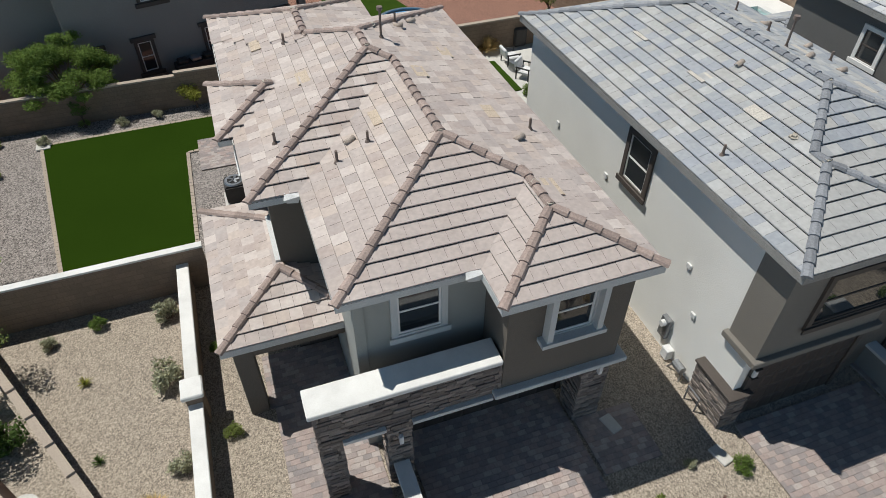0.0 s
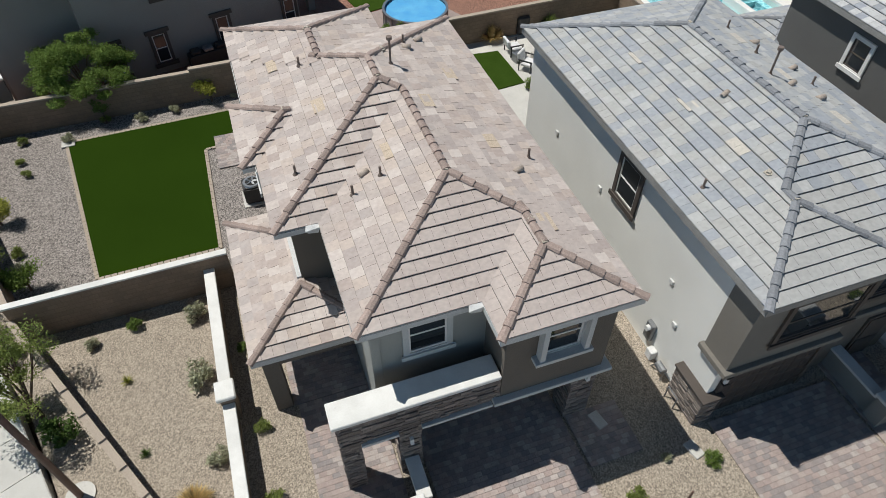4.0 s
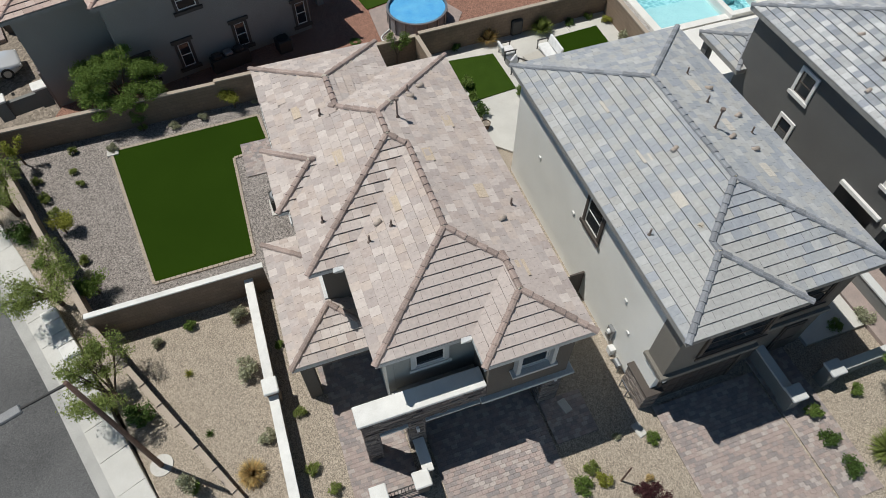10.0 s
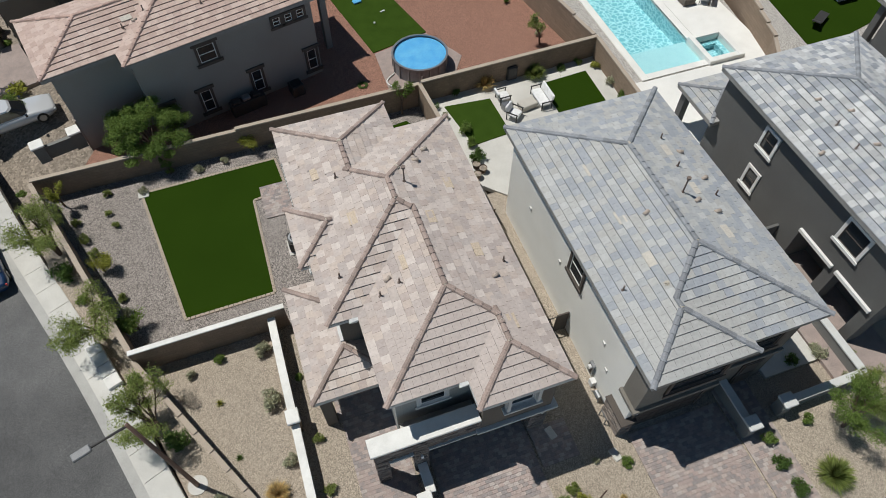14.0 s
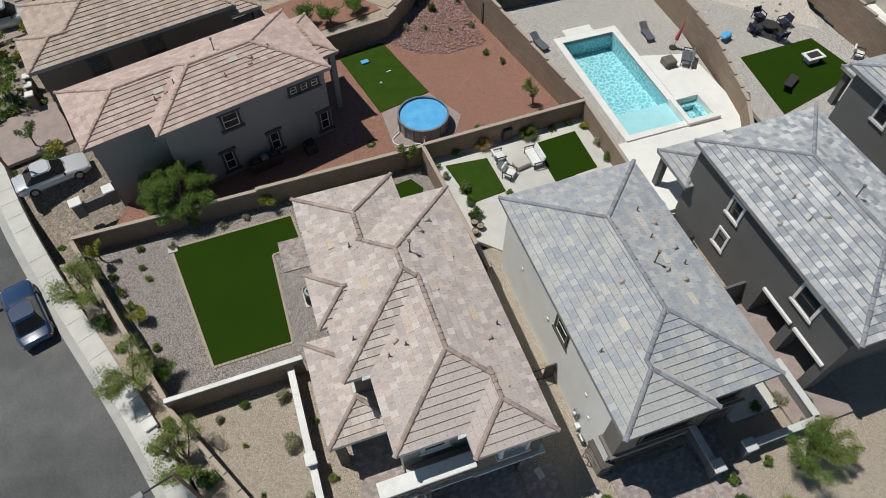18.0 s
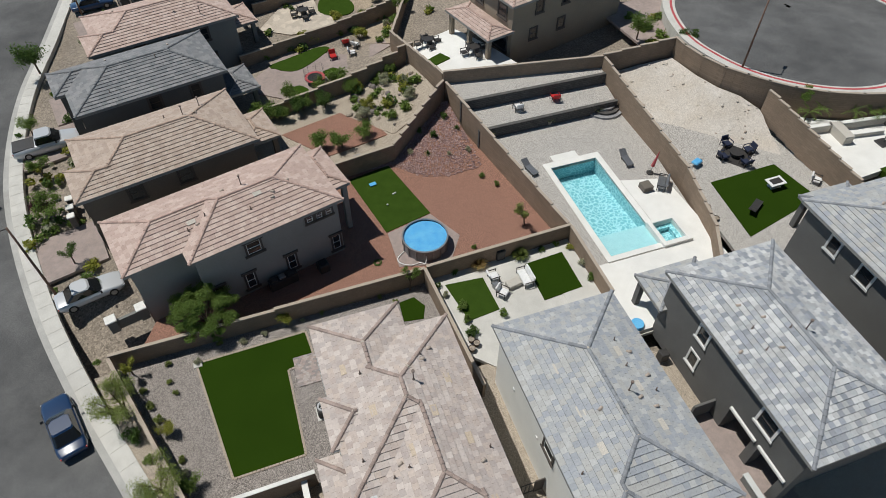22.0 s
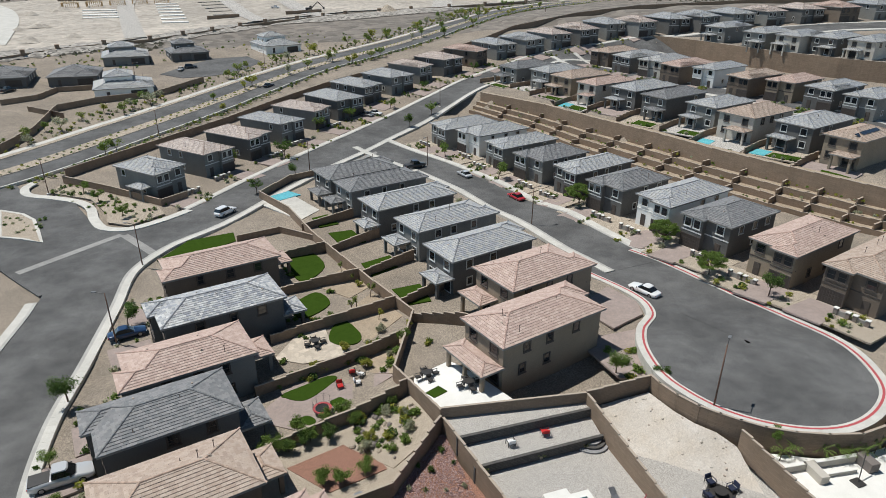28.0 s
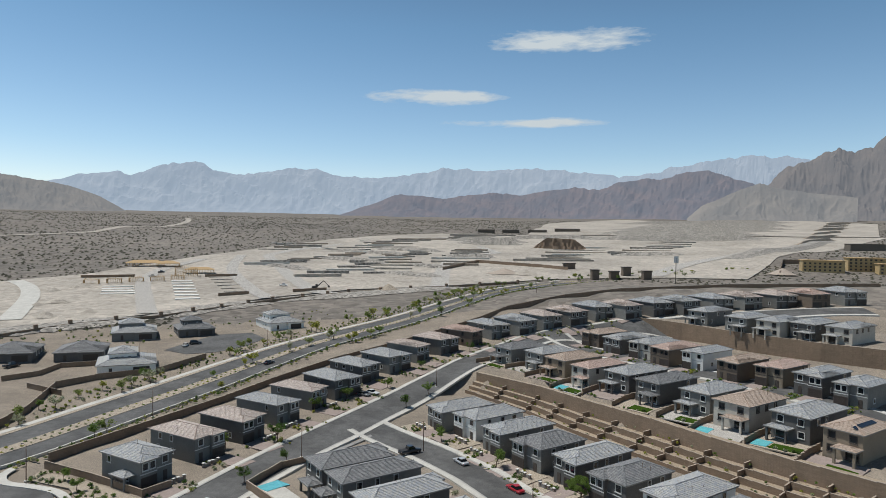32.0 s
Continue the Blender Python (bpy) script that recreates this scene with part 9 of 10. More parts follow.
for x0, y0, dx, dy, count, w, ang in ((-160, 610, 9, 26, 9, 46, 25), (-95, 520, 5, 28, 10, 42, 18), (-50, 560, 3, 34, 10, 40, 10), (20, 640, 3, 36, 9, 60, 0), (-120, 880, 14, 40, 8, 80, 12), (120, 700, 14, 40, 8, 80, -8), (250, 830, 22, 38, 8, 90, -15), (-280, 440, -2, 14, 5, 24, 20), (40, 1180, 12, 40, 6, 140, 4), (-265, 600, 3, 40, 8, 40, 22), (-215, 770, 6, 50, 6, 60, 18)):
    for k in range(count):
        x, y = x0 + dx * k + rw.uniform(-6, 6), y0 + dy * k
        ww = w * rw.uniform(.5, 1.1)
        hh = rw.choice((1.2, 1.6, 2.2))
        mt = rw.choice(("block_cap", "rubble", "concrete", "rubble", "raw_dirt"))
        if inside(SITE, x - 25, y) and inside(SITE, x + 25, y):
            tagged(link("plot_wall", Soup().box(-ww / 2, ww / 2, -.5 - hh, .5 + hh, -2, .7 + hh).mesh("plot_wall"), M[mt], at=pose(x, y, far_z(x, y), 0, 0, ang + rw.uniform(-5, 5))), "long low retaining edge between graded plots", "retaining edge", "plot edges")


def framed_house(x, y, w, d, yaw, storeys=1, roof=True):
    z = far_z(x, y) + .9
    ob = thing("framed_house", "raw timber house frame under construction", "house frame", "timber house frames", at=pose(x, y, z, 0, 0, yaw))
    for f in range(storeys):
        for sx in (-1, 1):
            s = Soup()
            for k in range(int(d / 1.2) + 1):
                s.box(sx * w / 2 - .1, sx * w / 2 + .1, -d / 2 + k * 1.2 - .08, -d / 2 + k * 1.2 + .08, 3 * f, 3 * f + 2.8)
            s.box(sx * w / 2 - .12, sx * w / 2 + .12, -d / 2, d / 2, 3 * f + 2.75, 3 * f + 2.95)
            link("stud_wall", s.mesh("stud_wall"), M["timber"], ob)
            s = Soup()
            for k in range(int(w / 1.2) + 1):
                s.box(-w / 2 + k * 1.2 - .08, -w / 2 + k * 1.2 + .08, sx * d / 2 - .1, sx * d / 2 + .1, 3 * f, 3 * f + 2.8)
            s.box(-w / 2, w / 2, sx * d / 2 - .12, sx * d / 2 + .12, 3 * f + 2.76, 3 * f + 2.96)
            link("stud_wall", s.mesh("stud_wall"), M["timber"], ob)
    top = 3 * storeys
    if roof:
        s = Soup()
        k = min(w, d) / 2 + .5
        X, Y = w / 2 + .5, d / 2 + .5
        s.add([(-X, -Y, top), (X, -Y, top), (X, Y, top), (-X, Y, top), (-X + k, 0, top + k * .34), (X - k, 0, top + k * .34)], [(0, 1, 5, 4), (2, 3, 4, 5), (1, 2, 5), (3, 0, 4), (3, 2, 1, 0)])
        link("roof_sheathing", s.mesh("roof_sheathing"), M["timber"], ob)
    else:
        s = Soup()
        for k in range(int(w / 1.5)):
            px = -w / 2 + 1.5 * k + .5
            s.tube((px, -d / 2, top), (px, 0, top + d * .16), .09, n=4)
            s.tube((px, d / 2, top), (px, 0, top + d * .16), .09, n=4)
        link("roof_truss", s.mesh("roof_truss"), M["timber"], ob)


framed_house(-257, 562, 30, 12, 25)
framed_house(-236, 560, 18, 12, 25, 1)
framed_house(-196, 498, 16, 14, 20, 2, False)
framed_house(-194, 520, 22, 10, 20, 1)
for k in range(5):
    framed_house(-237 + 11 * k, 438 + 9 * k, 9, 8, 20, 1, False)


def flats(x, y, w, d, h, yaw):
    z = far_z(x, y)
    ob = thing("apartment_shell", "yellow-sheathed apartment building under construction", "building", "apartment shells", at=pose(x, y, z, 0, 0, yaw))
    link("wall", Soup().box(-w / 2, w / 2, -d / 2, d / 2, -2, h).mesh("wall"), M["sheathing"], ob)
    link("roof", Soup().box(-w / 2 - .8, w / 2 + .8, -d / 2 - .8, d / 2 + .8, h, h + .6).mesh("roof"), M["timber"], ob)
    # dark panels on the solid wall stand in for the openings' shade
    for f in range(int(h / 3)):
        for k in range(int(w / 4)):
            link("window_opening", cached("fo", lambda: Soup().box(-.9, .9, -.08, .12, 0, 1.6).mesh("window_opening")), M["trim_dark"], ob, at=pose(-w / 2 + 2.2 + 4 * k, -d / 2, .8 + 3 * f))


flats(352, 590, 34, 16, 10, -20)
flats(398, 600, 30, 18, 12, -20)
flats(404, 572, 22, 14, 9, -20)
for x, y, w, h in ((600, 905, 46, 9), (110, 1530, 40, 7), (170, 1545, 40, 7), (235, 1555, 45, 7), (310, 1570, 60, 8)):
    ob = link("site_building", Soup().box(-w / 2, w / 2, -9, 9, -3, h).box(-w / 2 - .6, w / 2 + .6, -9.6, 9.6, h, h + .5).mesh("site_building"), M["stucco_dark"], at=pose(x, y, far_z(x, y), 0, 0, -8))
    tagged(ob, "long dark low building on the graded slope", "building", "far buildings")


def heap(x, y, r, h, mat="raw_dirt"):
    s = Soup()
    n, m = 14, 5
    rr = random.Random(int(x + y))
    for i in range(m):
        for k in range(n):
            a = 2 * math.pi * k / n
            q = r * (1 - i / m) * rr.uniform(.85, 1.1)
            s.v.append((q * math.cos(a), q * math.sin(a), h * (i / m) ** 1.2))
    s.v.append((0, 0, h * .95))
    for i in range(m - 1):
        s.f += [(i * n + k, i * n + (k + 1) % n, (i + 1) * n + (k + 1) % n, (i + 1) * n + k) for k in range(n)]
    s.f += [((m - 1) * n + k, (m - 1) * n + (k + 1) % n, m * n) for k in range(n)]
    ob = link("dirt_mound", s.mesh("dirt_mound", True), M[mat], at=pose(x, y, far_z(x, y) + .6))
    tagged(ob, "heap of tan excavated dirt", "mound", "dirt mounds")


for x, y, r, h in ((-235, 423, 7, 3), (-192, 313, 6, 3), (-212, 357, 7, 2.5), (-35, 440, 9, 5), (-215, 344, 4, 2), (300, 560, 12, 6), (57, 565, 16, 5), (75, 560, 14, 4), (-240, 400, 5, 2.5), (-180, 330, 5, 2)):
    heap(x, y, r, h, "vent" if (x, y) in ((300, 560), (57, 565)) else "gravel_tan" if x == -35 else "raw_dirt")
# excavator
z = far_z(-85, 440) + .7
ex = thing("excavator", "dark tracked excavator working in the dirt", "excavator", at=pose(-85, 440, z, 0, 0, 15))
for sy in (-1.2, 1.2):
    link("track", bevel(Soup().box(-2.2, 2.2, sy - .35, sy + .35, 0, 1.0).mesh("track"), .2), M["rubber"], ex)
link("body", bevel(Soup().box(-2.4, 1.4, -1.4, 1.4, 1.1, 2.5).mesh("body"), .15), M["metal_dark"], ex)
link("cab", bevel(Soup().box(.1, 1.6, .2, 1.4, 2.4, 3.6).mesh("cab"), .12), M["car_glass"], ex)
link("boom", Soup().tube((1.2, -.3, 2), (5.5, -.3, 6), .35, .25).tube((5.5, -.3, 6), (9, -.3, 2.6), .28, .2).mesh("boom"), M["metal_dark"], ex)
link("bucket", bevel(Soup().box(8.4, 9.7, -.9, .3, 1.4, 2.7).mesh("bucket"), .1), M["metal_dark"], ex)


# banks of broken rock and walls on the graded slope
def rock_bank(p, q, run, rise, mat="rubble", label="long sloping bank of broken grey rock"):
    p, q = Vector(p), Vector(q)
    s = Soup()
    n = 24
    back = Vector((-(q - p).y, (q - p).x)).normalized()
    rr = random.Random(int(p.x))
    for k in range(n + 1):
        c = p + (q - p) * (k / n) + back * rr.uniform(-2, 2)
        z = far_z(c.x, c.y) + .3
        e = min(1, 4 * min(k, n - k) / n + .1)
        t = c + back * run
        s.v += [(c.x, c.y, z), (t.x, t.y, z + rise * e), (t.x + back.x * run * 1.5, t.y + back.y * run * 1.5, z + rise * e * .9 + .2)]
    for k in range(n):
        s.f += [(3 * k, 3 * k + 3, 3 * k + 4, 3 * k + 1), (3 * k + 1, 3 * k + 4, 3 * k + 5, 3 * k + 2)]
    tagged(link("rock_bank", s.mesh("rock_bank"), M[mat]), label, "bank", "rock banks")


for p, q, run, rise in (((253, 1131), (580, 1127), 12, 9), ((300, 1300), (640, 1210), 12, 9), ((326, 1459), (690, 1320), 14, 12), ((420, 1640), (830, 1520), 16, 13), ((542, 1800), (940, 1690), 16, 14), ((600, 2050), (1100, 1950), 20, 16), ((635, 2347), (1401, 2460), 22, 16),
                        ((23, 1039), (131, 1018), 10, 8), ((10, 1100), (150, 1075), 10, 8), ((4, 709), (70, 733), 9, 5), ((215, 807), (300, 779), 9, 5), ((90, 1180), (300, 1160), 10, 7), ((330, 690), (700, 1120), 10, 5),
                        ((-170, 600), (-120, 560), 6, 3), ((-140, 700), (-60, 640), 8, 4), ((-150, 820), (-40, 760), 8, 4), ((-100, 900), (0, 850), 8, 5), ((-60, 560), (0, 520), 6, 3), ((-40, 640), (0, 600), 6, 3)):
    rock_bank(p, q, run, rise)
for k in range(3):
    rock_bank((141 + 3 * k, 975 + 9 * k), (214 + 3 * k, 950 + 9 * k), 1, 5 + 5 * k, "block", "tall brown block retaining wall of the building site")
for k in range(8):
    t = k / 7
    rock_bank((564 + 780 * t, 1013 + 1250 * t), (700 + 850 * t, 1130 + 1260 * t), 2, 6, "block_cap", "row of tan retaining walls on the graded slope")
# basin with a brown wall, gate towers, sign
poly_wall("basin_wall", [(x, y, far_z(x, y) + 3.6) for x, y in ((3, 590), (40, 672), (99, 618), (118, 590))], 3.6, .5, label="brown block wall round a drainage basin")
poly_wall("site_wall", [(x, y, far_z(x, y) + 4.5) for x, y in ((295, 555), (349, 652), (378, 650))], 4.5, .5, label="dark brown block wall at the apartment site")
for a, b in (((-137, 398), (-122, 411)), ((-97, 425), (-77, 438)), ((-181, 497), (-160, 508)), ((-262, 470), (-230, 485))):
    poly_wall("site_wall", [(x, y, far_z(x, y) + 2.6) for x, y in (a, b)], 2.4, .4, label="new brown block wall on the building site")
for x, y, w, h in ((126, 520, 6, 8), (142, 522, 7, 6.5), (158, 543, 7, 8), (168, 520, 7, 7), (121, 600, 11, 6)):
    ob = thing("gate_tower", "square brown stone gate tower", "gate tower", "gate towers", at=pose(x, y, far_z(x, y) + .3, 0, 0, 12))
    link("shaft", Soup().box(-w / 2, w / 2, -2, 2, -2, h - .8).mesh("shaft"), M["stucco_brown"], ob)
    link("cap", Soup().box(-w / 2 - .5, w / 2 + .5, -2.5, 2.5, h - .8, h).mesh("cap"), M["trim_dark"], ob)
sg = thing("sign_mast", "tall thin mast with a white sign board", "sign", at=pose(180, 488, far_z(180, 488)))
link("mast", Soup().tube((0, 0, -1), (0, 0, 20), .3).mesh("mast"), M["metal_dark"], sg)
link("sign_board", Soup().box(-1.8, 1.8, -.25, -.05, 16, 21).mesh("sign_board"), M["white_plastic"], sg)
# piers of the wall in front of the site
for k, (x, y) in enumerate(((-183, 265), (-176, 280), (-169, 294), (-155, 308), (-140, 323), (-130, 339), (-120, 354), (-110, 370), (-100, 385), (-85, 400), (-72, 414), (-60, 425), (-40, 437), (-20, 449), (5, 462), (30, 475), (60, 490))):
    z = ground_z(x, y)
    tagged(link("wall_pier", Soup().box(-.8, .8, -.8, .8, -1, 3.0).box(-.95, .95, -.95, .95, 3.0, 3.2).mesh("wall_pier"), M["block"], at=pose(x, y, z, 0, 0, 40)), "square brown block pier of the site wall", "pier", "wall piers")
rock_bank((-190, 255), (-140, 316), 7, 1.5, "rubble", "strip of broken tan rock below the site wall")
rock_bank((-138, 318), (-97, 378), 7, 1.5, "rubble", "strip of broken tan rock below the site wall")
rock_bank((-95, 382), (20, 458), 7, 1.5, "rubble", "strip of broken tan rock below the site wall")
for x, y, yaw, paint in ((-217, 486, 60, "white"), (-110, 453, 0, "white"), (-222, 513, 60, "black")):
    car(x, y, far_z(x, y) + 1, yaw, paint, "pickup", "%s pickup on the building site" % paint)

# ---- scrub of the open desert ----
rs = np.random.RandomState(5)
sv, sf = [], []


SLOPE = [(200, 1470), (420, 2500), (900, 3300), (1700, 3000), (1500, 2200), (860, 1255)]
while len(sf) < 9000 * 6:
    a, r = rs.uniform(-.62, .70), 330 + 2700 * rs.rand() ** 1.5
    x, y = r * math.sin(a), r * math.cos(a)
    if inside(SITE, x, y) or inside(SLOPE, x, y) or (x > -130 and r < 520 and x < 260):
        continue
    z = far_z(x, y) - .2
    q = rs.uniform(.8, 1.9) * (1 + r / 2200)
    k = len(sv)
    h = q * rs.uniform(.5, .9)
    sv += [(x + q * rs.uniform(.7, 1.2) * math.cos(m * 1.0472), y + q * rs.uniform(.7, 1.2) * math.sin(m * 1.0472), z) for m in range(6)] + [(x + rs.uniform(-.3, .3), y, z + h)]
    sf += [(k + m, k + (m + 1) % 6, k + 6) for m in range(6)]
sm = bpy.data.meshes.new("scrub")
sm.from_pydata(sv, [], sf)
sm.update()
tagged(link("scrub", sm, M["scrub"]), "dark low scrub scattered over the desert plain", "scrub", kind="stuff")


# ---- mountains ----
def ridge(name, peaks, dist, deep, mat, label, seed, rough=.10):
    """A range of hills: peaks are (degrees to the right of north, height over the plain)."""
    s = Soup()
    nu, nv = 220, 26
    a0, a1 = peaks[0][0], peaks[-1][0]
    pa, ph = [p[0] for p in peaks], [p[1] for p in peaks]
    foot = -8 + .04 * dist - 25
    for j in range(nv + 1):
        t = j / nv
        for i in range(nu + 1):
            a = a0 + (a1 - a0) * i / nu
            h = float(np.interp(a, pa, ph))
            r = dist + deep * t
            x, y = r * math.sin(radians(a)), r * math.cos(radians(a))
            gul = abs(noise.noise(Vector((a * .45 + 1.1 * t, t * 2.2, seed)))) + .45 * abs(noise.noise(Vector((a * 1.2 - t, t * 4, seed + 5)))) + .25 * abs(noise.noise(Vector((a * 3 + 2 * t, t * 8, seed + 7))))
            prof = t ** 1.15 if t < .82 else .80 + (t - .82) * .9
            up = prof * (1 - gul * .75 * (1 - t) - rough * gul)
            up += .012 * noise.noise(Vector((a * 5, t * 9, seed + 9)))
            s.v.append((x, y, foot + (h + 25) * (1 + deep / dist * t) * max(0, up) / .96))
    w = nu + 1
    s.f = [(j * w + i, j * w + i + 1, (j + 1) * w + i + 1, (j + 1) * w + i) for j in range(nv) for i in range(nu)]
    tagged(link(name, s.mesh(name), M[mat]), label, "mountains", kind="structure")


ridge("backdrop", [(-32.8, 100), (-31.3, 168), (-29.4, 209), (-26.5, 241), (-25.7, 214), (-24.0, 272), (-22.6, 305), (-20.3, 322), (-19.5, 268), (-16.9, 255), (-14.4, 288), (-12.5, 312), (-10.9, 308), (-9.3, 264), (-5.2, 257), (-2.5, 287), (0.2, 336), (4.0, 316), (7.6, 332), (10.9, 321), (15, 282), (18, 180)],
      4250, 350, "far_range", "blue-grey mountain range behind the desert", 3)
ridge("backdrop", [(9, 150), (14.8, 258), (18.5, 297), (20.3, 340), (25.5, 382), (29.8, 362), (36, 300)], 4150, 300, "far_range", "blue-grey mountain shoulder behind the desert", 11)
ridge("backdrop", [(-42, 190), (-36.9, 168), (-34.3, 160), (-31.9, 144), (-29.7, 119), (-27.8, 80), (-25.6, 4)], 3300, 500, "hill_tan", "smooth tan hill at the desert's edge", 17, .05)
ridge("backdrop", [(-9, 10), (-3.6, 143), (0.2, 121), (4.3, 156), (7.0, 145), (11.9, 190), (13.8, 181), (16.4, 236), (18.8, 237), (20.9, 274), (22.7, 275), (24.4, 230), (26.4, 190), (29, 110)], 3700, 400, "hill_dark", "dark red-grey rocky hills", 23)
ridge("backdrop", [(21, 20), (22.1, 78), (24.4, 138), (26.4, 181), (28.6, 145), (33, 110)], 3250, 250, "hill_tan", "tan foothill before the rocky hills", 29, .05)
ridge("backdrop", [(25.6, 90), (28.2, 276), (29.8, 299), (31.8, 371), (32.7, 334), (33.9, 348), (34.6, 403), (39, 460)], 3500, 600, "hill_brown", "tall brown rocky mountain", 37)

# ---- garden below the turning bulb ----
s = Soup()
crest = [(15.8, 54.6, 1.2), (19.5, 55.6, 1.7), (22.6, 56.4, 2.0), (24.2, 53.4, 2.0), (25.8, 51.5, 1.9), (27.6, 50.2, 1.8), (28.9, 48.4, 1.6)]
toe = [(17.2, 50.0, .12), (19.2, 48.6, .12), (21.6, 47.6, .12), (23.6, 46.6, .12), (25.6, 45.6, .12), (27.6, 44.6, .12), (29.8, 43.6, .12)]
rb = random.Random(4)
m = 7
for k in range(m + 1):
    for i in range(25):
        t = i / 24 * 6
        a = min(5, int(t))
        c = Vector(crest[a]).lerp(Vector(crest[a + 1]), t - a)
        d = Vector(toe[a]).lerp(Vector(toe[a + 1]), t - a)
        q = d.lerp(c, k / m)
        q.z += (0 if k in (0, m) else rb.uniform(-.07, .09)) + .02
        s.v.append(tuple(q))
s.f = [(k * 25 + i, k * 25 + i + 1, (k + 1) * 25 + i + 1, (k + 1) * 25 + i) for k in range(m) for i in range(24)]
tagged(link("dirt_bank", s.mesh("dirt_bank", True), M["bank_dirt"]), "bare pale dirt bank below the high wall", "bank", kind="structure")
for k in range(60):
    t, e = rb.uniform(0, 5.99), rb.random() ** .7
    a = int(t)
    q = Vector(toe[a]).lerp(Vector(toe[a + 1]), t - a).lerp(Vector(crest[a]).lerp(Vector(crest[a + 1]), t - a), e)
    r = rb.uniform(.05, .16)
    me = cached(("clod", k % 4), lambda: bevel(Soup().box(-1, 1, -.7, .7, -.5, .5).mesh("clod"), .4))
    tagged(link("clod", me, M["vent" if k % 9 == 0 else "bank_dirt"], at=pose(q.x, q.y, q.z + r * .3, rb.uniform(-20, 20), rb.uniform(-20, 20), rb.uniform(0, 180)) @ Matrix.Diagonal((r, r, r, 1))), "broken lump of pale dried dirt", "clod", "lumps of dirt")
slab("east_patio", [(29.7, 48.6), (32, 47.9), (36, 47.3), (40.2, 47.5), (44, 48.9), (46.5, 50.6), (46, 43.8), (39.1, 41.6), (36.7, 40.6), (33.4, 39.2), (31.6, 43.6)], 1.2, "concrete_white", "bright white concrete patio below a high wall", thick=.6)
slab("lawn", [(36.6, 40.8), (39.3, 41.9), (40.6, 39.2), (37.8, 38.0)], 1.22, "turf_far", "green turf beside a white patio", "lawn", .6)
for pts, h in (([(31.9, 45.4), (34.3, 45.9), (35.1, 46.05), (39.8, 47.0)], .75), ([(35.5, 44.9), (38.7, 45.5)], .42)):
    poly_wall("seat_wall", [(x, y, 1.2 + h) for x, y in pts], h, .35, "stucco_cream", "concrete_white", "pale plastered garden seat wall", "seat walls", .1)
bl2 = link("planter_block", bevel(Soup().box(-.45, .45, -1.1, 1.1, -.1, .8).mesh("planter_block"), .03), M["stucco_cream"], at=pose(34.9, 45.0, 1.25, 0, 0, 12))
tagged(bl2, "pale plastered block at the end of the seat wall", "block")
st = link("fireplace_block", bevel(Soup().box(-.5, .5, -.9, .9, -.1, 1.0).mesh("fireplace_block"), .03), M["stone"], at=pose(40.3, 46.2, 1.25, 0, 0, 15))
tagged(st, "grey stone-clad garden counter", "counter")
ub = thing("parasol_stand", "black weighted stand with a leaning pole", "parasol stand", at=pose(38.3, 44.1, 1.2, 0, 0, 20))
link("base_plate", bevel(Soup().box(-.5, .5, -.5, .5, 0, .14).mesh("base_plate"), .03), M["metal_dark"], ub)
link("pole", Soup().tube((0, 0, .1), (1.3, .9, 2.2), .05).mesh("pole"), M["metal_dark"], ub)


def palm_meshes(seed):
    r = random.Random(seed)
    t, c = Soup(), Soup()
    t.tube((0, 0, -.1), (.1, .05, 1.3), .06, .04, 6)
    for k in range(15):
        a, e = r.uniform(0, 6.28), r.uniform(.2, 1.1)
        p = Vector((.1, .05, 1.3))
        d = Vector((math.cos(a) * math.cos(e), math.sin(a) * math.cos(e), math.sin(e)))
        side = Vector((-math.sin(a), math.cos(a), 0))
        for j in range(8):
            n = p + d * .15
            for w in (-1, 1):
                tip = n + side * w * .24 + d * .12 - Vector((0, 0, .08))
                c.add([n, n + d * .05, tip], [(0, 1, 2)])
            c.add([p - side * .012, p + side * .012, n + side * .01, n - side * .01], [(0, 1, 2, 3)])
            p, d = n, (d - Vector((0, 0, .14))).normalized()
    return t.mesh("trunk"), c.mesh("fronds")


for k, (x, y) in enumerate(((32.5, 47.0), (33.7, 47.4), (36.7, 47.1), (38.1, 47.1), (39.3, 47.2), (40.6, 47.2), (42.2, 48.0), (43.4, 48.4))):
    me = cached(("palm", k % 3), lambda: palm_meshes(k))
    pm = thing("palm", "young palm with arching green fronds", "palm", "young palms", at=pose(x, y, 1.2, 0, 0, 47 * k) @ Matrix.Diagonal((.85, .85, .85, 1)))
    link("trunk", me[0], M["trunk"], pm)
    link("fronds", me[1], M["leaf_green"], pm)


# ---- pavement slabs by the near street ----
walkway = [Vector((p.x, p.y)) for p in smooth_line([(a, b, 0) for a, b in STREETS["west_street"][0]], 8)]
run, total = [p for p in walkway if -6 < p.y < 62], 0.0
strip = thing("pavement", "pale concrete pavement of jointed slabs", "pavement", kind="structure")
at_m = []
for a, b in zip(run, run[1:]):
    at_m.append((total, a, b))
    total += (b - a).length


def along(m):
    for t, a, b in reversed(at_m):
        if m >= t:
            d = (b - a).normalized()
            return a + d * (m - t), Vector((d.y, -d.x))
    return run[0], Vector((1, 0))


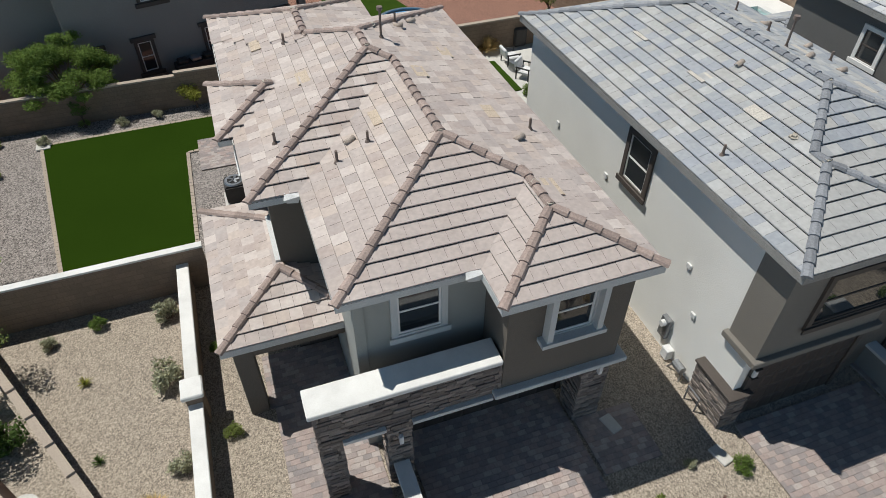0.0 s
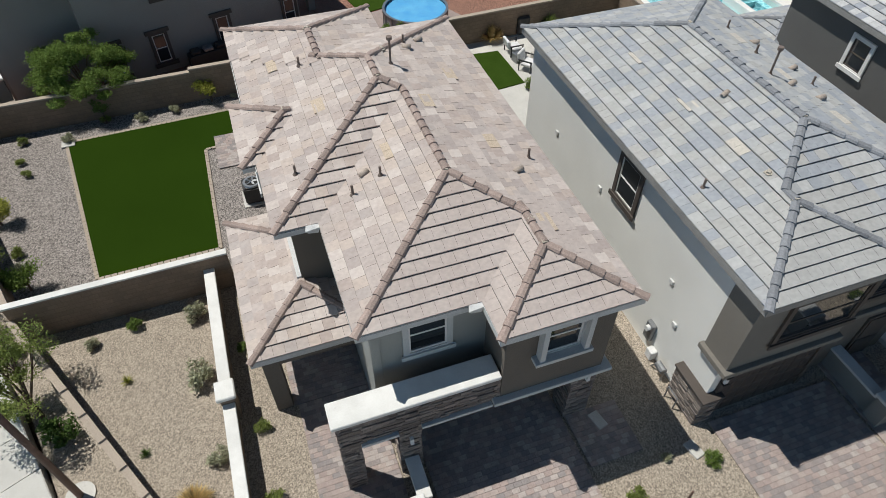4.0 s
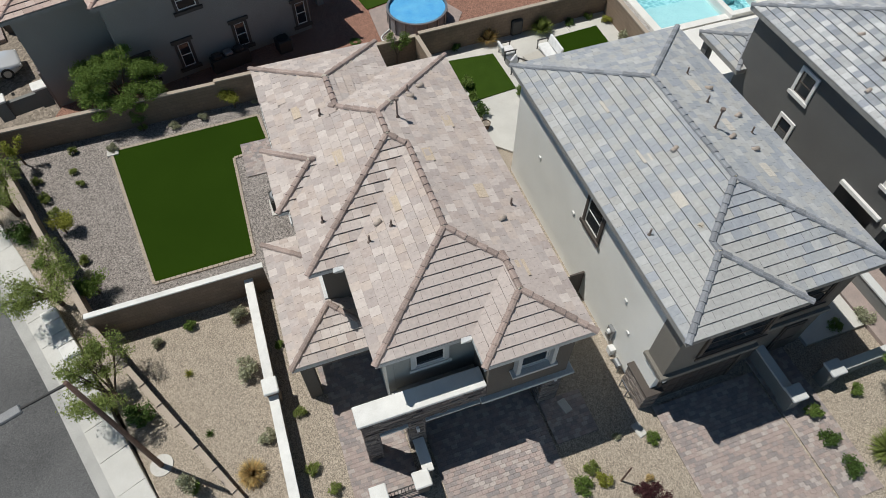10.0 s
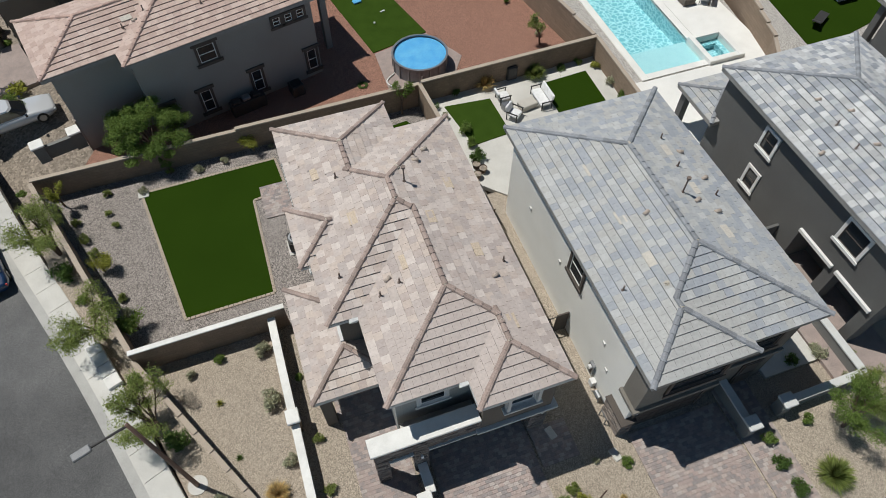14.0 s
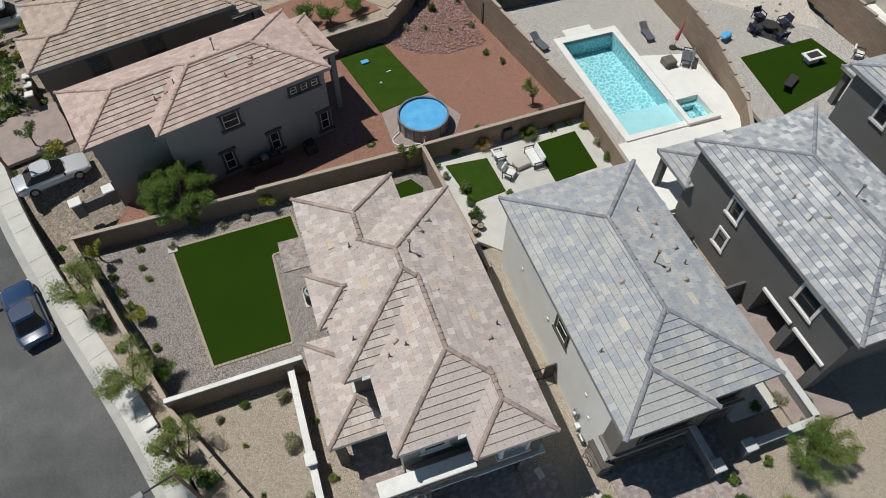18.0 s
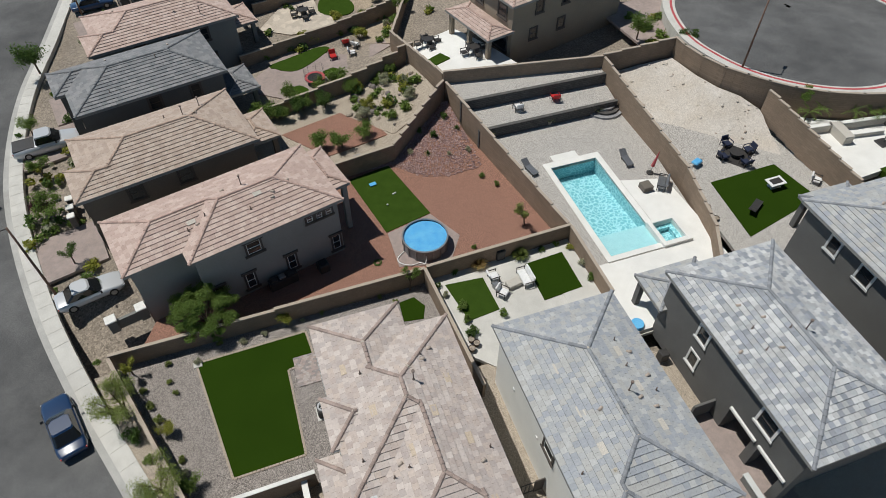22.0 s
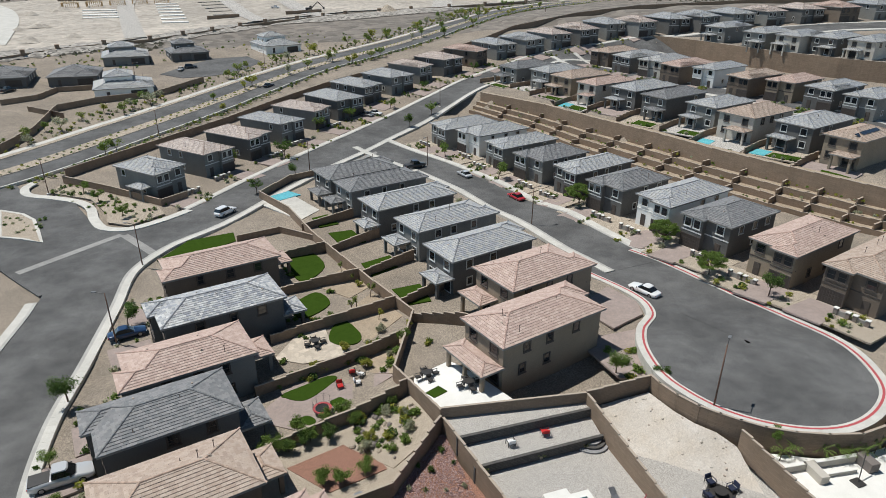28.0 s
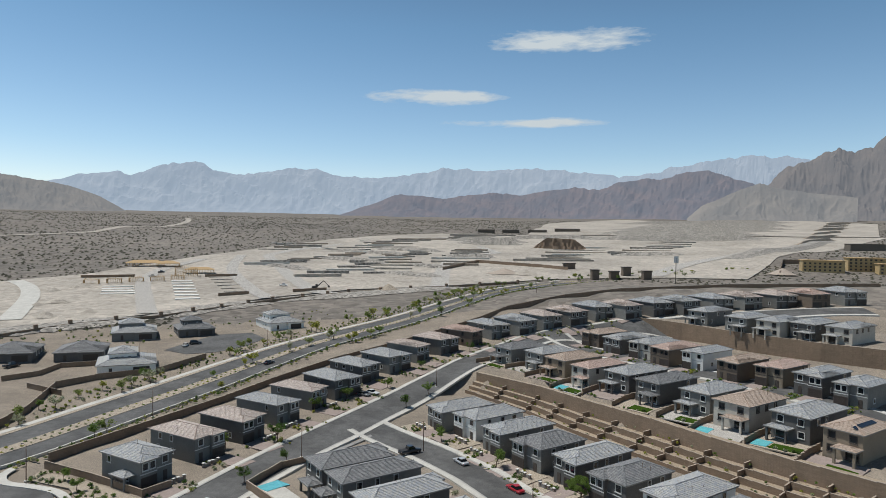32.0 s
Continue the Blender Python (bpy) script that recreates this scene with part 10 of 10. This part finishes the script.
for k in range(int(total / 1.5)):
    (p, n0), (q, n1) = along(k * 1.5 + .012), along((k + 1) * 1.5 - .012)
    s = Soup()
    ring = [p + n0 * 5.8, q + n1 * 5.8, q + n1 * 6.88, p + n0 * 6.88]
    s.v = [(v.x, v.y, ground_z(v.x, v.y) + z) for z in (.1, .192) for v in ring]
    s.f = [(4, 5, 6, 7), (0, 1, 5, 4), (1, 2, 6, 5), (2, 3, 7, 6), (3, 0, 4, 7)]
    link("pavement_slab", s.mesh("pavement_slab"), M["concrete"], strip)

sgate = thing("side_gate", "brown side gate with iron railings between the houses", "gate", at=LOT @ pose(9.55, 11.9, G0))
link("gate_leaf", bevel(Soup().box(.1, .72, -.04, .04, .05, 1.55).mesh("gate_leaf"), .01), M["trim_dark"], sgate)
for k in range(9):
    link("bar", cached("sidebar", lambda: Soup().box(-.012, .012, -.012, .012, 0, 1.5).mesh("bar")), M["metal_dark"], sgate, at=pose(-2.2 + .25 * k, 0, .02))
for z in (.15, 1.4):
    link("rail", Soup().box(-2.3, .1, -.02, .02, z, z + .04).mesh("rail"), M["metal_dark"], sgate)
brace = thing("tree_brace", "rust-brown wooden brace beside a young tree", "stake", at=pose(7.7, 5.6, G0))
link("rail", Soup().tube((-.5, 0, .12), (.75, .12, .2), .03, n=7).mesh("rail"), M["pole"], brace)
link("foot", Soup().tube((-.3, .02, -.2), (-.3, .02, .2), .03, n=7).mesh("foot"), M["pole"], brace)

# ---- front gardens of the houses across the wall ----
for x, y, size, leaf in ((-33.6, 37.6, 0.8, "green"), (-33.4, 36.4, 0.85, "green"), (-32.6, 34.8, 0.85, "green"), (-32.6, 37.1, 0.75, "dark"), (-28.0, 28.8, 1.3, "dark"), (-25.1, 30.7, 0.8, "lime"), (-29.0, 29.9, 0.7, "green"), (-33.4, 41.7, 1.1, "green"), (-34.1, 41.3, 1.0, "olive"), (-33.1, 39.8, 0.9, "green"), (-27.1, 32.5, 0.9, "lime"), (-31.8, 38.2, 0.8, "dark")):
    shrub(x, y, ground_z(x, y) + .02, size, leaf)
shrub(-30.6, 36.6, ground_z(-30.6, 36.6) + .02, .9, "green", "spiky")
tree(-32.9, 37.9, ground_z(-32.9, 37.9), "citrus", 1.05, "maroon", "dark maroon-leaved ornamental tree in a front garden")
tree(-28.6, 32.5, ground_z(-28.6, 32.5), "sapling", 0.95, "dark", "slim young dark green tree beside a drive")
tree(-26.4, 29.8, ground_z(-26.4, 29.8), "citrus", 0.95, "green", "leafy green tree beside the parked coupe")
tree(-25.7, 30.1, ground_z(-25.7, 30.1), "citrus", 0.7, "green", "leafy green bush beside the parked coupe")
street_lamp(-28.8, 29.4, ground_z(-28.8, 29.4), 215)
ew = thing("entry_wall", "low dark plastered entry wall with white-capped piers", "wall", "entry walls", at=pose(-30.4, 37.5, -.9, 0, 0, 115))
link("panel", Soup().box(-1.1, 1.1, -.12, .12, -.3, .8).mesh("panel"), M["stucco_dark"], ew)
for px in (-1.1, 0, 1.1):
    pier = link("pier", Soup().box(px - .22, px + .22, -.22, .22, -.3, 1.0).mesh("pier"), M["stucco_dark"], ew)
    link("pier_cap", bevel(Soup().box(px - .3, px + .3, -.3, .3, 1.0, 1.12).mesh("pier_cap"), .03), M["cap_white"], pier)
hose = thing("pool_hose", "white ribbed pool hose lying beside the round pool", "hose")
hs = Soup()
hp = smooth_line([(-3.0, 33.4, -.75), (-3.45, 32.7, -.76), (-3.2, 32.2, -.76), (-2.4, 32.0, -.76), (-1.7, 32.25, -.76), (-1.3, 32.1, -.7), (-1.2, 32.45, -.2)], 5)
for a, b in zip(hp, hp[1:]):
    hs.tube(a, b, .045, n=6, cap=False)
link("tubing", hs.mesh("tubing", True), M["white_plastic"], hose)
tagged(link("dog_toy", bevel(Soup().box(-.16, .16, -.04, .04, 0, .06).box(-.18, -.1, -.07, .07, 0, .06).box(.1, .18, -.07, .07, 0, .06).mesh("dog_toy"), .01), M["white_plastic"], at=pose(-4.1, 40.0, -.79, 0, 0, 35)), "small white bone-shaped toy lying on turf", "toy")
tagged(link("ball", bevel(Soup().box(-.09, .09, -.09, .09, 0, .17).mesh("ball"), .06, 2), M["white_plastic"], at=pose(-4.6, 38.6, -.79)), "small white ball lying on turf", "toy")
coil = thing("garden_hose", "green garden hose coiled on red gravel", "hose", at=pose(-5.0, 32.3, -.83))
cs = Soup()
for t in range(4):
    pts = [Vector((.16 * (1 + .35 * t) * math.cos(a * .5236), .16 * (1 + .35 * t) * math.sin(a * .5236), .02 + .01 * t)) for a in range(13)]
    for a, b in zip(pts, pts[1:]):
        cs.tube(a, b, .02, n=5, cap=False)
link("coil", cs.mesh("coil"), M["leaf_dark"], coil)
